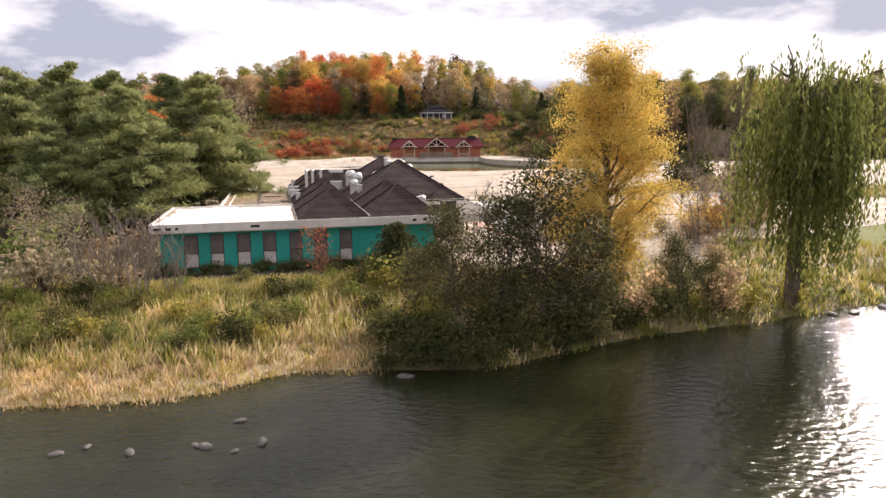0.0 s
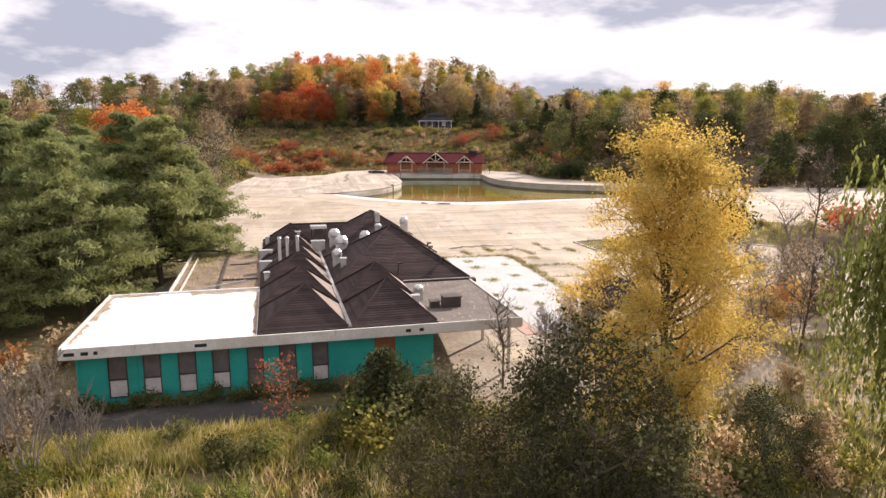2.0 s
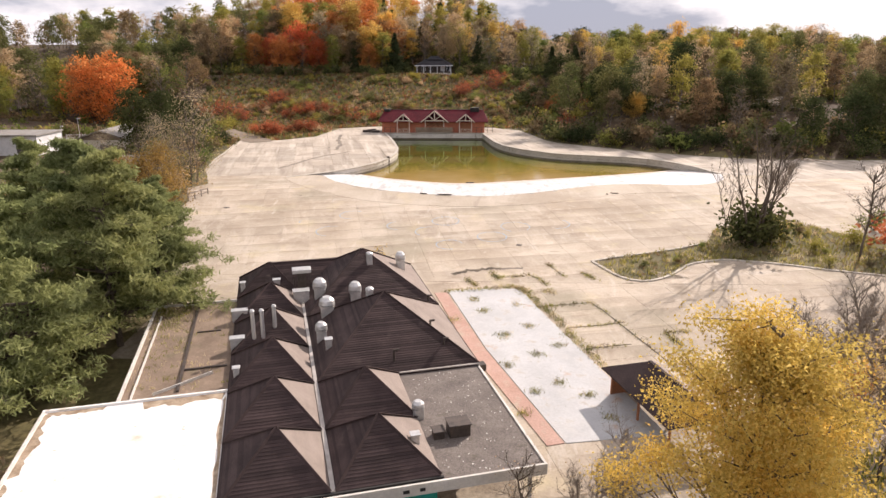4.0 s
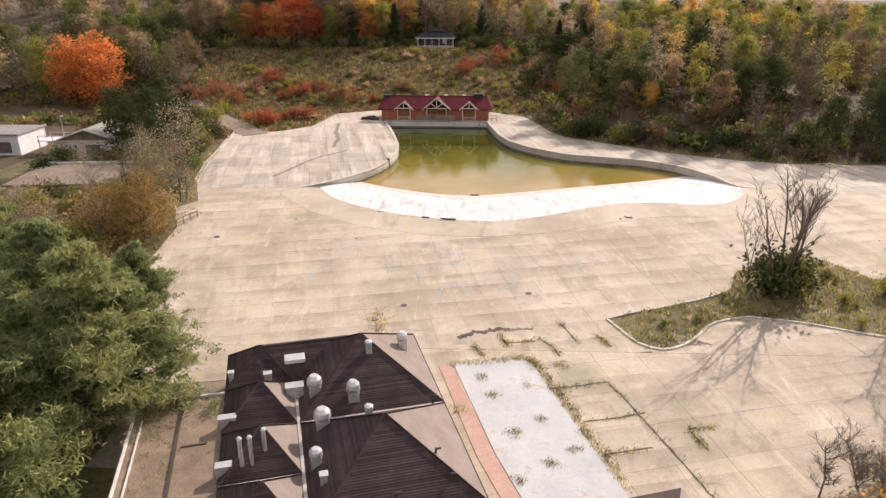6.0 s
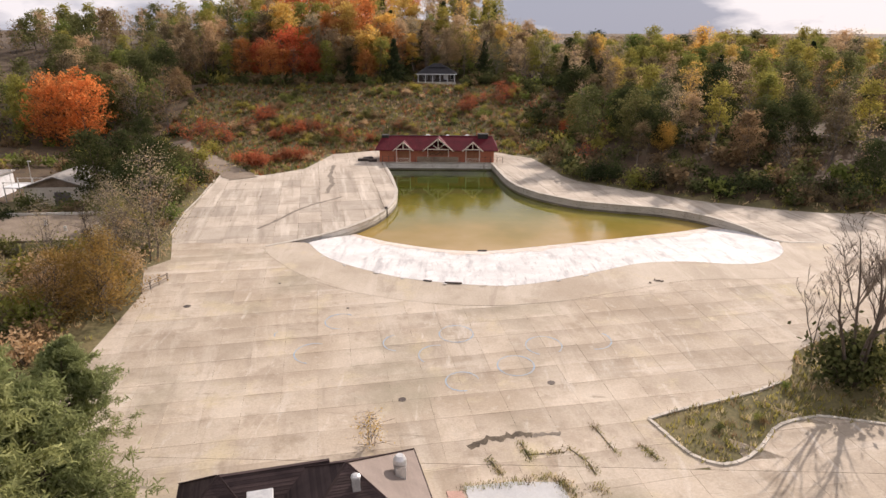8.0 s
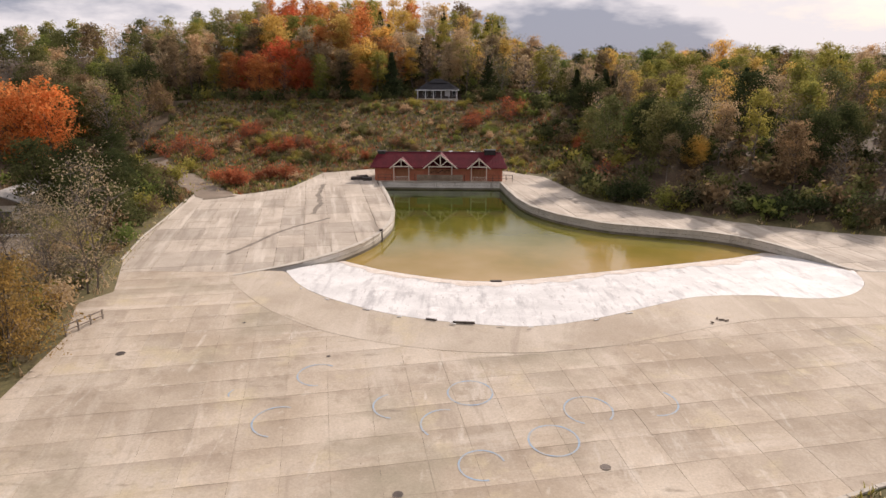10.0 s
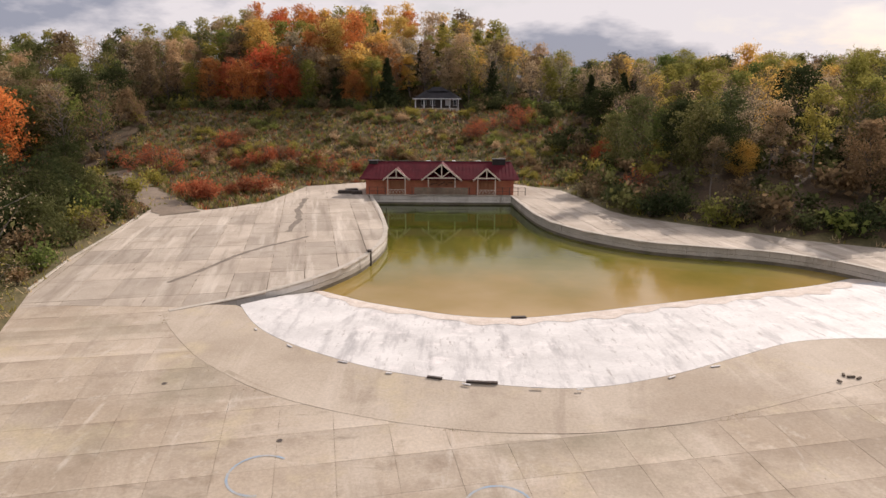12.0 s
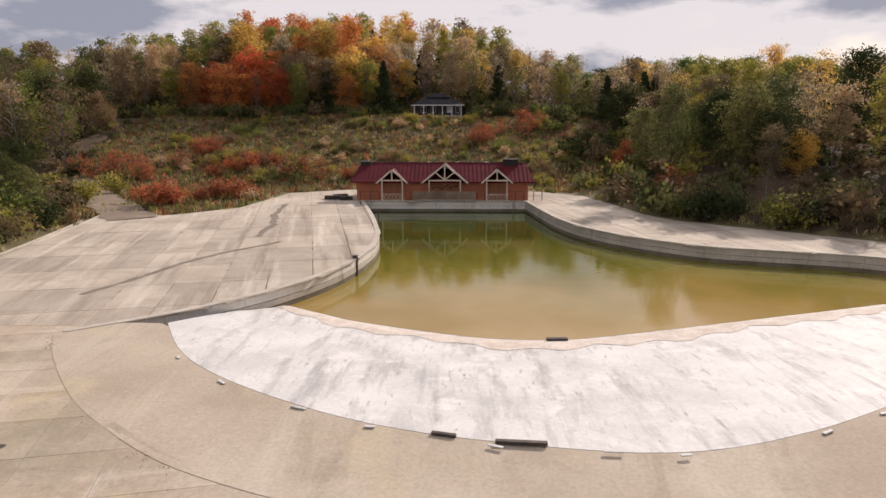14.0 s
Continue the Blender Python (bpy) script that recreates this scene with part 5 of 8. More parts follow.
# teal wall with real openings: pieces between the windows, over and under them
WT, WB = -0.88, -3.10
edges = [-9.3] + [e for w in wins for e in w] + [6.55]
for a, b in zip(edges[0::2], edges[1::2]):
    fpart("wall_panel", boxes((a, WV, GF - 0.4, b, WV + 0.2, -0.55)), "teal", "teal painted board wall panel")
for a, b in wins:
    fpart("wall_panel", boxes((a, WV, GF - 0.4, b, WV + 0.2, WB)), "teal")
    fpart("wall_panel", boxes((a, WV, WT, b, WV + 0.2, -0.55)), "teal")
fpart("wall_panel", boxes((7.80, WV, GF - 0.4, 10.1, WV + 0.2, -0.55)), "teal")
for x in (-6.35, -9.2, 2.5, 10.0, 4.2):
    fpart("batten", boxes((x, WV - 0.04, GF, x + 0.07, WV - 0.001, -0.56)), "teal")
fpart("boarded_door", boxes((6.56, WV + 0.02, GF - 0.3, 7.79, WV + 0.1, -0.6)), "plywood", "rust-brown boarded doorway")
for a, b in wins:
    sc = np.random.default_rng(int(a * 10 + 200))
    split = WB + 0.92 + sc.uniform(-0.06, 0.06)
    w = fpart("window", boxes((a, WV + 0.05, split + 0.03, b, WV + 0.09, WT)), "dark_panel", "tall window with dark upper and white lower panel")
    dirty = abs(a + 0.57) < 0.05 or abs(a - 1.18) < 0.05
    fpart("lower_panel", boxes((a, WV + 0.04, WB, b, WV + 0.09, split - 0.03)), "stain" if dirty else "pale_panel", "", w)
    fpart("window_frame", boxes((a - 0.05, WV - 0.05, WB - 0.05, a, WV + 0.1, WT + 0.05), (b, WV - 0.05, WB - 0.05, b + 0.05, WV + 0.1, WT + 0.05), (a, WV - 0.05, WT, b, WV + 0.1, WT + 0.05), (a, WV - 0.05, WB - 0.05, b, WV + 0.1, WB), (a, WV - 0.04, split - 0.03, b, WV + 0.1, split + 0.03)), "dark_steel", "", w)
# other walls
fpart("side_wall", boxes((-9.3, WV + 0.2, GF - 0.4, -9.1, 11.0, -0.45)), "cream", "cream block side wall")
for b in ((9.9, WV + 0.2, GF - 0.4, 10.1, 11.0, -0.45), (10.1, 10.8, GF - 0.4, 15.3, 11.0, -0.45), (15.1, 11.0, -3.6, 15.3, 31.6, -0.3), (-5.9, 11.0, GF - 0.4, -5.7, 26.5, -0.4), (-5.7, 26.3, GF - 0.4, 0.2, 26.5, -0.4), (0.0, 26.5, -3.6, 0.2, 31.6, -0.3), (0.2, 31.4, -3.6, 15.1, 31.6, -0.3)):
    fpart("side_wall", boxes(b), "cream")
# fascia all round the front roofs
fpart("fascia", boxes((-9.75, -0.25, -0.48, 15.3, -0.13, 0.10)), "fascia", "chalky white fascia with dark damage")
fpart("fascia", boxes((-9.75, -0.13, -0.48, -9.63, 11.2, 0.10)), "fascia")
fpart("fascia", boxes((15.18, -0.13, -0.48, 15.3, 10.9, 0.10)), "fascia")
fpart("soffit", boxes((-9.63, -0.13, -0.55, 15.18, WV + 0.3, -0.49)), "fascia")
for x, w in ((-9.5, 0.5), (-8.7, 0.35), (-8.1, 0.2), (8.2, 0.3), (9.0, 0.25), (-3.2, 0.6)):
    fpart("damage", boxes((x, -0.262, -0.30, x + w, -0.252, -0.12)), "black")
# white coated flat roof and its kerb
wr = fpart("white_roof", boxes((-9.63, -0.13, -0.2, 0.0, 11.2, 0.05)), "white_roof", "white coated flat roof with brown stains")
fpart("roof_kerb", boxes((-9.75, 11.2, -0.3, 0.0, 11.35, 0.16)), "white_roof", "", wr)
# brown annex roof: kerbs, battens and debris
an = fpart("annex_roof", boxes((-5.9, 11.36, -0.45, 0.0, 26.6, -0.02)), "gravel_roof", "brown gravel annex roof with timber battens")
for b in ((-6.05, 11.36, -0.5, -5.9, 26.75, 0.16), (-5.9, 26.6, -0.5, 0.0, 26.75, 0.14)):
    fpart("roof_kerb", boxes(b), "fascia", "", an)
for b in ((-5.4, 11.4, -0.02, -5.3, 24.5, 0.10), (-2.95, 12.0, -0.02, -2.78, 25.4, 0.10), (-2.78, 14.8, -0.02, -0.2, 14.95, 0.08), (-2.5, 20.8, -0.02, -0.9, 20.92, 0.06)):
    fpart("batten", boxes(b), "dark_steel" if b[0] > -3.1 else "fascia", "", an)
bm = bmesh.new()
beam(bm, (-4.2, 11.9, 0.06), (-1.0, 14.0, 0.08), 0.18, 0.05)
fpart("loose_board", bm, "fascia", "", an)
# brown dirt along the white roof's edges
def ragged(name, pts, w0, w1, z, mat, parent, seed, label=""):
    rng = np.random.default_rng(seed)
    ln = resample(np.array(pts, float), 26)
    n = wall_normals(ln)
    w = np.convolve(rng.uniform(w0, w1, 28), [0.3, 0.4, 0.3], "valid")
    w[0] = w[-1] = 0.05
    V = [(*p, z) for p in ln] + [(*p, z) for p in ln + n * w[:, None]]
    return fpart(name, mesh_of(name, V, [(i, i + 1, 27 + i, 26 + i) for i in range(25)], M[mat]), None, label, parent)


ragged("dirt_patch", [(-0.1, 11.15), (-4.6, 11.15)], 0.2, 1.3, 0.056, "roof_dirt", wr, 3, "brown leaf dirt on the white roof")
ragged("dirt_patch", [(-6.5, 11.15), (-9.5, 11.15)], 0.1, 0.6, 0.056, "roof_dirt", wr, 4)
ragged("dirt_patch", [(-9.58, 11.0), (-9.58, 5.0)], 0.1, 0.7, 0.057, "roof_dirt", wr, 5)
ragged("dirt_patch", [(-9.58, 4.6), (-9.58, 0.6)], 0.05, 0.4, 0.057, "roof_dirt", wr, 6)
ragged("dirt_patch", [(-0.05, 0.3), (-0.05, 10.6)], 0.05, 0.35, 0.058, "roof_dirt", wr, 7)
fpart("roof_kerb", boxes((-9.75, -0.13, 0.05, -9.6, 11.2, 0.15)), "fascia", "", wr)
# grey canopy roof over the porch
cn = fpart("canopy_roof", boxes((10.15, -0.13, -0.3, 15.18, 10.75, 0.03)), "grey_roof", "grey ballast canopy roof")
for x, y in ((14.6, 0.3), (14.6, 5.5)):
    fpart("canopy_post", boxes((x, y, -3.9, x + 0.16, y + 0.16, -0.3)), "fascia")


chip_rng = np.random.default_rng(31)
CU, CV, CS = chip_rng.uniform(10.4, 15.0, 90), chip_rng.uniform(0.1, 10.5, 90), chip_rng.uniform(0.02, 0.075, 90)
V, F = [], []
for u_, v_, s_ in zip(CU, CV, CS):                # broken bits of roofing
    k, a_ = len(V), chip_rng.uniform(0, 6.28)
    V += [(u_ + s_ * r_ * math.cos(a_ + q_), v_ + s_ * r_ * math.sin(a_ + q_), z_) for z_ in (0.035, 0.055) for q_, r_ in ((0, 1), (1.7, 0.6), (3.1, 1), (4.6, 0.7))]
    F += [(k + 4, k + 5, k + 6, k + 7)] + [(k + i, k + (i + 1) % 4, k + 4 + (i + 1) % 4, k + 4 + i) for i in range(4)]
tagged(fpart("roof_debris", mesh_of("roof_debris", V, F, M["fascia"]), None, "pale broken roofing bits", cn), "pale broken roofing bits", kind="stuff")


def hip(u0, u1, v0, v1, ze, au, av, za, name):
    """A pyramid roof: a core, with courses of shingles stepping up its four faces."""
    base = [(u0, v0), (u1, v0), (u1, v1), (u0, v1)]
    ob = fpart(name, mesh_of(name, [(x, y, ze - 0.02) for x, y in base] + [(au, av, za - 0.02)], [(0, 1, 4), (1, 2, 4), (2, 3, 4), (3, 0, 4)], M["shingle"]), None, "brown shingle pyramid roof")
    n = max(6, int(math.hypot(za - ze, (v1 - v0) / 2) / 0.165))
    for i in range(n):
        t0, t1 = i / n, (i + 1) / n
        lo = [(x + (au - x) * t0, y + (av - y) * t0, ze + (za - ze) * t0 + 0.022) for x, y in base]
        hi = [(x + (au - x) * t1, y + (av - y) * t1, ze + (za - ze) * t1) for x, y in base]
        under = [(x + (au - x) * t0, y + (av - y) * t0, ze + (za - ze) * t0 - 0.01) for x, y in base]
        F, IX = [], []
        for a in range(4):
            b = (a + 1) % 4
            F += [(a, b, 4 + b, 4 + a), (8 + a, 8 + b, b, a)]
            # face 1, towards the sun, takes the copy with sunlight in its colour
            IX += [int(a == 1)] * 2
        fpart("shingle_course", mesh_of("shingle_course", lo + hi + under, F, M["shingle"], M["shingle_sunlit"], index=IX), None, "", ob)
    for x, y in base:
        bm = bmesh.new()
        beam(bm, (x, y, ze + 0.03), (au, av, za + 0.03), 0.2, 0.03)
        fpart("hip_cap", bm, M["shingle"], "", ob)
    return ob


# eave skirt, then the rows of pyramids
EVZ = 0.14
fpart("roof_deck", boxes((0.0, 0.1, -0.45, 10.1, 10.8, EVZ - 0.03), (0.0, 10.8, -0.45, 15.4, 32.0, EVZ - 0.03)), "shingle")
fpart("eave_trim", boxes((0.0, -0.02, -0.02, 10.2, 0.1, EVZ)), "black")
RV = 5.33
for k in range(6):
    hip(0.05, 4.95, 0.12 + k * RV, 0.12 + (k + 1) * RV - 0.1, EVZ, 2.75, 0.12 + (k + 0.5) * RV, 2.15, "hip_roof")
hip(5.2, 10.1, 0.12, 5.35, EVZ, 7.6, 2.75, 2.2, "hip_roof")
hip(5.2, 10.1, 5.45, 10.75, EVZ, 7.7, 8.05, 2.15, "hip_roof")
hip(5.2, 15.3, 10.85, 21.3, EVZ, 10.2, 16.1, 3.55, "hip_roof")
hip(5.2, 15.3, 21.45, 31.95, EVZ, 10.2, 26.9, 3.5, "hip_roof")
# long ridge joining the rearmost hip to the big pyramid
rv0, rv1, rm, rtop = 26.79, 31.95, 29.4, 2.14
rr = fpart("ridge_roof", mesh_of("ridge_roof", [(2.75, rv0, EVZ), (9.4, rv0, EVZ), (9.4, rm, rtop), (2.75, rm, rtop), (2.75, rv1, EVZ), (9.4, rv1, EVZ)], [(0, 1, 2, 3), (3, 2, 5, 4)], M["shingle"]), None, "long brown shingle ridge roof")
for i in range(14):
    t0, t1 = i / 14, (i + 1) / 14
    V, F = [], []
    for v_e in (rv0, rv1):
        k = len(V)
        y0, y1, z0, z1 = v_e + (rm - v_e) * t0, v_e + (rm - v_e) * t1, EVZ + (rtop - EVZ) * t0, EVZ + (rtop - EVZ) * t1
        V += [(2.75, y0, z0 + 0.024), (9.4, y0, z0 + 0.024), (9.4, y1, z1 + 0.002), (2.75, y1, z1 + 0.002), (2.75, y0, z0 - 0.01), (9.4, y0, z0 - 0.01)]
        F += [(k, k + 1, k + 2, k + 3), (k + 4, k + 5, k + 1, k)]
    fpart("shingle_course", mesh_of("shingle_course", V, F, M["shingle"]), None, "", rr)
fpart("ridge_cap", boxes((2.75, rm - 0.12, rtop - 0.02, 9.4, rm + 0.12, rtop + 0.03)), "shingle", "", rr)
fpart("valley_gutter", boxes((4.97, 0.1, EVZ, 5.18, 31.9, EVZ + 0.08)), "valley", "pale metal valley gutter")
for k in range(1, 6):
    fpart("valley_flashing", boxes((0.05, 0.02 + k * RV - 0.02, EVZ, 4.95, 0.12 + k * RV + 0.02, EVZ + 0.05)), "valley")
fpart("valley_flashing", boxes((5.2, 10.74, EVZ, 15.3, 10.86, EVZ + 0.06)), "valley")
fpart("valley_flashing", boxes((5.2, 21.3, EVZ, 15.3, 21.45, EVZ + 0.06)), "valley")


def mushroom_vent(u, v, z, r, h):
    e = thing("roof_vent", "galvanised mushroom exhaust fan on a square curb", "vent", FB @ pose(u, v, z), "fans on the front building's roof")
    part("curb", boxes((-r * 0.8, -r * 0.8, -0.9, r * 0.8, r * 0.8, h * 0.5), bevel=0.02), M["galv"], e)
    bm = bmesh.new()
    tube(bm, (0, 0, h * 0.5), (0, 0, h * 0.62), r * 1.0, r * 1.05, 16)
    tube(bm, (0, 0, h * 0.66), (0, 0, h * 0.85), r * 1.05, r * 0.95, 16)
    tube(bm, (0, 0, h * 0.85), (0, 0, h), r * 0.95, r * 0.55, 16)
    part("hood", bm, M["galv"], e)
    return e


for u, v, z, r, h in ((13.6, 28.0, 1.2, 0.42, 1.5), (6.4, 23.8, 0.7, 0.52, 1.6), (9.0, 22.6, 0.5, 0.48, 1.7), (6.6, 19.6, 0.8, 0.55, 1.5), (5.9, 16.2, 0.6, 0.4, 1.2), (10.2, 5.6, 0.15, 0.34, 0.9)):
    mushroom_vent(u, v, z, r, h)


def box_vent(u, v, z, sx, sy, sz, mat="galv", label="pale sheet-metal roof vent box"):
    e = thing("roof_vent_box", label, "vent", FB @ pose(u, v, z), "vent boxes on the front building's roof")
    part("body", boxes((-sx / 2, -sy / 2, -0.5, sx / 2, sy / 2, sz), bevel=0.02), M[mat], e)
    part("cover", boxes((-sx / 2 - 0.06, -sy / 2 - 0.06, sz, sx / 2 + 0.06, sy / 2 + 0.06, sz + 0.06), bevel=0.015), M[mat], e)
    return e


for a in ((5.0, 24.8, 0.6, 1.2, 0.7, 0.5), (0.4, 22.3, 0.5, 1.1, 0.5, 0.35), (0.4, 17.2, 0.5, 0.9, 0.5, 0.35), (3.2, 25.6, 1.6, 0.5, 0.4, 0.3),
          (0.5, 27.6, 0.7, 0.35, 0.35, 0.5), (0.5, 12.4, 0.5, 0.35, 0.35, 0.45), (6.2, 14.2, 0.9, 0.4, 0.4, 0.5), (9.3, 2.2, 0.9, 0.4, 0.35, 0.3)):
    box_vent(*a)
hood = thing("roof_hood", "pale flat sheet-metal hood on steel legs", "vent", FB @ pose(5.2, 26.9, 1.5))
part("cover", boxes((-0.75, -0.5, 0.45, 0.75, 0.5, 0.75), bevel=0.03), M["galv"], hood)
part("duct", boxes((-0.35, -0.25, -1.2, 0.35, 0.25, 0.45)), M["dark_steel"], hood)
for x, y in ((-0.65, -0.42), (0.6, -0.42), (-0.65, 0.37), (0.6, 0.37)):
    part("leg", boxes((x, y, -1.2, x + 0.05, y + 0.05, 0.45)), M["dark_steel"], hood)
mushroom_vent(9.4, 17.4, 3.0, 0.28, 0.55)
mushroom_vent(10.6, 25.6, 3.1, 0.28, 0.5)
box_vent(11.9, 3.6, 0.03, 1.1, 0.9, 0.65, "dark_steel", "dark rusty rooftop cooling unit")
box_vent(10.8, 3.5, 0.03, 0.55, 0.6, 0.4, "dark_steel", "dark rusty rooftop cooling unit")
gutter = thing("gutter_head", "dark rusted gutter head at the roof corner", "gutter", FB @ pose(15.45, 10.9, 0.0))
part("box", boxes((-0.3, -0.3, -0.35, 0.3, 0.3, 0.12), bevel=0.04), M["dark_steel"], gutter)
part("downpipe", tube(bmesh.new(), (0.1, -0.05, -3.2), (0.1, -0.05, -0.3), 0.09), M["dark_steel"], gutter)
for u, v in ((1.5, 17.0), (2.1, 17.0), (2.9, 17.6)):
    e = thing("flue_pipe", "tall galvanised flue pipe on the shingle roof", "pipe", FB @ pose(u, v, 0.6), "flues on the front building's roof")
    part("pipe", tube(bmesh.new(), (0, 0, -0.3), (0, 0, 2.1), 0.13, 0.13, 12), M["galv"], e)
    part("cap", tube(bmesh.new(), (0, 0, 2.1), (0, 0, 2.22), 0.18, 0.1, 12), M["galv"], e)
for u, v, z in ((13.4, 12.3, 0.6), (14.4, 21.0, 0.3), (12.9, 14.0, 1.2), (10.0, 11.6, 0.5)):
    e = thing("vent_pipe", "short dark vent pipe on the roof", "pipe", FB @ pose(u, v, z), "vent pipes")
    part("pipe", tube(bmesh.new(), (0, 0, -0.6), (0, 0, 0.9), 0.07, 0.07, 10), M["dark_steel"], e)
    part("elbow", tube(bmesh.new(), (-0.05, 0, 0.86), (0.3, 0, 0.86), 0.075, 0.075, 10), M["dark_steel"], e)

# dark service road along the front
bm = bmesh.new()
road = [(-13.0, -3.2), (-4, -3.0), (4, -3.0), (10.5, -2.6), (12.0, 0.6), (-10, 0.85), (-13.0, 0.8)]
top = [bm.verts.new((FB @ Vector((x, y, GF + 0.03)))) for x, y in road]
low = [bm.verts.new((FB @ Vector((x, y, GF - 0.5)))) for x, y in road]
bm.faces.new(top)
for i in range(len(road)):
    bm.faces.new((top[i - 1], low[i - 1], low[i], top[i]))
tagged(part("road", bm, M["asphalt"]), "old dark asphalt drive before the teal building", "road", kind="structure")

# salmon paving strip and pale pad beside the building, lying on the deck
def lay(name, poly, mat, label, lift, category="paving"):
    bm = bmesh.new()
    top = [bm.verts.new((x, y, float(deck_z(y)) + lift)) for x, y in poly]
    low = [bm.verts.new((x, y, float(deck_z(y)) - 0.02)) for x, y in poly]
    bm.faces.new(top)
    for i in range(len(poly)):
        j = (i + 1) % len(poly)
        bm.faces.new((top[j], top[i], low[i], low[j]))
    bmesh.ops.recalc_face_normals(bm, faces=bm.faces)
    return tagged(part(name, bm, mat), label, category, kind="structure")


lay("pavement_strip", [(5.25, 60.1), (6.3, 60.4), (1.9, 72.3), (-1.3, 83.2), (-2.4, 83.1), (0.65, 72.15)], M["red_paving"], "salmon-red paved strip along the building", 0.05)
lay("patio_pad", [(6.4, 60.4), (12.6, 61.5), (9.1, 72.5), (7.3, 78.0), (5.4, 84.3), (2.0, 84.2), (-1.2, 83.6), (2.0, 72.3)], M["pale_pad"], "pale painted concrete pad with weeds", 0.045)

# kiosk beside the pad
kz = -2.75
kiosk = thing("kiosk", "small open shelter with a dark shingle hipped roof", "shelter", pose(12.5, 63.2, kz, 0, 0, 16.7))
for x in (-1.5, 1.38):
    for y in (-3.4, -0.06, 3.28):
        part("post", boxes((x, y, 0, x + 0.12, y + 0.12, 1.85)), M["plywood"], kiosk)
part("side_panel", boxes((-1.38, 3.3, 0, 1.38, 3.38, 1.2)), M["plywood"], kiosk)
V = [(-1.95, -3.9, 1.8), (1.95, -3.9, 1.8), (1.95, 3.9, 1.8), (-1.95, 3.9, 1.8), (0, -1.9, 3.15), (0, 1.4, 3.15)]
V += [(x, y, z - 0.12) for x, y, z in V[:4]]
# east slope in the paler shingle copy, coloured as sunlit
part("roof", mesh_of("roof", V, [(0, 1, 4), (1, 2, 5, 4), (2, 3, 5), (3, 0, 4, 5), (0, 6, 7, 1), (1, 7, 8, 2), (2, 8, 9, 3), (3, 9, 6, 0), (9, 8, 7, 6)], M["shingle"], M["shingle_sunlit"], index=[0, 1, 0, 0, 0, 1, 0, 0, 0]), None, kiosk)
bm = bmesh.new()
beam(bm, (0, -1.95, 3.17), (0, 1.45, 3.17), 0.22, 0.05)
part("ridge_cap", bm, M["shingle"], kiosk)

# ---- service buildings beyond the pines ----
sv = thing("service_building", "cream block pump building with a gabled grey roof", "building", pose(-68, 149.5, -0.1, 0, 0, 4))
part("wall", boxes((-5.2, 0, 0, 5.2, 0.2, 3.3), (-5.2, 0.2, 0, -5.0, 11, 3.3), (5.0, 0.2, 0, 5.2, 11, 3.3), (-5.0, 10.8, 0, 5.0, 11, 3.3)), M["cream"], sv)
part("gable_wall", mesh_of("gable_wall", [(-5.2, 0.02, 3.3), (5.2, 0.02, 3.3), (0, 0.02, 5.0), (-5.2, 0.22, 3.3), (5.2, 0.22, 3.3), (0, 0.22, 5.0)], [(0, 1, 2), (5, 4, 3), (0, 2, 5, 3), (1, 4, 5, 2), (0, 3, 4, 1)], M["gravel_roof"]), None, sv)
part("roof", mesh_of("roof", [(-5.8, -0.6, 3.25), (0, -0.6, 5.2), (5.8, -0.6, 3.25), (-5.8, 11.5, 3.25), (0, 11.5, 5.2), (5.8, 11.5, 3.25), (-5.8, -0.6, 3.1), (0, -0.6, 5.05), (5.8, -0.6, 3.1), (-5.8, 11.5, 3.1), (0, 11.5, 5.05), (5.8, 11.5, 3.1)],
     [(0, 1, 4, 3), (1, 2, 5, 4), (9, 10, 7, 6), (10, 11, 8, 7), (0, 6, 7, 1), (1, 7, 8, 2), (3, 4, 10, 9), (4, 5, 11, 10), (0, 3, 9, 6), (2, 8, 11, 5)], M["grey_metal"]), None, sv, "pale grey gabled roof")
dr_ = part("door", boxes((-0.4, -0.06, 0, 2.2, -0.004, 2.5)), M["dark_panel"], sv, "grey roller door")
part("door_frame", boxes((-0.5, -0.08, 0, -0.4, 0.0, 2.6), (2.2, -0.08, 0, 2.3, 0.0, 2.6), (-0.4, -0.08, 2.5, 2.2, 0.0, 2.6)), M["fascia"], dr_)
for x, hgt in ((-9.0, 5.5), (-5.5, 7.0)):
    lp = thing("yard_lamp", "slim grey lamp pole in the service yard", "lamp", pose(-68 + x, 152, -0.1), "lamp poles")
    part("pole", tube(bmesh.new(), (0, 0, 0), (0, 0, hgt), 0.07, 0.05), M["galv"], lp)
    part("lamp_head", boxes((-0.1, -0.15, hgt, 0.5, 0.15, hgt + 0.14), bevel=0.03), M["galv"], lp)
fr = thing("platform_frame", "white steel platform frame with railings", "platform", pose(-74, 153, 0))
part("platform_deck", boxes((-4, -2, 2.6, 4, 2, 2.75)), M["house_white"], fr)
for x in (-3.9, -1.3, 1.3, 3.8):
    for y in (-1.9, 1.8):
        part("leg", boxes((x, y, -0.2, x + 0.12, y + 0.12, 3.6)), M["galv"], fr)
for y in (-1.9, 1.85):
    part("rail_bar", boxes((-3.9, y, 3.5, 3.9, y + 0.06, 3.58)), M["galv"], fr)
wb = thing("white_shed", "white rendered flat-roofed building with stains", "building", pose(-86, 150, -0.2, 0, 0, 3))
part("wall", boxes((-7, 0, 0, 5, 9, 4.0)), M["house_white"], wb)
part("roof", boxes((-7.3, -0.3, 4.0, 5.3, 9.3, 4.25)), M["grey_metal"], wb)
part("window", boxes((1.0, -0.05, 0.8, 3.5, -0.004, 2.8)), M["dark_panel"], wb)
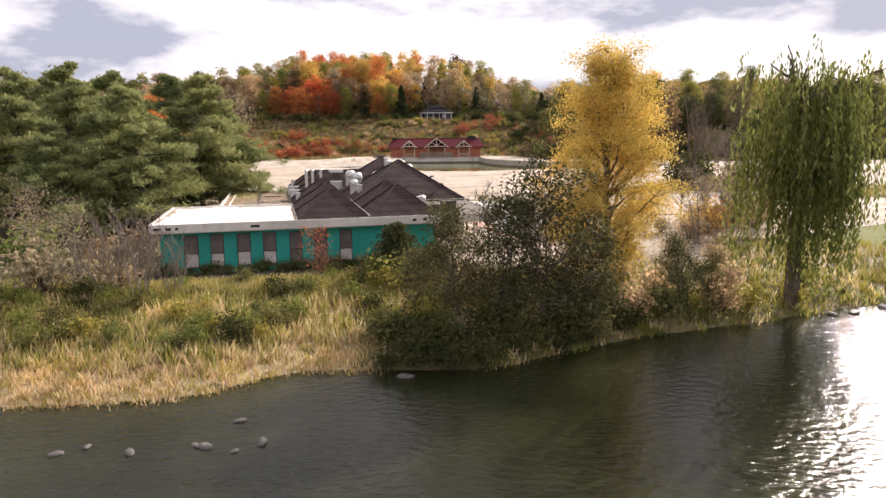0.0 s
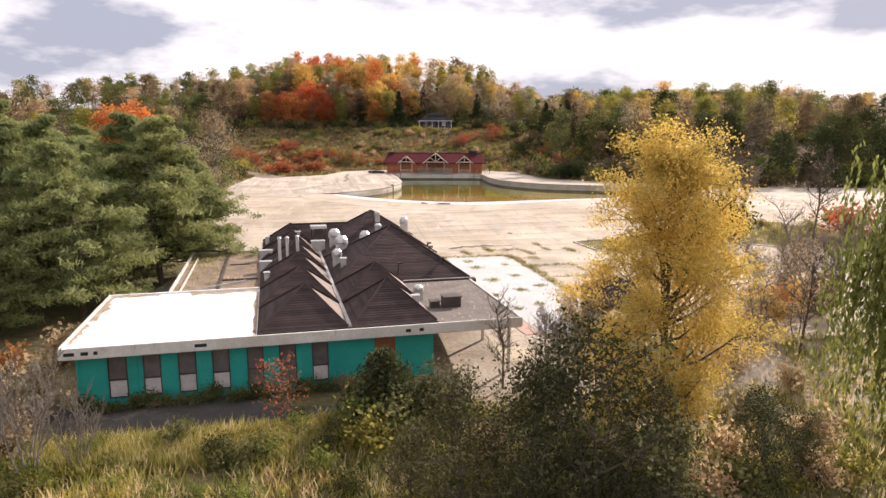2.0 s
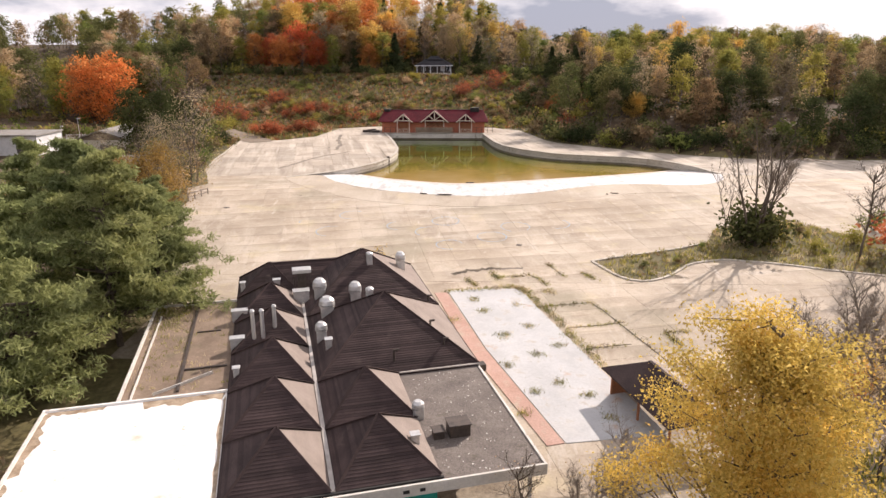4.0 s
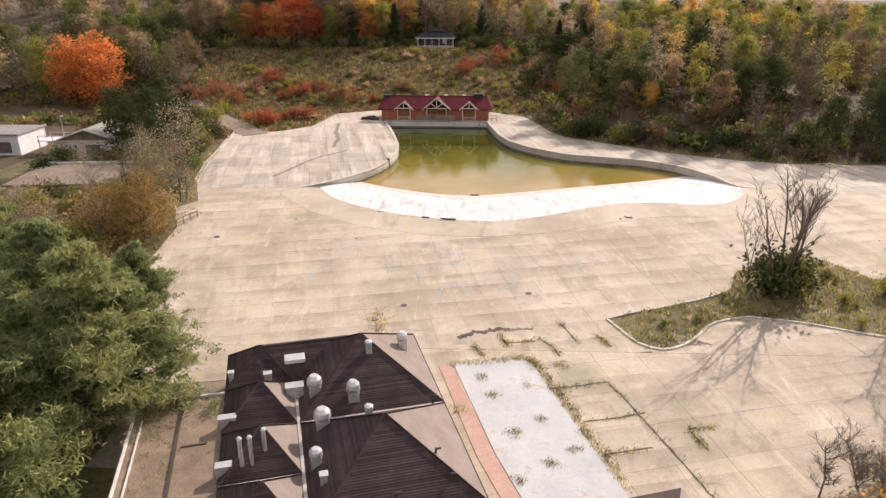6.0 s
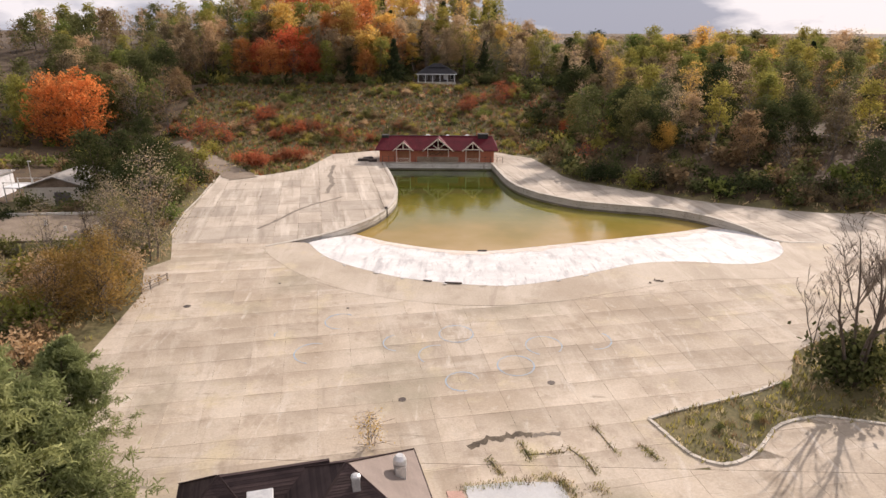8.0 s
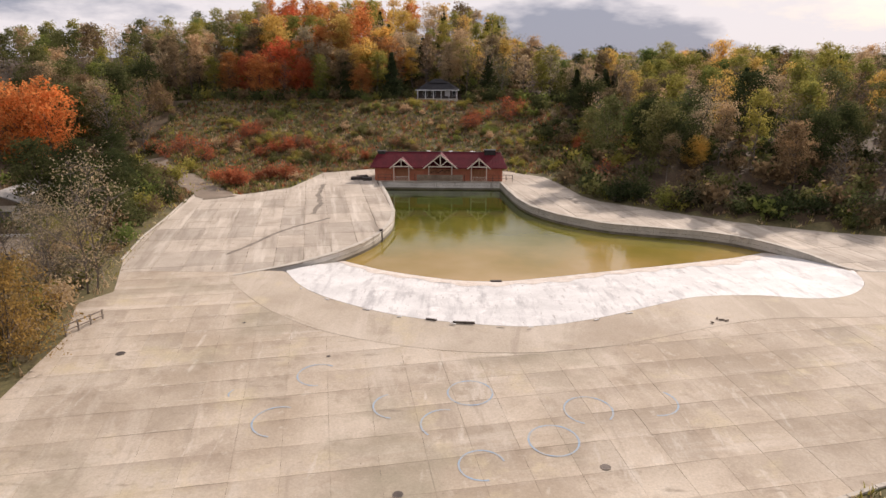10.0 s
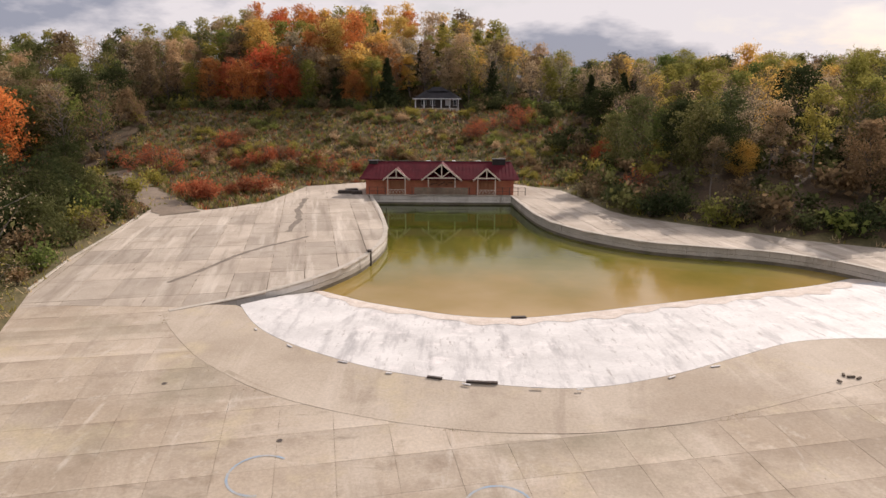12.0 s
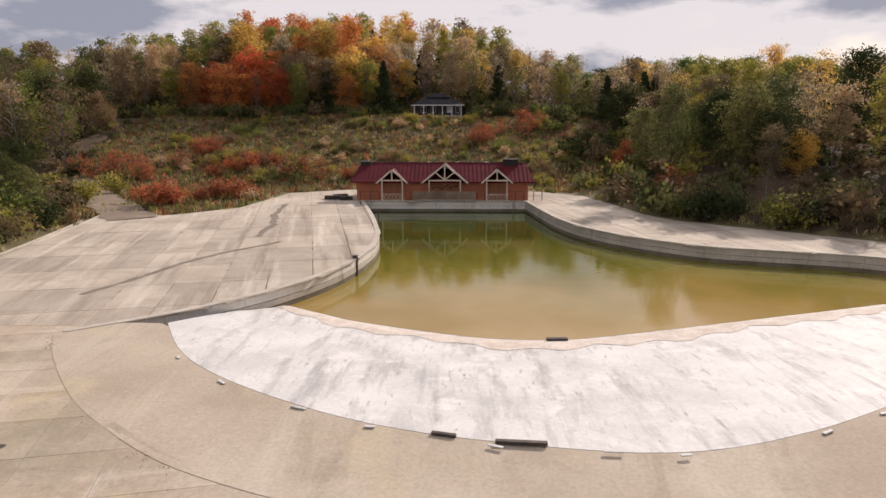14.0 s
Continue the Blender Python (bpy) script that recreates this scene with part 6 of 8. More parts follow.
lb = thing("low_block", "low flat-roofed service block with a sandy gravel roof", "building", pose(-58, 126, -0.4, 0, 0, 6))
part("wall", boxes((-9, 0, 0, 5.5, 12, 1.9)), M["cream"], lb)
part("roof", boxes((-9.4, -0.4, 1.9, 5.9, 12.4, 2.15)), M["path"], lb, "sandy gravel flat roof")
part("parapet", boxes((-9.4, 12.4, 1.9, 5.9, 12.6, 2.5)), M["fascia"], lb)
for x, y in ((-6, 3), (-1, 7), (3, 4)):
    part("roof_vent", tube(bmesh.new(), (x, y, 2.1), (x, y, 2.8), 0.25, 0.2, 10), M["galv"], lb)


# ---- planting ----
prng = np.random.default_rng(11)
LOW = {                                           # far and middle trees
    "round_a": crown_tree(1, 15, 9.0, 4300, 0.40, 0.24, 44, 1.45, 0.45),
    "round_b": crown_tree(2, 17, 8.4, 4300, 0.40, 0.28, 44, 1.40, 0.5),
    "tall": crown_tree(3, 19, 6.6, 3700, 0.38, 0.30, 38, 1.25, 0.5),
    "slim": crown_tree(8, 18, 5.4, 2700, 0.36, 0.34, 30, 1.15, 0.55),
    "broad": crown_tree(4, 13, 10.0, 4300, 0.40, 0.18, 46, 1.45, 0.4),
    "thin": crown_tree(5, 17, 6.6, 1500, 0.30, 0.30, 34, 1.2, 0.55, thick=0.02),
    "spruce": conifer(6, 15, 4.0, 3400, 0.48),
    "twiggy": crown_tree(7, 16, 6.4, 520, 0.26, 0.28, 36, 1.2, 0.6, thick=0.02),
}
BARK_OF = {"thin": M["grey_bark"], "twiggy": M["grey_bark"], "slim": M["grey_bark"]}
CACHE = {}


def low_tree(shape, colour):
    key = (shape, colour)
    if key not in CACHE:
        CACHE[key] = tree_meshes("%s_%s" % key, LOW[shape], BARK_OF.get(shape, M["bark"]), L[colour])
    return CACHE[key]


WORDS = {"deep": "dark green dense tree", "tan": "pale tan half-bare tree", "umber": "dull brown half-bare tree", "yellow": "bright yellow autumn tree", "gold": "golden autumn tree", "orange": "orange autumn maple", "red": "red autumn maple", "olive": "olive green broad-leaved tree", "green": "green broad-leaved tree",
         "brown": "brown half-bare autumn tree", "dark": "dark green spruce", "willow": "yellow-green tree", "alder": "dark green broad-leaved tree"}
SHAPE_OF = {"tan": ["thin", "slim", "thin", "twiggy"], "deep": ["broad", "round_a", "round_b"], "umber": ["thin", "slim", "round_b", "twiggy"], "dark": ["spruce"], "brown": ["thin", "twiggy", "slim", "thin"], "olive": ["tall", "slim", "round_b", "slim"], "gold": ["slim", "tall", "round_b"]}


def wood_tree(x, y, colour, shape=None, s=1.0, where="on the wooded hill", z=None, tall=1.0):
    shape = shape or prng.choice(SHAPE_OF.get(colour, ["round_a", "round_b", "tall", "broad"]))
    return plant("spruce_tree" if colour == "dark" else "autumn_tree" if colour in ("yellow", "gold", "orange", "red", "brown", "umber") else "broadleaf_tree", low_tree(shape, colour), x, y, s, prng.uniform(0, 6.28), WORDS[colour] + " " + where, "tree", z=z, tall=tall)


# marked trees
for x, y, c, sh, s in ((-59, 268, "red", "round_a", 1.09), (-53, 273, "brown", "slim", 1.05), (-47, 268, "umber", "thin", 0.95), (-40, 275, "gold", "tall", 1.13), (-33, 268, "gold", "round_a", 1.09), (-28, 272, "orange", "broad", 1.18), (-38, 262, "dark", None, 0.75), (-35, 280, "orange", "tall", 1.13), (-62, 280, "gold", "round_b", 1.12), (-70, 276, "umber", "slim", 1.1), (-45, 282, "orange", "round_b", 1.13),
                       (-98, 203, "orange", "broad", 1.25), (-91.5, 202, "orange", "round_a", 1.2), (-86, 214, "deep", "round_a", 0.8), (-106, 202, "olive", "tall", 0.9), (-104, 212, "umber", "round_b", 0.9),
                       (37.6, 180.5, "gold", "broad", 0.42), (39.4, 181.6, "gold", "round_a", 0.34), (24, 215, "red", "broad", 0.42), (33.0, 238, "dark", None, 0.88), (35.8, 240, "dark", None, 0.80), (31.2, 241, "dark", None, 0.72), (37, 268, "dark", None, 0.85), (94, 282, "dark", None, 1.05), (103, 260, "dark", None, 0.95), (56, 206, "gold", "thin", 0.62), (81, 278, "gold", "round_a", 0.95), (-59.5, 148.5, "deep", "round_b", 0.72), (-57.0, 152.5, "deep", "tall", 0.62), (-62.0, 153.0, "deep", "round_a", 0.7), (27, 246, "dark", None, 0.70), (4.2, 267, "dark", None, 0.85), (66, 232, "dark", None, 0.85), (31, 236, "alder", "round_a", 0.7),
                       (36, 215, "green", "broad", 0.62), (40, 212, "green", "round_a", 0.55), (33, 190, "alder", "broad", 0.45), (48, 196, "gold", "thin", 0.8), (64, 268, "gold", "round_a", 1.0), (96, 276, "orange", "broad", 1.0)):
    wood_tree(x, y, c, sh, s)

MIX_EAST = ["olive", "umber", "brown", "deep", "alder", "umber", "alder", "olive", "umber", "deep", "brown", "umber", "deep", "alder"]
MIX_TOP = ["brown", "olive", "umber", "gold", "brown", "umber", "olive", "umber", "brown", "alder", "deep", "green"]
MIX_FOOT = ["deep", "umber", "deep", "umber", "alder", "deep", "umber", "alder", "umber", "deep", "dark", "brown"]
MIX_WEST = ["olive", "brown", "umber", "green", "umber", "umber", "alder", "deep", "alder", "brown"]
MIX_EDGE = ["olive", "umber", "brown", "olive", "green", "umber", "alder", "brown"]
MIX_MAPLE = ["orange", "umber", "red", "olive", "umber", "orange", "gold", "brown", "olive", "brown"]
MIX_GOLD = ["gold", "umber", "orange", "olive", "gold", "dark", "brown"]
MIX_SLIM = ["olive", "brown", "tan", "umber", "gold", "olive", "brown", "dark"]


def hill_colour(x):
    """Maples crown the hill, gold next to them, slim brown and olive trees behind the house."""
    x = x + prng.normal() * 5
    return prng.choice(MIX_EDGE if x < -80 else MIX_MAPLE if x < -38 else MIX_GOLD if x < -20 else MIX_SLIM if x < 18 else MIX_TOP)


spots = []


def free(x, y, gap):
    return all((x - a) ** 2 + (y - b) ** 2 > gap * gap for a, b in spots)


def scatter(n, x0, x1, y0, y1, ok, gap, tries=14000):
    out = []
    for _ in range(tries):
        if len(out) >= n:
            break
        x, y = prng.uniform(x0, x1), prng.uniform(y0, y1)
        if ok(x, y) and free(x, y, gap):
            spots.append((x, y))
            out.append((x, y))
    return out


ex_, ey_ = [p[0] for p in RIGHT_EDGE[1:]], [p[1] for p in RIGHT_EDGE[1:]]
for x, y in scatter(165, -112, 32, 260, 300, lambda x, y: not (-23 < x < 1 and y < 270), 3.4):
    c = hill_colour(x)
    wood_tree(x, y, c, prng.choice(["slim", "thin", "tall", "twiggy"]) if (-19 < x < 18 or x < -80) and c != "dark" else None, prng.uniform(0.66, 0.95))
for x, y in scatter(80, 32, 128, 264, 298, lambda x, y: True, 4.2):
    wood_tree(x, y, prng.choice(MIX_TOP), s=prng.uniform(0.75, 1.0))
for x, y in scatter(175, 16, 118, 150, 266, lambda x, y: y > np.interp(x, ex_, ey_) + 4 and (x > 24 or y > 200) and not (x < np.interp(y, [175, 195, 209, 240, 262], [22, 22, 27, 27, 22])), 3.6):
    d = y - np.interp(x, ex_, ey_)
    if d < 22 and prng.random() < 0.5:
        continue
    wood_tree(x, y, prng.choice(MIX_FOOT if d < 20 else MIX_EAST if d < 42 else MIX_TOP), s=prng.uniform(0.5, 0.75) if d < 16 else prng.uniform(0.58, 0.82), where="on the wooded slope")
for x, y in scatter(85, -125, -52, 100, 266, lambda x, y: x < np.interp(y, [100, 150, 190, 215, 235, 262], [-60, -76, -78, -88, -92, -86]) and not (-96 < x < -50 and 112 < y < 168) and not (-112 < x < -76 and 165 < y < 208), 4.2):
    wood_tree(x, y, prng.choice(MIX_WEST), s=prng.uniform(0.7, 1.05), where="beyond the service yard")


def woods(name, places, colours, label):
    """Far woods as one object."""
    VS, FS, IX, k = [], [], [], 0
    cols = sorted(set(colours))
    for x, y in places:
        c = hill_colour(x)
        sh = prng.choice(SHAPE_OF.get(c, ["round_a", "round_b", "tall", "broad"]))
        (tv, tf), (v, f) = LOW[sh]
        s, a = prng.uniform(0.75, 1.05) * (0.76 if x > 15 else 0.92), prng.uniform(0, 6.28)
        m = np.array([[math.cos(a), -math.sin(a), 0], [math.sin(a), math.cos(a), 0], [0, 0, 1]]) * s
        c_ = v.reshape(-1, 3, 3)[::3]
        v = (c_.mean(1, keepdims=True) + (c_ - c_.mean(1, keepdims=True)) * 1.65).reshape(-1, 3)
        thin_f = np.arange(len(v)).reshape(-1, 3).tolist()
        n = len(v)
        VS.append(v @ m.T + np.array([x, y, ground_z(x, y)]))
        FS += [(a_ + k, b_ + k, d_ + k) for a_, b_, d_ in thin_f]
        IX.append(np.full(len(thin_f), cols.index(c)))
        k += n
        seg = tf[:20]
        tv = tv[:120]
        VS.append(tv @ m.T + np.array([x, y, ground_z(x, y)]))
        FS += [tuple(int(q) + k for q in fc) for fc in tf[:20]]
        IX.append(np.full(len(tf[:20]), len(cols)))
        k += len(tv)
    me = mesh_of(name, np.concatenate(VS), FS, *[L[c] for c in cols], M["bark"], index=np.concatenate(IX))
    return tagged(part(name, me, None), label, "woods", kind="stuff")


far = scatter(250, -190, 190, 296, 370, lambda x, y: True, 4.6) + scatter(70, 120, 250, 165, 300, lambda x, y: True, 6) + scatter(70, -230, -128, 110, 300, lambda x, y: True, 6)
woods("far_woods", far, MIX_EDGE + MIX_MAPLE + MIX_GOLD + MIX_SLIM + MIX_TOP, "mixed autumn woods covering the hill")

def understory(name, places, colours, label):
    """Low growth under the woods as one object."""
    cols = sorted(set(colours))
    base = [shrub(90 + i, 2.2, 3.0, 150, 0.40, 8)[1] for i in range(3)]
    VS, FS, IX, k = [], [], [], 0
    for x, y in places:
        v, f = base[int(prng.integers(3))]
        s, a = prng.uniform(0.7, 1.9), prng.uniform(0, 6.28)
        m = np.array([[math.cos(a), -math.sin(a), 0], [math.sin(a), math.cos(a), 0], [0, 0, 1]]) * s
        VS.append(v @ m.T + np.array([x, y, ground_z(x, y) - 0.1]))
        FS.append(f + k)
        IX.append(np.full(len(f), cols.index(prng.choice(colours))))
        k += len(v)
    return tagged(part(name, mesh_of(name, np.concatenate(VS), np.concatenate(FS), *[L[c] for c in cols], index=np.concatenate(IX)), None), label, "undergrowth", kind="stuff")


spots = []
under = scatter(520, -112, 16, 254, 302, lambda x, y: not (-20 < x < -2 and y < 268), 1.6) + scatter(560, 15, 125, 148, 262, lambda x, y: y > np.interp(x, ex_, ey_) + 1.5, 1.7) + scatter(260, -130, -54, 100, 262, lambda x, y: x < np.interp(y, [100, 150, 190, 215, 235, 262], [-58, -68, -58, -72, -78, -74]) and not (-96 < x < -50 and 112 < y < 166), 1.9)
understory("undergrowth", under, ["olive", "deep", "umber", "alder", "umber", "deep", "green"], "tangled brown and green undergrowth in the woods")

# near trees
wood_tree(-82, 208, "umber", "twiggy", 1.15, "beside the track")
wood_tree(-77, 214, "umber", "thin", 1.0, "beside the track")
yt = tree_meshes("yellow_tree", crown_tree(22, 15.2, 9.0, 100000, 0.10, 0.12, 70, 0.86, 0.30, 0.30, r=0.26, stems=2, thick=0.0, sides=5), M["bark"], L["yellow"])
plant("yellow_tree", yt, 10.9, 47.3, 1.0, 0.4, "golden yellow two-stemmed tree on the river bank", z=-4.1)
al = [tree_meshes("alder_%d" % i, crown_tree(30 + i, 8.2, 5.6, 6800, 0.13, 0.14, 34, 0.78, 0.42, 0.25, r=0.11, stems=2 + i, thick=0.0, sides=4), M["bark"], L["bank_alder"]) for i in range(2)]
for i, (x, y, s) in enumerate(((5.6, 37.9, 1.12), (3.4, 38.2, 0.90), (8.3, 39.0, 0.80), (1.2, 38.6, 0.84), (14.2, 43.2, 0.58), (-1.2, 39.8, 0.50), (16.6, 44.0, 0.42))):
    plant("alder_tree", al[i % 2], x, y, s, i * 1.3, "dark green alder on the river bank", group="alders on the bank")
wl_ = tree_meshes("willow", willow_tree(41, 16.4, 4.9, 900, 0.15), M["bark"], L["willow"])
plant("willow_tree", wl_, 22.4, 45.9, 1.0, 0.7, "weeping willow hanging over the river")
plant("willow_tree", wl_, 43.0, 62.0, 0.75, 2.6, "smaller weeping willow behind the river bank")
pines = [tree_meshes("pine_%d" % i, big_pine(50 + i, 17, 6.4, 30000, 0.16), M["bark"], L["pine"]) for i in range(2)]
for i, (x, y, s) in enumerate(((-28.2, 63.5, 0.80), (-33.5, 69.0, 0.88), (-26.0, 72.0, 0.90), (-36.5, 60.0, 0.88), (-31.5, 79.0, 0.90), (-41, 73, 0.95), (-46, 63, 0.98), (-39.0, 86, 0.80), (-48, 82, 0.9), (-28.8, 84.0, 0.62), (-23.4, 75.0, 0.70), (-31.5, 57.5, 0.62))):
    plant("pine_tree", pines[i % 2], x, y, s, i * 1.7, "tall open green pine beside the building", group="pines beside the building")
island_tree = tree_meshes("island_tree", fan_tree(66, 14.2, 10.0, 5, 0.25), M["bark"], M["bark"])
thin_fan = tree_meshes("thin_fan", fan_tree(67, 9.0, 4.0, 2, 0.10), M["bark"], M["bark"])
bank_fan = tree_meshes("bank_fan", fan_tree(68, 5.6, 4.6, 8, 0.06), M["pale_bark"], M["pale_bark"])
plant("bare_tree", thin_fan, 30.2, 101.0, 1.0, 1.1, "thin leafless tree beside the ivy clump", group="bare trees")
for x, y, s in ((-17.2, 40.4, 1.0), (-19.4, 41.0, 0.9), (-15.6, 41.4, 0.7)):
    plant("bare_bush", bank_fan, x, y, s, x, "tan leafless bush with fanned twigs on the bank", "shrub", "bare bushes on the bank")
plant("bare_tree", island_tree, 32.2, 97.8, 1.0, 0.5, "tall leafless dark tree in an ivy clump", group="bare trees")
bare = [tree_meshes("bare_%d" % i, leafy(60 + i, 11, 3.9, 90, 0.14, 0.5, up=1.0, stems=1 + i, forks=4, start=0.1, levels=3, thick=0.0, sides=3, r=0.15), M["pale_bark"] if i else M["bark"], L["brown"]) for i in range(3)]
for i, x, y, s in ((0, 41.4, 93.7, 1.0), (2, 40.0, 112.0, 0.7), (1, 6.0, 47.0, 0.62), (0, 3.2, 51.6, 0.55), (1, 5.6, 51.0, 0.5), (2, 7.8, 53.5, 0.5), (0, 23.0, 58.0, 0.7), (2, 28, 66, 0.8), (0, 22, 68, 0.55), (0, -47, 122, 0.7), (0, 36, 73, 0.7), (2, 25.0, 68.0, 0.55), (1, 27.5, 69.6, 0.55), (1, 30.0, 72.0, 0.5)):
    plant("bare_tree", bare[i], x, y, s, i + x, "leafless grey-brown tree with fine twigs", group="bare trees")

tw = [tree_meshes("tan_tree_%d" % i, crown_tree(160 + i, 11, 6.0, 2400, 0.13, 0.14, 46, 0.95, 0.5, 0.25, r=0.10, stems=2 + i, thick=0.0, sides=3), M["grey_bark"], L["tan"]) for i in range(2)]
for i, x, y, s in ((0, -40.6, 124.0, 1.28), (1, -43.6, 126.6, 0.8), (0, -44.0, 121.0, 0.9), (1, -46.5, 126.5, 0.9), (0, -50, 118, 0.8), (1, -43, 106, 0.7), (0, -50, 104, 0.8), (1, 20.5, 58.5, 0.55), (0, 24.0, 61.0, 0.6), (1, -21.5, 41.6, 0.55), (0, -24.5, 43.0, 0.6)):
    plant("autumn_tree", tw[i], x, y, s, i + x, "thin tan-leaved tree with pale twigs", group="thin tan trees")
juniper = tree_meshes("juniper", conifer(150, 3.7, 2.3, 9000, 0.12, 0.6, 0.02, 0.5), M["bark"], L["bank_alder"])
plant("juniper", juniper, -3.1, 47.4, 1.0, 0.3, "dark green spreading juniper beside the drive", "shrub")
plant("juniper", juniper, -0.6, 46.6, 0.7, 1.9, "dark green spreading juniper beside the drive", "shrub")
sapling = tree_meshes("sapling", crown_tree(151, 3.7, 2.0, 420, 0.10, 0.25, 22, 0.42, 0.5, 0.2, r=0.035, thick=0.0, sides=4), M["bark"], L["sumac"])
plant("maple_sapling", sapling, -7.9, 46.0, 1.0, 0.0, "thin maple sapling with sparse red leaves")
ochre = [tree_meshes("ochre_tree_%d" % i, crown_tree(152 + i, 9.0, 8.0, 6500, 0.20, 0.06, 46, 1.0, 0.42, 0.3, r=0.13, stems=2 + i, thick=0.02, sides=4), M["bark"], L["ochre"]) for i in range(2)]
for i, x, y, s in ((0, -39.4, 108.4, 0.92), (1, -43.0, 107.0, 0.8)):
    plant("autumn_tree", ochre[i], x, y, s, x, "low spreading tree with ochre-brown autumn leaves", group="ochre trees beside the deck")
SHAPES = [shrub(70 + i, 2.0, 2.6, 620, 0.185) for i in range(2)]
JOINED = {"shrubs on the slope": [], "shrubs at the wood's edge": [], "undergrowth": [], "clumps on the bank": []}
SH = {c: [tree_meshes("shrub_%s_%d" % (c, i), SHAPES[i], M["bark"], L[c]) for i in range(2)] for c in ("green", "umber", "deep", "olive", "brown", "sumac", "tan", "orange", "gold", "alder")}


def bush(x, y, c, s, label, group="", z=None):
    if group in JOINED:
        return JOINED[group].append((x, y, c, s))
    return plant("shrub", SH[c][int(prng.integers(2))], x, y, s, prng.uniform(0, 6.28), label, "shrub", group, z)


for x, y, c, s in ((32.4, 98.2, "deep", 2.5), (31.0, 98.0, "deep", 1.9), (33.9, 98.6, "deep", 1.9), (32.2, 97.2, "deep", 1.6), (34.6, 99.4, "olive", 1.3), (43, 98, "olive", 1.0), (38, 96, "olive", 0.7), (48, 103, "green", 1.2), (-2.0, 45.2, "alder", 1.2), (-4.0, 46.5, "green", 1.0), (-3.2, 44.0, "olive", 1.0),
                   (-21, 45, "tan", 1.5), (-24, 42, "tan", 1.7), (-19.5, 42.5, "tan", 1.2), (-26, 52, "orange", 1.0), (-24, 54, "brown", 1.2), (-29, 48, "green", 1.8), (-31, 44, "olive", 1.6), (-22, 47.5, "brown", 1.3),
                   (-42, 120.5, "brown", 1.2), (-45, 119, "brown", 1.8), (-42, 116.5, "olive", 1.3), (-41, 113, "brown", 1.5), (-44, 114, "umber", 1.7), (-48, 112, "brown", 2.2), (-52, 116, "olive", 1.8), (-53, 140, "alder", 2.6), (-50, 146, "umber", 1.5), (-49, 152, "alder", 1.4), (-51, 158, "olive", 1.8),
                   (-54, 150, "alder", 3.0), (-56, 157, "alder", 3.2), (-55, 165, "green", 2.4), (-57, 145, "sumac", 1.0), (46, 95.2, "sumac", 2.2), (24.4, 65.2, "orange", 1.3), (26.6, 67.2, "gold", 1.2), (28.4, 66.0, "tan", 1.5), (23.2, 66.6, "tan", 1.1), (27.6, 70.6, "tan", 1.2), (30.4, 70.2, "umber", 1.3), (20.5, 60.5, "tan", 1.2), (18.6, 62.5, "tan", 0.9), (23, 63, "gold", 1.5), (-44, 104, "olive", 2.0), (-41, 98, "brown", 1.8), (17.5, 55, "tan", 0.9), (20, 52.5, "tan", 1.0), (9.5, 50.5, "tan", 0.9), (12, 48.5, "tan", 0.8), (16, 49.5, "tan", 1.0), (9.0, 41.0, "alder", 1.0), (11.2, 41.6, "brown", 1.1), (13.2, 42.4, "alder", 1.1), (15.0, 43.4, "olive", 0.8), (17.2, 43.8, "tan", 0.9), (19.0, 44.2, "olive", 0.8), (22.6, 46.0, "olive", 0.7), (7.0, 38.6, "alder", 1.0), (4.0, 37.4, "alder", 0.9), (1.5, 37.0, "brown", 0.8), (-1.0, 38.5, "olive", 0.9), (2.0, 43.5, "brown", 1.0), (13.5, 45.0, "tan", 1.0), (18.5, 47.0, "tan", 1.1), (24.5, 49.0, "olive", 1.0), (-45.6, 183.6, "sumac", 1.9), (-44.3, 182.6, "sumac", 1.7), (-47.2, 184.4, "sumac", 1.5), (-38.5, 190.5, "sumac", 1.7), (-41.1, 190.0, "sumac", 1.6), (-36.5, 192.5, "sumac", 1.2), (-43.2, 189.2, "sumac", 1.1), (-50.5, 187, "sumac", 1.2), (-36.0, 189.8, "tan", 0.9), (-47, 215, "sumac", 1.5), (-44, 217, "sumac", 1.4), (-50, 213, "sumac", 1.3), (-40, 219, "sumac", 1.3), (-25, 212, "sumac", 1.2), (-9.5, 204.8, "orange", 1.25), (-60, 198, "olive", 1.6), (-58, 186, "olive", 1.7), (-56, 178, "umber", 1.2), (-34, 214, "olive", 1.9)):
    bush(x, y, c, s, {"deep": "dark ivy clump round the bare tree", "alder": "dense dark green leafy shrub", "olive": "olive green leafy shrub", "green": "fresh green leafy shrub", "sumac": "leafy red sumac shrub", "tan": "tan leafless twiggy bush", "orange": "bright orange autumn shrub", "umber": "dull brown leafy shrub", "gold": "yellow leafy autumn shrub", "brown": "dry brown leafy shrub"}[c])
SLOPE = {"umber": "dull brown shrub on the slope", "deep": "deep green shrub on the slope", "alder": "dark green shrub on the slope", "green": "green shrub on the slope", "sumac": "red sumac shrub on the slope", "olive": "olive shrub on the slope", "tan": "tan dry shrub on the slope", "brown": "dry brown shrub on the slope", "orange": "orange shrub on the slope"}
SUMACS = [tree_meshes("sumac_%d" % i, crown_tree(180 + i, 3.3, 3.6, 340, 0.22, 0.16, 18, 0.55, 0.5, 0.25, r=0.05, stems=3, thick=0.0, sides=3), M["bark"], L["sumac"]) for i in range(3)]
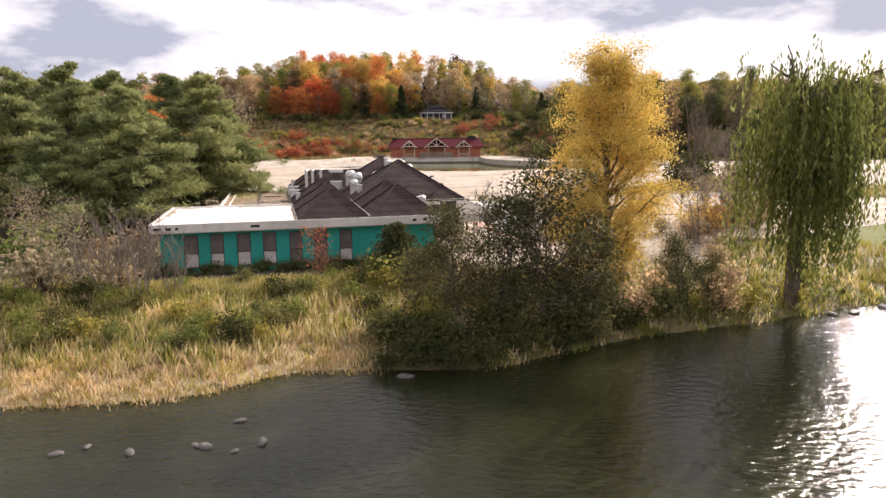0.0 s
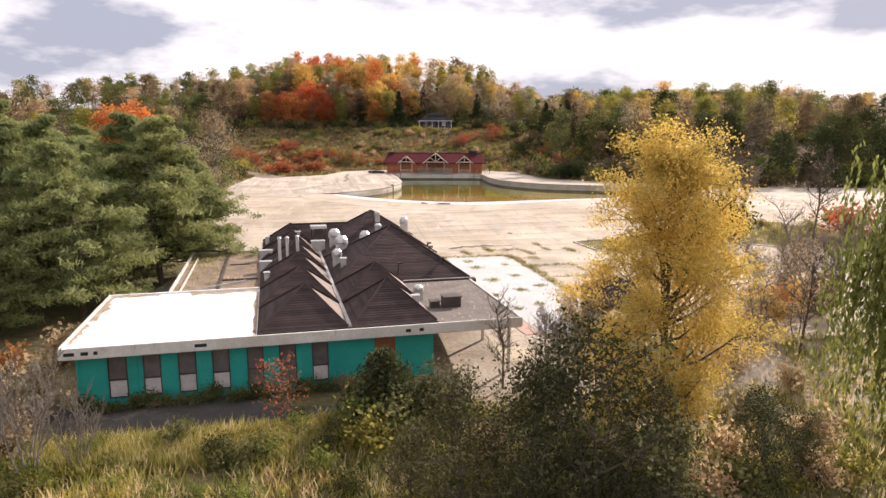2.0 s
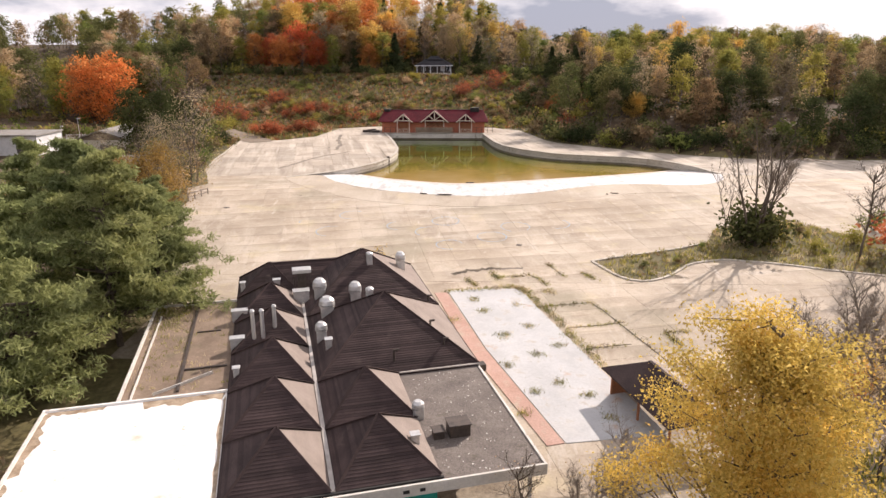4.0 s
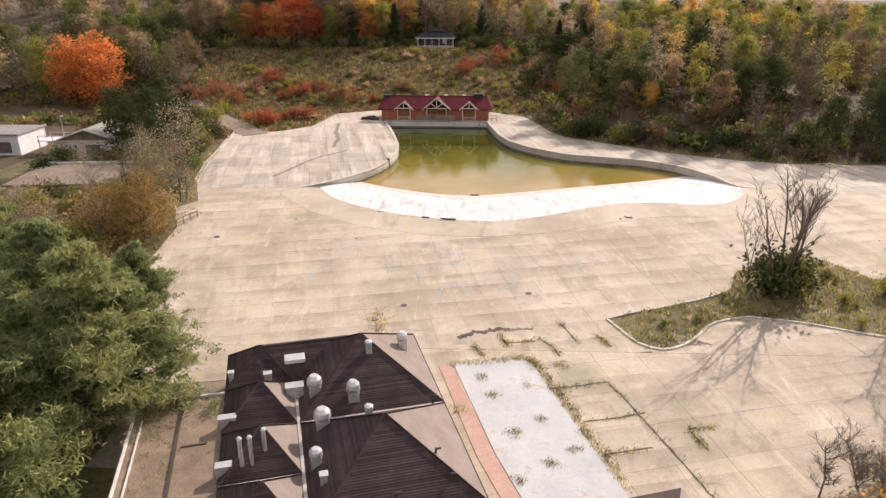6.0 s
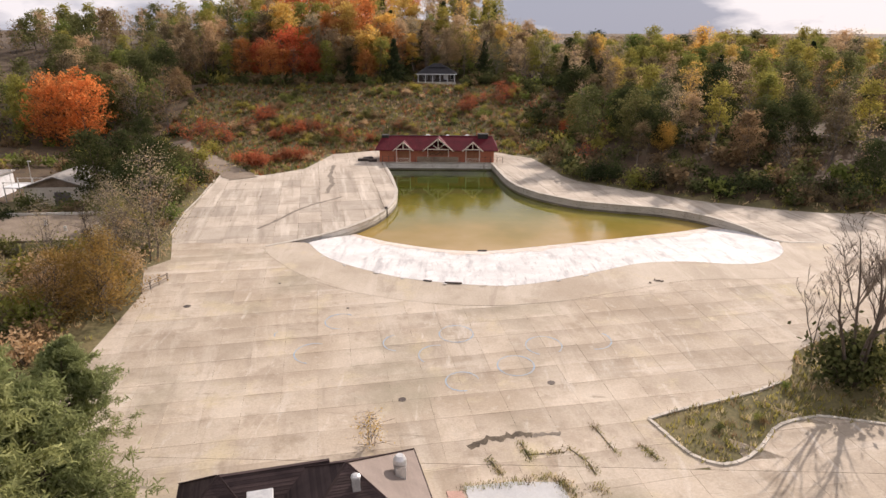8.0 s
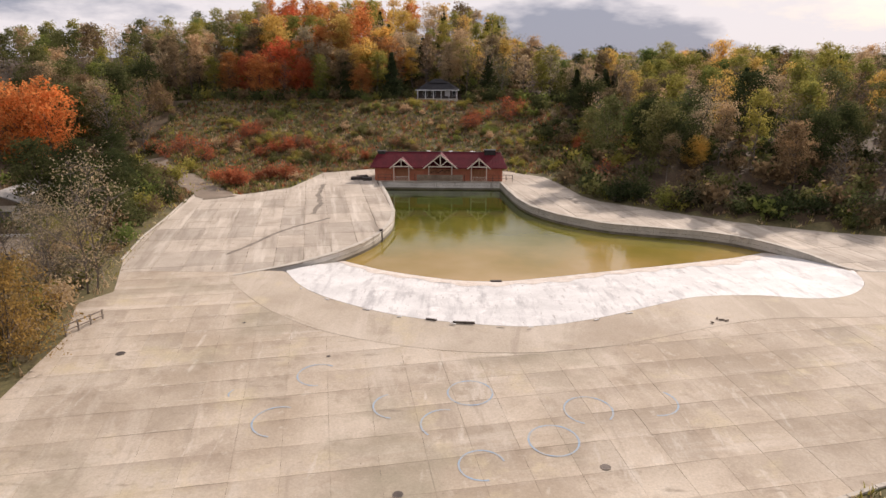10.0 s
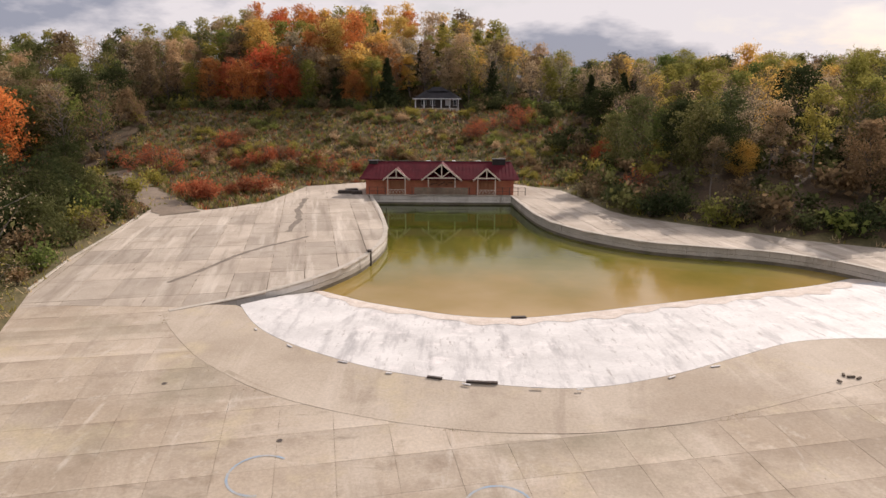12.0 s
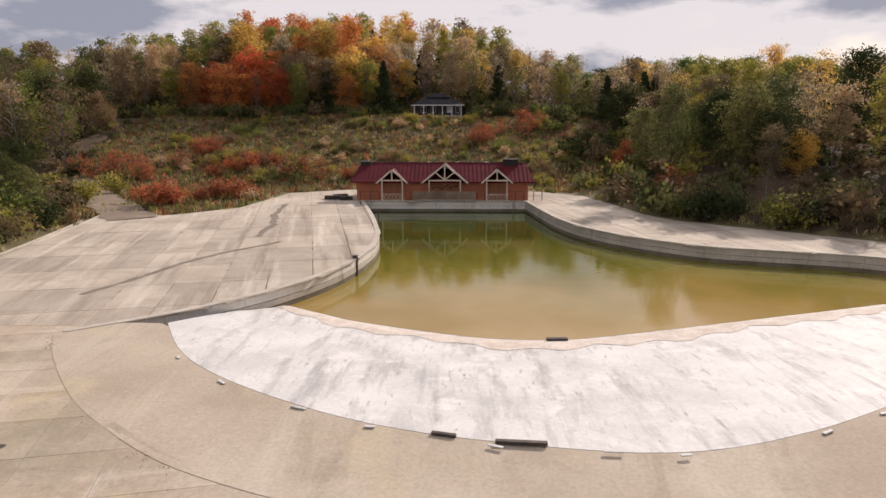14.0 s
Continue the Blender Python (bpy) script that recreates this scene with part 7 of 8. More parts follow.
RED_CLUMPS = ((-54.8, 224.0, 7), (-57.5, 222.0, 4), (-43.1, 218.4, 3), (-71.4, 216.9, 5), (-61.5, 210.5, 4), (-66.0, 214.0, 3), (-36.0, 213.8, 3), (1.5, 235.6, 6), (5.5, 238.5, 3), (10.0, 243.5, 4), (-3.5, 231.5, 3), (-15.1, 219.0, 2), (21.6, 183.6, 3), (24.0, 213.0, 2), (-31.0, 208.5, 2))
for cx, cy, many in RED_CLUMPS:                   # red sumac thickets
    for _ in range(many):
        x, y = cx + prng.normal() * 2.7, cy + prng.normal() * 2.4
        if inside(DECK, np.array([x]), np.array([y]))[0] or dist_to(DECK, np.array([x]), np.array([y]))[0] < 1.5:
            continue
        plant("shrub", SUMACS[int(prng.integers(3))], x, y, prng.uniform(0.65, 1.2), prng.uniform(0, 6.28), SLOPE["sumac"], "shrub", "sumac thickets on the slope")
for k in range(60):                               # clumps of shrubs on the slope
    cx, cy = prng.uniform(-66, 16), prng.uniform(209, 250)
    c = prng.choice(["olive", "alder", "umber", "brown", "green", "tan", "umber", "olive"])
    for _ in range(int(prng.integers(3, 7))):
        x, y = cx + prng.normal() * 2.6, cy + prng.normal() * 1.6
        c2 = c if prng.random() < 0.75 else prng.choice(["olive", "umber", "alder"])
        bush(x, y, c2, prng.uniform(0.4, 1.0), SLOPE[c2], "shrubs on the slope")
for k in range(80):                               # edge of the slope wood
    t = prng.uniform(0.05, 0.8)
    i = int(t * (len(ex_) - 3))
    x = prng.uniform(16, 100)
    y = float(np.interp(x, ex_, ey_)) + prng.uniform(1.0, 9)
    # deep and umber leaves favoured here to stand in for the wood's shade
    bush(x, y, prng.choice(["alder", "olive", "deep", "umber", "alder", "deep", "umber", "deep"]), prng.uniform(0.7, 1.9), "mixed shrub at the foot of the slope", "shrubs at the wood's edge")
for k in range(36):                               # undergrowth at the top of the meadow
    x = prng.uniform(-76, 14)
    if -19 < x < -3:
        continue
    bush(x, 255 + prng.uniform(-4, 8), prng.choice(["deep", "alder", "green", "deep"]), prng.uniform(0.8, 1.8), "green undergrowth shrub below the woods", "undergrowth")


for x, y in zip(prng.uniform(-42, 6, 190), prng.uniform(3.2, 14.0, 190)):   # clumps along the bank
    c = prng.choice(["green", "alder", "green", "olive", "alder", "deep"])
    if (x - 2) * 0.27 + 49.0 < float(np.interp(x, BANK[:, 0], BANK[:, 1])) + y:
        continue
    bush(x, float(np.interp(x, BANK[:, 0], BANK[:, 1])) + y, c, prng.uniform(0.30, 0.70), "low green clump on the grassy bank" if c != "tan" else "low tan clump on the grassy bank", "clumps on the bank")
for _ in range(46):                               # dark brush under the alders, down to the water
    x = prng.uniform(-3.2, 13.0)
    y = float(np.interp(x, BANK[:, 0], BANK[:, 1])) + prng.uniform(0.3, 4.6)
    bush(x, y, prng.choice(["deep", "alder", "deep", "deep"]), prng.uniform(0.45, 0.95), "", "clumps on the bank")
YARD = []
for _ in range(900):                              # thicket between the deck and the service yard
    x, y = prng.uniform(-76, -41), prng.uniform(92, 180)
    edge = float(np.interp(y, [p[1] for p in LEFT_EDGE], [p[0] for p in LEFT_EDGE]))
    if x > edge - 1.6 or (-68 < x < -51 and 124.5 < y < 140) or (-75 < x < -61 and 146 < y < 163) or (y > 172 and x > -58) or (y < 150 and x < edge - 26) or any((x - a) ** 2 + (y - b) ** 2 < 4.4 for a, b in YARD):
        continue
    YARD.append((x, y))
    c = prng.choice(["brown", "tan", "umber", "olive", "alder"] if y < 132 else ["alder", "umber", "green", "deep", "umber", "olive", "alder"])
    bush(x, y, c, prng.uniform(0.8, 1.9), {"brown": "dry brown shrub in a thicket", "tan": "tan dry shrub in a thicket", "gold": "golden shrub in a thicket", "deep": "deep green shrub in a thicket", "umber": "dull brown shrub in a thicket", "olive": "olive shrub in a thicket", "alder": "dark green shrub in a thicket", "green": "green shrub in a thicket"}[c], "thicket beside the deck")
    if len(YARD) > 130:
        break
for x, y, c, s in ((-54, 146, "deep", 0.55), (-53, 154, "deep", 0.55), (-56, 160, "deep", 0.68), (-55, 168, "alder", 0.42), (-60, 172, "deep", 0.5), (-51.5, 150, "alder", 0.45), (-49.5, 133, "olive", 0.36), (-64, 178, "deep", 0.42), (-70, 186, "deep", 0.45), (-77, 200, "deep", 0.55), (-83, 210, "deep", 0.6), (-88, 232, "green", 0.6), (-84, 241, "umber", 0.6)):
    wood_tree(x, y, c, prng.choice(["broad", "round_a"]), s, "beside the deck")
for _ in range(26):                               # low growth on the planted island
    x, y = prng.uniform(15, 46), prng.uniform(88, 106)
    if not inside(DECK, np.array([x]), np.array([y]))[0] and dist_to(DECK, np.array([x]), np.array([y]))[0] > 0.8:
        c = prng.choice(["olive", "umber", "green", "alder"])
        bush(x, y, c, prng.uniform(0.3, 0.6), {"olive": "low olive weed clump on the island", "umber": "low brown weed clump on the island", "green": "low green weed clump on the island", "alder": "low dark green weed clump on the island"}[c], "weed clumps on the island")
hedge_rng = np.random.default_rng(8)
for k in range(30):                               # low growth along the teal wall
    p = FB @ Vector((-9.0 + k * 0.62 + hedge_rng.uniform(-0.2, 0.2), 0.15 + hedge_rng.uniform(-0.5, 0.3), GF))
    bush(p.x, p.y, hedge_rng.choice(["alder", "alder", "alder", "brown"]), hedge_rng.uniform(0.30, 0.52), "low dark shrub against the teal wall", "low shrubs along the wall", GF)


def thicket(name, rows, label):
    """Shrubs past counting, as one object."""
    cols = sorted({r[2] for r in rows})
    VS, FS, IX, k = [], [], [], 0
    for x, y, c, s in rows:
        a = prng.uniform(0, 6.28)
        m = np.array([[math.cos(a), -math.sin(a), 0], [math.sin(a), math.cos(a), 0], [0, 0, 1]]) * s
        (tv, tf), (v, f) = SHAPES[int(prng.integers(2))]
        for vv, ff, ix in ((v, f, cols.index(c)), (tv, tf, len(cols))):
            VS.append(vv @ m.T + np.array([x, y, ground_z(x, y)]))
            FS.append(ff + k)
            IX.append(np.full(len(ff), ix))
            k += len(vv)
    return tagged(part(name, mesh_of(name, np.concatenate(VS), np.concatenate(FS), *[L[c] for c in cols], M["bark"], index=np.concatenate(IX)), None), label, "shrubs", kind="stuff")


thicket("slope_shrubs", JOINED["shrubs on the slope"], "low olive, brown and red shrubs on the slope")
thicket("wood_edge_shrubs", JOINED["shrubs at the wood's edge"], "dark mixed shrubs at the foot of the wood")
thicket("undergrowth_shrubs", JOINED["undergrowth"], "green undergrowth shrubs below the woods")
thicket("bank_clumps", JOINED["clumps on the bank"], "low green and tan clumps on the grassy bank")


def blades(name, pts, colours, h, label, per=7, wide=0.05):
    """Tufts of grass as one object."""
    rng = np.random.default_rng(len(name) * 7 + len(pts))
    n = len(pts) * per
    c = np.repeat(np.array(pts), per, axis=0) + np.concatenate([rng.normal(size=(n, 2)) * 0.22, np.zeros((n, 1))], 1)
    hh_ = h * rng.uniform(0.5, 1.2, n)
    a = rng.uniform(0, 6.283, n)
    side = np.stack([np.cos(a), np.sin(a), np.zeros(n)], 1) * (wide * rng.uniform(0.6, 1.6, n))[:, None]
    lean = np.stack([rng.normal(size=n) * 0.35, rng.normal(size=n) * 0.35, np.ones(n)], 1) * hh_[:, None]
    V = np.stack([c - side, c + side, c + lean], 1).reshape(-1, 3)
    F = np.arange(n * 3).reshape(n, 3)
    ix = np.repeat(rng.integers(0, len(colours), len(pts)), per)
    return tagged(part(name, mesh_of(name, V, F, *[L[c] for c in colours], index=ix), None), label, "grass", kind="stuff")


def ground_points(n, x0, x1, y0, y1, ok):
    x, y = prng.uniform(x0, x1, n), prng.uniform(y0, y1, n)
    k = ok(x, y)
    x, y = x[k], y[k]
    return np.stack([x, y, land(x, y) - 0.05], 1)


TRACK = [(-44.5, 172), (-49.5, 178.5), (-55.2, 186.0), (-61, 194), (-67.5, 202.2), (-74, 211)]
by_ = lambda x: np.interp(x, BANK[:, 0], BANK[:, 1])
blades("bank_reeds", ground_points(12000, -50, -2.5, 24, 42, lambda x, y: (y > by_(x) - 0.2) & (y < by_(x) + 4.2)), ["straw", "straw", "tan", "olive"], 0.42, "straw-coloured dry reeds along the river bank", 9, 0.034)
blades("bank_grass", ground_points(9500, -50, 40, 28, 62, lambda x, y: (y > by_(x) + 3.0) & (y < by_(x) + 17) & ~inside(DECK, x, y) & ~((x > -21) & (x < 22) & (y > 46.0 + (x + 10) * 0.27))), ["grass", "olive", "straw", "grass", "green"], 0.75, "rough green and tan grass on the bank", 7, 0.05)
blades("tall_bank_weeds", ground_points(5200, -34, 2, 28, 50, lambda x, y: (y > by_(x) + 2.6) & (y < by_(x) + 11 + 1.5 * np.sin(x * 0.9)) & (np.sin(x * 0.8 + 1.3) + np.sin(y * 1.1 + x * 0.3) > -0.7) & (y < 42.6 + (x + 10) * 0.25)), ["straw", "grass", "straw", "tan", "green", "grass"], 0.85, "tall straw and green weeds on the river bank", 9, 0.04)
blades("drive_grass", ground_points(5200, -19, -2, 41.0, 46.4, lambda x, y: (y > 42.4 + (x + 10) * 0.25) & (y < 45.2 + (x + 10) * 0.25)), ["grass", "straw", "grass", "olive"], 0.8, "tall yellow-green grass along the drive", 8, 0.035)
blades("shore_grass", ground_points(7000, 2, 60, 33, 62, lambda x, y: (y > by_(x) - 0.1) & (y < by_(x) + 5)), ["olive", "grass", "straw", "alder", "green"], 0.6, "rough grass along the muddy shore", 7, 0.05)
blades("meadow_grass", ground_points(20000, -80, 24, 165, 256, lambda x, y: ~inside(DECK, x, y) & ((y > 200) | (x < -34)) & (dist_to(TRACK, x, y) > 3.2)), ["umber", "alder", "olive", "umber", "umber", "alder", "sumac", "olive", "deep", "brown"], 0.8, "dry meadow grass on the slope", 6, 0.09)
blades("island_grass", ground_points(2600, 13, 60, 86, 108, lambda x, y: ~inside(DECK, x, y)), ["alder", "straw", "olive", "olive", "umber", "grass"], 0.45, "rough grass on the planted island", 8, 0.04)
blades("verge_grass", ground_points(7000, -80, 110, 95, 205, lambda x, y: ~inside(DECK, x, y) & ~inside(POOL, x, y) & ~((x > -27) & (x < -5) & (y < 90)) & (dist_to(DECK + DECK[:1], x, y) < 7)), ["grass", "straw", "olive", "tan"], 0.6, "rough grass along the deck edge", 6, 0.07)


# ---- small things on the deck ----
def strip(name, pts, width, mat, label, lift=0.012, category="crack", jag=0.0, kind="structure"):
    """A thin band along a line on the deck."""
    rng = np.random.default_rng(int(abs(pts[0][0]) * 100))
    ln = resample(np.array(pts, float), max(6, int(len(pts) * 6)))
    d = np.gradient(ln, axis=0)
    n = np.stack([-d[:, 1], d[:, 0]], 1)
    n /= np.linalg.norm(n, axis=1, keepdims=True)
    w = width / 2 * rng.uniform(1 - jag, 1 + jag, (len(ln), 2))
    ln = ln + n * (rng.normal(size=(len(ln), 1)) * jag * width * 0.3)
    A, B = ln + n * w[:, :1], ln - n * w[:, 1:]
    V = [(x, y, float(deck_z(y)) + lift) for x, y in A] + [(x, y, float(deck_z(y)) + lift) for x, y in B]
    k = len(ln)
    return tagged(part(name, mesh_of(name, V, [(i, k + i, k + i + 1, i + 1) for i in range(k - 1)], mat), None), label, category, kind=kind)


CRACKS = [[(11.5, 81.2), (12.4, 79.1), (13.0, 77.3), (13.7, 75.2), (14.5, 72.8), (16.2, 67.5)], [(6.4, 80.2), (8.8, 80.7), (11.6, 81.4)], [(8.7, 76.1), (11.5, 76.7), (13.6, 77.4)], [(16.3, 75.5), (18.4, 75.9)], [(16.4, 75.2), (17.0, 73.2)],
          [(3.5, 87.2), (6.2, 87.6)], [(6.6, 88.0), (7.8, 86.4), (8.0, 85.2)], [(8.8, 91.0), (9.6, 88.7), (9.9, 87.7)], [(0.6, 86.5), (1.4, 85.0)], [(3.0, 88.6), (3.6, 86.6)], [(12.0, 88.6), (12.8, 87.0)], [(9.6, 72.5), (13.2, 73.4)]]
for c in CRACKS:
    strip("pavement_crack", c, 0.13, M["joint_dark"], "dark weedy crack in the old paving", 0.014, jag=0.45)
strip("dirt_streak", [(-0.9, 87.9), (0.1, 88.7), (3.1, 89.7), (4.0, 89.6)], 0.6, M["joint_dark"], "dark strip of wet dirt on the deck", 0.013, "dirt", 0.5)
strip("dirt_streak", [(4.0, 89.5), (6.2, 90.0)], 0.45, M["stain"], "brown dirt streak on the deck", 0.013, "dirt", 0.5)
strip("water_stain", [(-31.7, 137.9), (-30.2, 141.9), (-28.6, 148.0), (-26.7, 152.4), (-23.6, 156.6), (-23.0, 158.0)], 0.55, M["stain"], "long dark streak across the deck", 0.016, "stain", 0.3)
strip("water_stain", [(-26.0, 160.5), (-26.5, 168.0), (-28.6, 177.0), (-29.6, 186.0)], 0.8, M["stain"], "dark patchy water stain on the deck", 0.016, "stain", 0.4)


def ring(x, y, r, arc=(0, 6.2832), w=0.13):
    n = 40
    t = np.linspace(arc[0], arc[1], n)
    V = [(x + q * math.cos(a), y + q * math.sin(a), float(deck_z(y + q * math.sin(a))) + 0.016) for q in (r, r + w) for a in t]
    return tagged(part("painted_circle", mesh_of("painted_circle", V, [(i, n + i, n + i + 1, i + 1) for i in range(n - 1)], M["blue_paint"]), None), "faded blue painted circle on the concrete deck", "marking", "painted circles", "structure")


for x, y, r, arc in ((-2.1, 105.3, 1.6, (0, 6.2832)), (6.3, 103.3, 1.65, (-0.7, 4.4)), (11.2, 104.5, 1.65, (-1.7, 0.9)), (-13.9, 107.5, 1.55, (1.0, 4.9)), (-15.4, 101.2, 1.7, (1.3, 4.6)), (-3.8, 101.3, 1.65, (1.4, 4.0)), (3.4, 99.7, 1.6, (0, 6.2832)), (-7.5, 103.4, 1.5, (2.0, 4.6)), (-1.4, 97.0, 1.4, (0.3, 5.0)), (-19.2, 104.6, 0.7, (2.4, 3.8))):
    ring(x, y, r, arc)


def plank(x, y, z, length, w, h, turn, mat, label, name="loose_beam", category="timber"):
    e = part(name, boxes((-length / 2, -w / 2, 0, length / 2, w / 2, h), bevel=0.015), mat)
    e.matrix_basis = pose(x, y, z, 0, 0, turn)
    return tagged(e, label, category)


plank(-2.6, 117.0, 0.0, 2.0, 0.22, 0.13, -4, M["dark_steel"], "dark rotten timber beam at the beach edge")
plank(-5.6, 117.6, 0.0, 1.0, 0.2, 0.12, -14, M["dark_steel"], "dark rotten timber beam at the beach edge")
plank(1.05, 133.2, WATER + 0.02, 1.3, 0.35, 0.2, 4, M["dark_steel"], "dark driftwood plank at the waterline")
for k, (x, y, a) in enumerate(((-19.6, 125.8, -50), (-16.2, 122.6, -40), (-11.9, 119.9, -25), (-8.6, 118.2, -16), (-3.6, 116.7, -8), (0.8, 116.4, 2), (3.4, 116.2, 4), (9.6, 118.2, 20), (13.0, 120.0, 30))):
    plank(x, y, 0.03, 0.45 + 0.15 * (k % 3), 0.16, 0.05, a + 8 * (k % 4) - 12, M["white_beach"], "chipped white liner block at the beach edge", "liner_block", "block")
# drain covers sunk in the deck
for x, y, r in ((-6.4, 94.1, 0.30), (6.3, 97.1, 0.30), (-31.0, 110.4, 0.36), (-13.7, 110.5, 0.14), (-22.6, 116.5, 0.14)):
    e = thing("deck_drain", "small dark round drain cover in the deck", "drain", pose(x, y, float(deck_z(y))), "drain covers in the deck")
    part("cover", tube(bmesh.new(), (0, 0, -0.02), (0, 0, 0.02), r, r, 14), M["dark_steel"], e)
    part("rim", tube(bmesh.new(), (0, 0, -0.02), (0, 0, 0.012), r + 0.06, r + 0.05, 14), M["stain"], e)
# a clump of debris washed up on the apron
for k, (x, y) in enumerate(((21.1, 118.6), (21.5, 118.4), (20.8, 118.9), (20.0, 117.9))):
    plank(x, y, 0.02, 0.5 - 0.06 * k, 0.16, 0.1, 35 * k, M["bark"], "small dark driftwood piece on the apron", "driftwood")
# dark covered pallets beside the pool house
for k, (x, y, w) in enumerate(((-24.0, 191.6, 2.4), (-21.9, 190.8, 1.8), (-23.2, 193.4, 2.0))):
    e = thing("pallet_stack", "dark covered pallet stack beside the pool house", "pallet", pose(x, y, 0.02, 0, 0, 12 * k))
    for j in range(4):
        part("board", boxes((-w / 2, -0.6, 0.14 * j, w / 2, 0.6, 0.14 * j + 0.09), bevel=0.01), M["dark_steel"], e)
    for j in (-1, 0, 1):
        part("bearer", boxes((j * w * 0.4 - 0.06, -0.55, 0.0, j * w * 0.4 + 0.06, 0.55, 0.5)), M["bark"], e)
# broken boards by the slope wood
for k in range(5):
    plank(61.5 + k * 0.8, 150.2 - 0.5 * k, 0.03 + 0.05 * (k % 2), 2.6, 0.3, 0.12, 20 + 31 * k, M["trim_wood"], "pale broken board dumped at the deck edge", "loose_board")
# old fence at the deck's edge
fe = thing("fence", "short grey timber fence at the deck edge", "fence", pose(-37.2, 113.2, float(deck_z(113.2)), 0, 0, 70))
for k in range(4):
    part("fence_post", boxes((k * 1.3 - 0.06, -0.06, -0.3, k * 1.3 + 0.06, 0.06, 1.15), bevel=0.01), M["pale_bark"], fe)
for z in (0.5, 1.0):
    part("fence_rail", boxes((-0.1, -0.09, z, 4.0, -0.05, z + 0.12)), M["pale_bark"], fe)
# kerb of the planted island
KERB = resample(np.array([(26.3, 97.8), (23.3, 96.2), (19.0, 94.4), (15.4, 93.0), (13.4, 92.0), (14.0, 90.6), (15.2, 87.8), (16.2, 86.9), (17.4, 86.5), (19.0, 87.0), (21.0, 88.8), (22.6, 90.8), (24.0, 91.9), (27.2, 92.9), (32.1, 91.8), (37.0, 89.9), (46, 87)]), 46)
kerb = thing("island_kerb", "pale concrete kerb round the planted island", "kerb", kind="structure")
for k in range(45):
    a, b = KERB[k], KERB[k + 1]
    u_ = (b - a) / np.linalg.norm(b - a)
    bm = bmesh.new()
    z = float(deck_z((a[1] + b[1]) / 2))
    p, q = a + u_ * 0.02, b - u_ * 0.02
    n_ = np.array([-u_[1], u_[0]]) * 0.14
    vs = [bm.verts.new((*c, zz)) for zz in (z - 0.15, z + 0.11) for c in (p - n_, q - n_, q + n_, p + n_)]
    for f in ((0, 1, 5, 4), (1, 2, 6, 5), (2, 3, 7, 6), (3, 0, 4, 7), (4, 5, 6, 7)):
        bm.faces.new([vs[i] for i in f])
    bmesh.ops.recalc_face_normals(bm, faces=bm.faces)
    part("kerb_stone", bm, M["old_concrete"], kerb)
# pale edging of the deck's far side
EDGE = resample(np.array([(-43.2, 135), (-45.8, 146), (-47.2, 156), (-49.7, 170)]), 16)
edging = thing("deck_kerb", "pale concrete kerb along the deck edge", "kerb", kind="structure")
for k in range(15):
    bm = bmesh.new()
    beam(bm, (*EDGE[k], 0.04), (*(EDGE[k] * 0.02 + EDGE[k + 1] * 0.98), 0.04), 0.2, 0.22)
    part("kerb_stone", bm, M["old_concrete"], edging)
# dirt path climbing from the deck
PATH_LINE = smooth_line(TRACK, 6)
d = np.gradient(PATH_LINE, axis=0)
n = np.stack([-d[:, 1], d[:, 0]], 1)
n /= np.linalg.norm(n, axis=1, keepdims=True)
V = []
for off in (-3.0, -1.0, 1.0, 3.0):
    for p in PATH_LINE + n * (off * (1 - 0.25 * np.linspace(0, 1, len(PATH_LINE)) + 0.14 * np.sin(np.arange(len(PATH_LINE)) * 1.7 + off)))[:, None]:
        V.append((p[0], p[1], ground_z(p[0], p[1]) + 0.10))
k = len(PATH_LINE)
tagged(part("path", mesh_of("path", V, [(r * k + i, (r + 1) * k + i, (r + 1) * k + i + 1, r * k + i + 1) for r in range(3) for i in range(k - 1)], M["path"]), None), "brown dirt track leaving the deck uphill", "path", kind="structure")
# stones in the river
def stone(x, y, sx, sy, sz, seed, mat, label):
    rng = np.random.default_rng(seed)
    bm = bmesh.new()
    bmesh.ops.create_icosphere(bm, subdivisions=2, radius=1)
    for v in bm.verts:
        v.co *= 1 + 0.25 * noise.noise(v.co * 1.3 + Vector((seed * 3.1, 0, 0)))
        v.co = Vector((v.co.x * sx, v.co.y * sy, v.co.z * sz))
    e = part("river_stone", bm, mat)
    e.matrix_basis = pose(x, y, RIVER + 0.02, 0, 0, seed * 40)
    return tagged(e, label, "rock", "stones in the river")


for k, (x, y, s) in enumerate(((-13.1, 25.3, 0.20), (-12.3, 25.9, 0.15), (-10.5, 25.5, 0.22), (-7.9, 26.0, 0.26), (-7.4, 28.3, 0.19), (-6.7, 25.7, 0.14), (-5.9, 26.4, 0.24), (-8.3, 26.1, 0.16), (-1.2, 33.4, 0.3), (26, 45.2, 0.35), (28.5, 46.4, 0.4), (24.4, 44.8, 0.3))):
    stone(x, y, s * 1.4, s * 0.8, s * 0.55, k + 1, M["rock"], "dark wet stone in the shallow river")
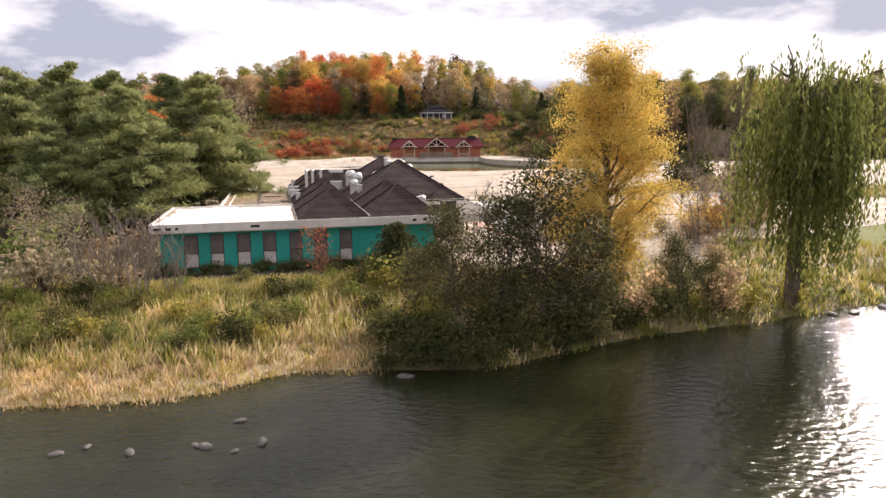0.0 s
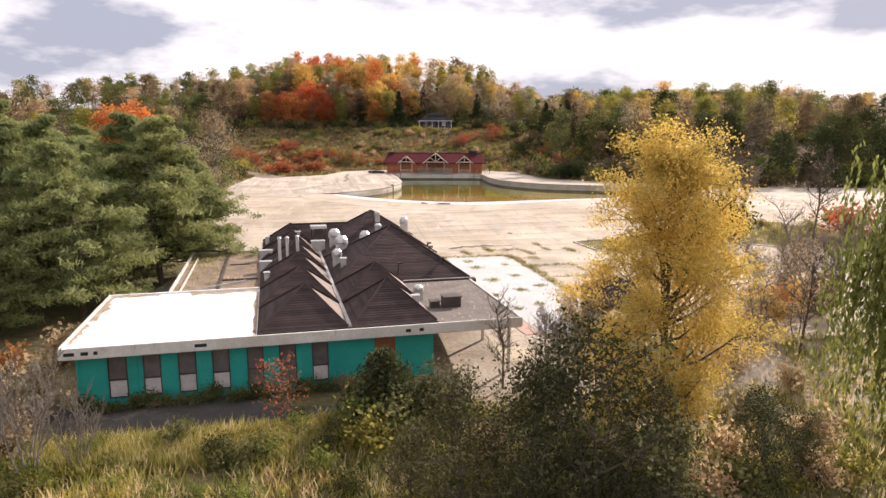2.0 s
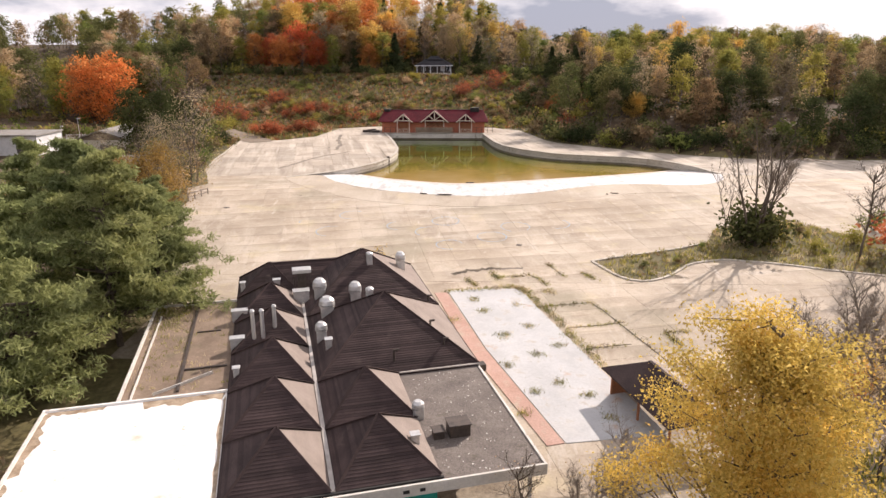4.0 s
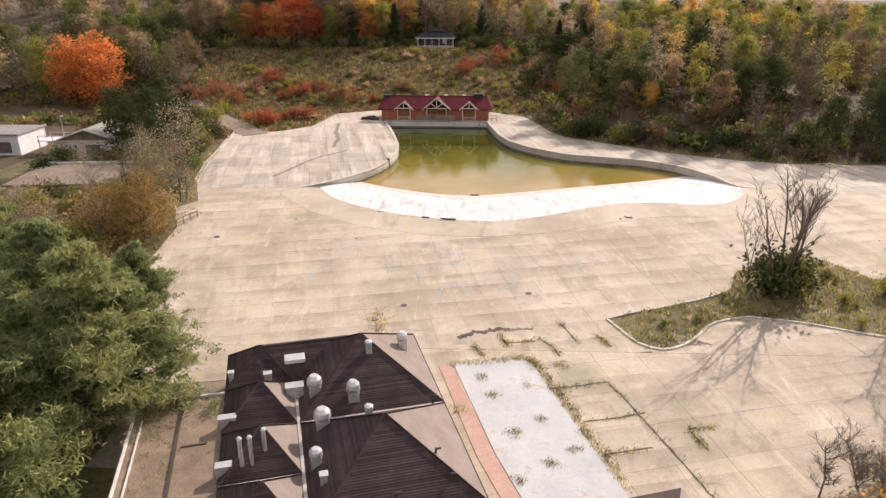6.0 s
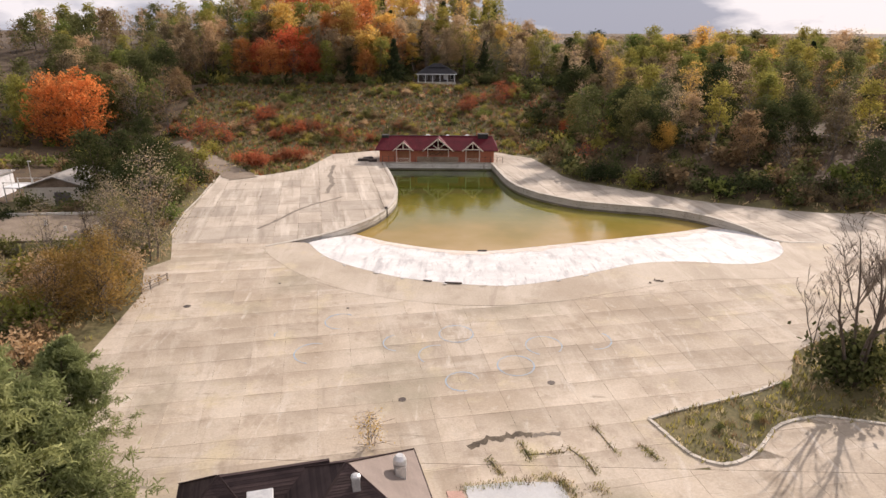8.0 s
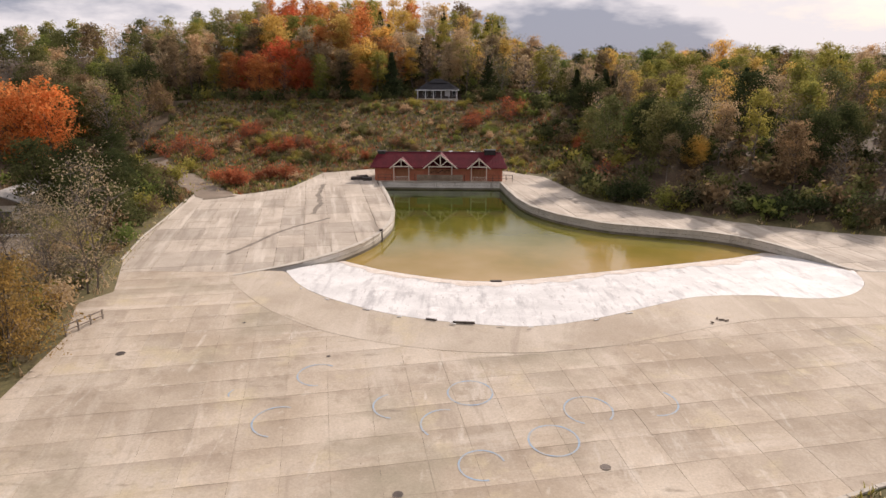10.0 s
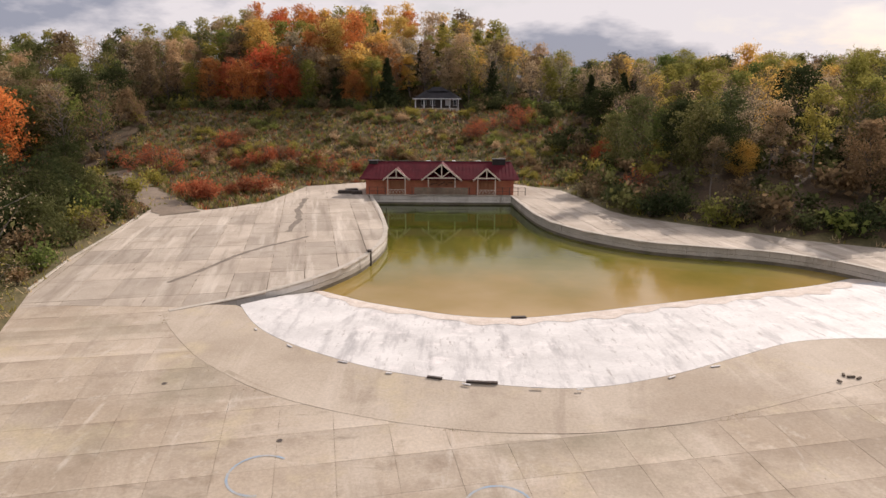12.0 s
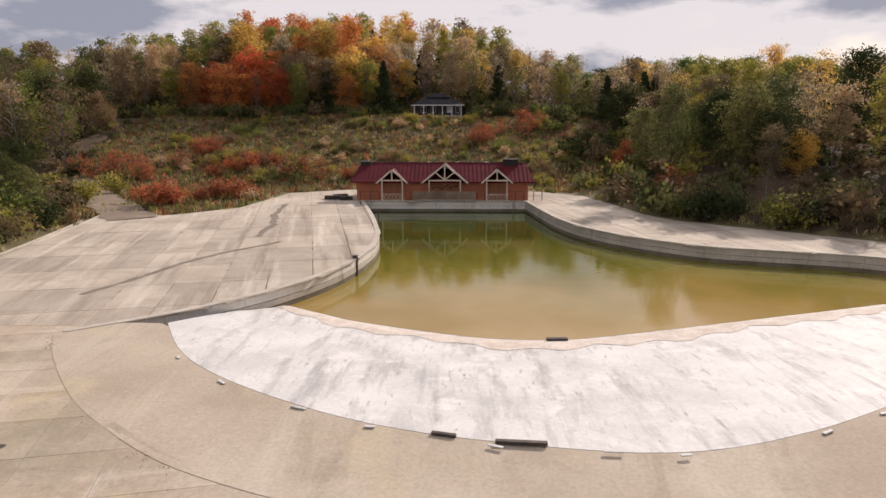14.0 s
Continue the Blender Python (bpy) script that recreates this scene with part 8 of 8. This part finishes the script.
# weeds through the paving and along the pad
VEG = resample(np.array([(-1.3, 83.4), (1.0, 83.9), (5.0, 84.8), (6.2, 83.2), (6.9, 80.6), (7.7, 78.9), (8.4, 76.7), (8.8, 74.5), (9.6, 72.6), (10.5, 69.5)]), 260)
veg = VEG + prng.normal(size=VEG.shape) * 0.16
veg = veg[prng.random(len(veg)) < 0.8]
more = np.concatenate([np.array([(2.0, 79.2)]) + prng.normal(size=(14, 2)) * 0.22, np.array([(3.4, 74.6)]) + prng.normal(size=(18, 2)) * 0.26, np.array([(5.7, 84.0)]) + prng.normal(size=(30, 2)) * 0.4, np.array([(8.1, 83.6)]) + prng.normal(size=(14, 2)) * 0.25,
                       np.array([(4.9, 80.6)]) + prng.normal(size=(8, 2)) * 0.2, *[np.array([(wx, wy)]) + prng.normal(size=(12, 2)) * 0.16 for wx, wy in ((3.6, 69.8), (5.8, 71.5), (6.9, 67.4), (5.2, 66.2), (8.6, 65.8), (7.6, 73.0), (5.6, 76.2), (1.2, 81.6), (9.6, 63.2), (4.2, 63.6))], np.array([(-0.6, 77.2)]) + prng.normal(size=(12, 2)) * 0.3] + [resample(np.array(c), 30)[prng.random(30) < 0.6] + prng.normal(size=(1, 2)) * 0.04 for c in CRACKS])
seam = resample(APRON, 900)
seam = seam[(np.sin(np.arange(900) * 0.11) + np.sin(np.arange(900) * 0.043 + 1) > 0.75) & (prng.random(900) < 0.6)]
blades("seam_weeds", np.stack([seam[:, 0], seam[:, 1], deck_z(seam[:, 1])], 1), ["umber", "umber", "alder"], 0.05, "small dark dry weeds in the seam round the apron", 4, 0.022)
allw = np.concatenate([veg, more])
blades("paving_weeds", np.stack([allw[:, 0], allw[:, 1], deck_z(allw[:, 1])], 1), ["grass", "olive", "umber", "straw", "alder"], 0.24, "green and straw weeds growing through the paving", 12, 0.022)
RW = [FB @ Vector((u, v, -0.02)) for u, v in zip(prng.uniform(-5.7, -3.2, 150), 26.4 - np.abs(prng.normal(size=150)) * 3.2)] + [FB @ Vector((u, v, -0.02)) for u, v in zip(prng.uniform(-5.7, -0.3, 70), prng.uniform(12, 26, 70))]
blades("roof_weeds", np.array([tuple(p) for p in RW]), ["olive", "straw", "grass"], 0.20, "dry weeds growing on the annex roof", 9, 0.02)
weed_bush = tree_meshes("weed_bush", crown_tree(155, 2.9, 2.4, 300, 0.12, 0.1, 22, 0.4, 0.25, 0.3, r=0.03, stems=4, thick=0.0, sides=3), M["pale_bark"], L["gold"])
plant("shrub", weed_bush, -8.0, 88.2, 1.0, 0.0, "thin yellow-leaved weed bush beside the building", "shrub", z=float(deck_z(88.2)))

# deck slabs, the nearest as pieces of their own
for holder, rows in ((deck, near_slabs), (upper_deck, upper_slabs)):
    for d, poly, dz in rows[:300]:
        V, F = [], []
        slab_faces(poly, dz, V, F)
        part("slab", mesh_of("slab", V, F, M["concrete" if holder is deck or poly[0][1] < 130 else "concrete_upper"]), None, holder)
    V, F = [], []
    for d, poly, dz in rows[300:]:
        slab_faces(poly, dz, V, F)
    if V:
        tagged(part("outer_slab", mesh_of("outer_slab", V, F, M["concrete" if holder is deck else "concrete_upper"]), None, holder), "more concrete slabs", kind="stuff")
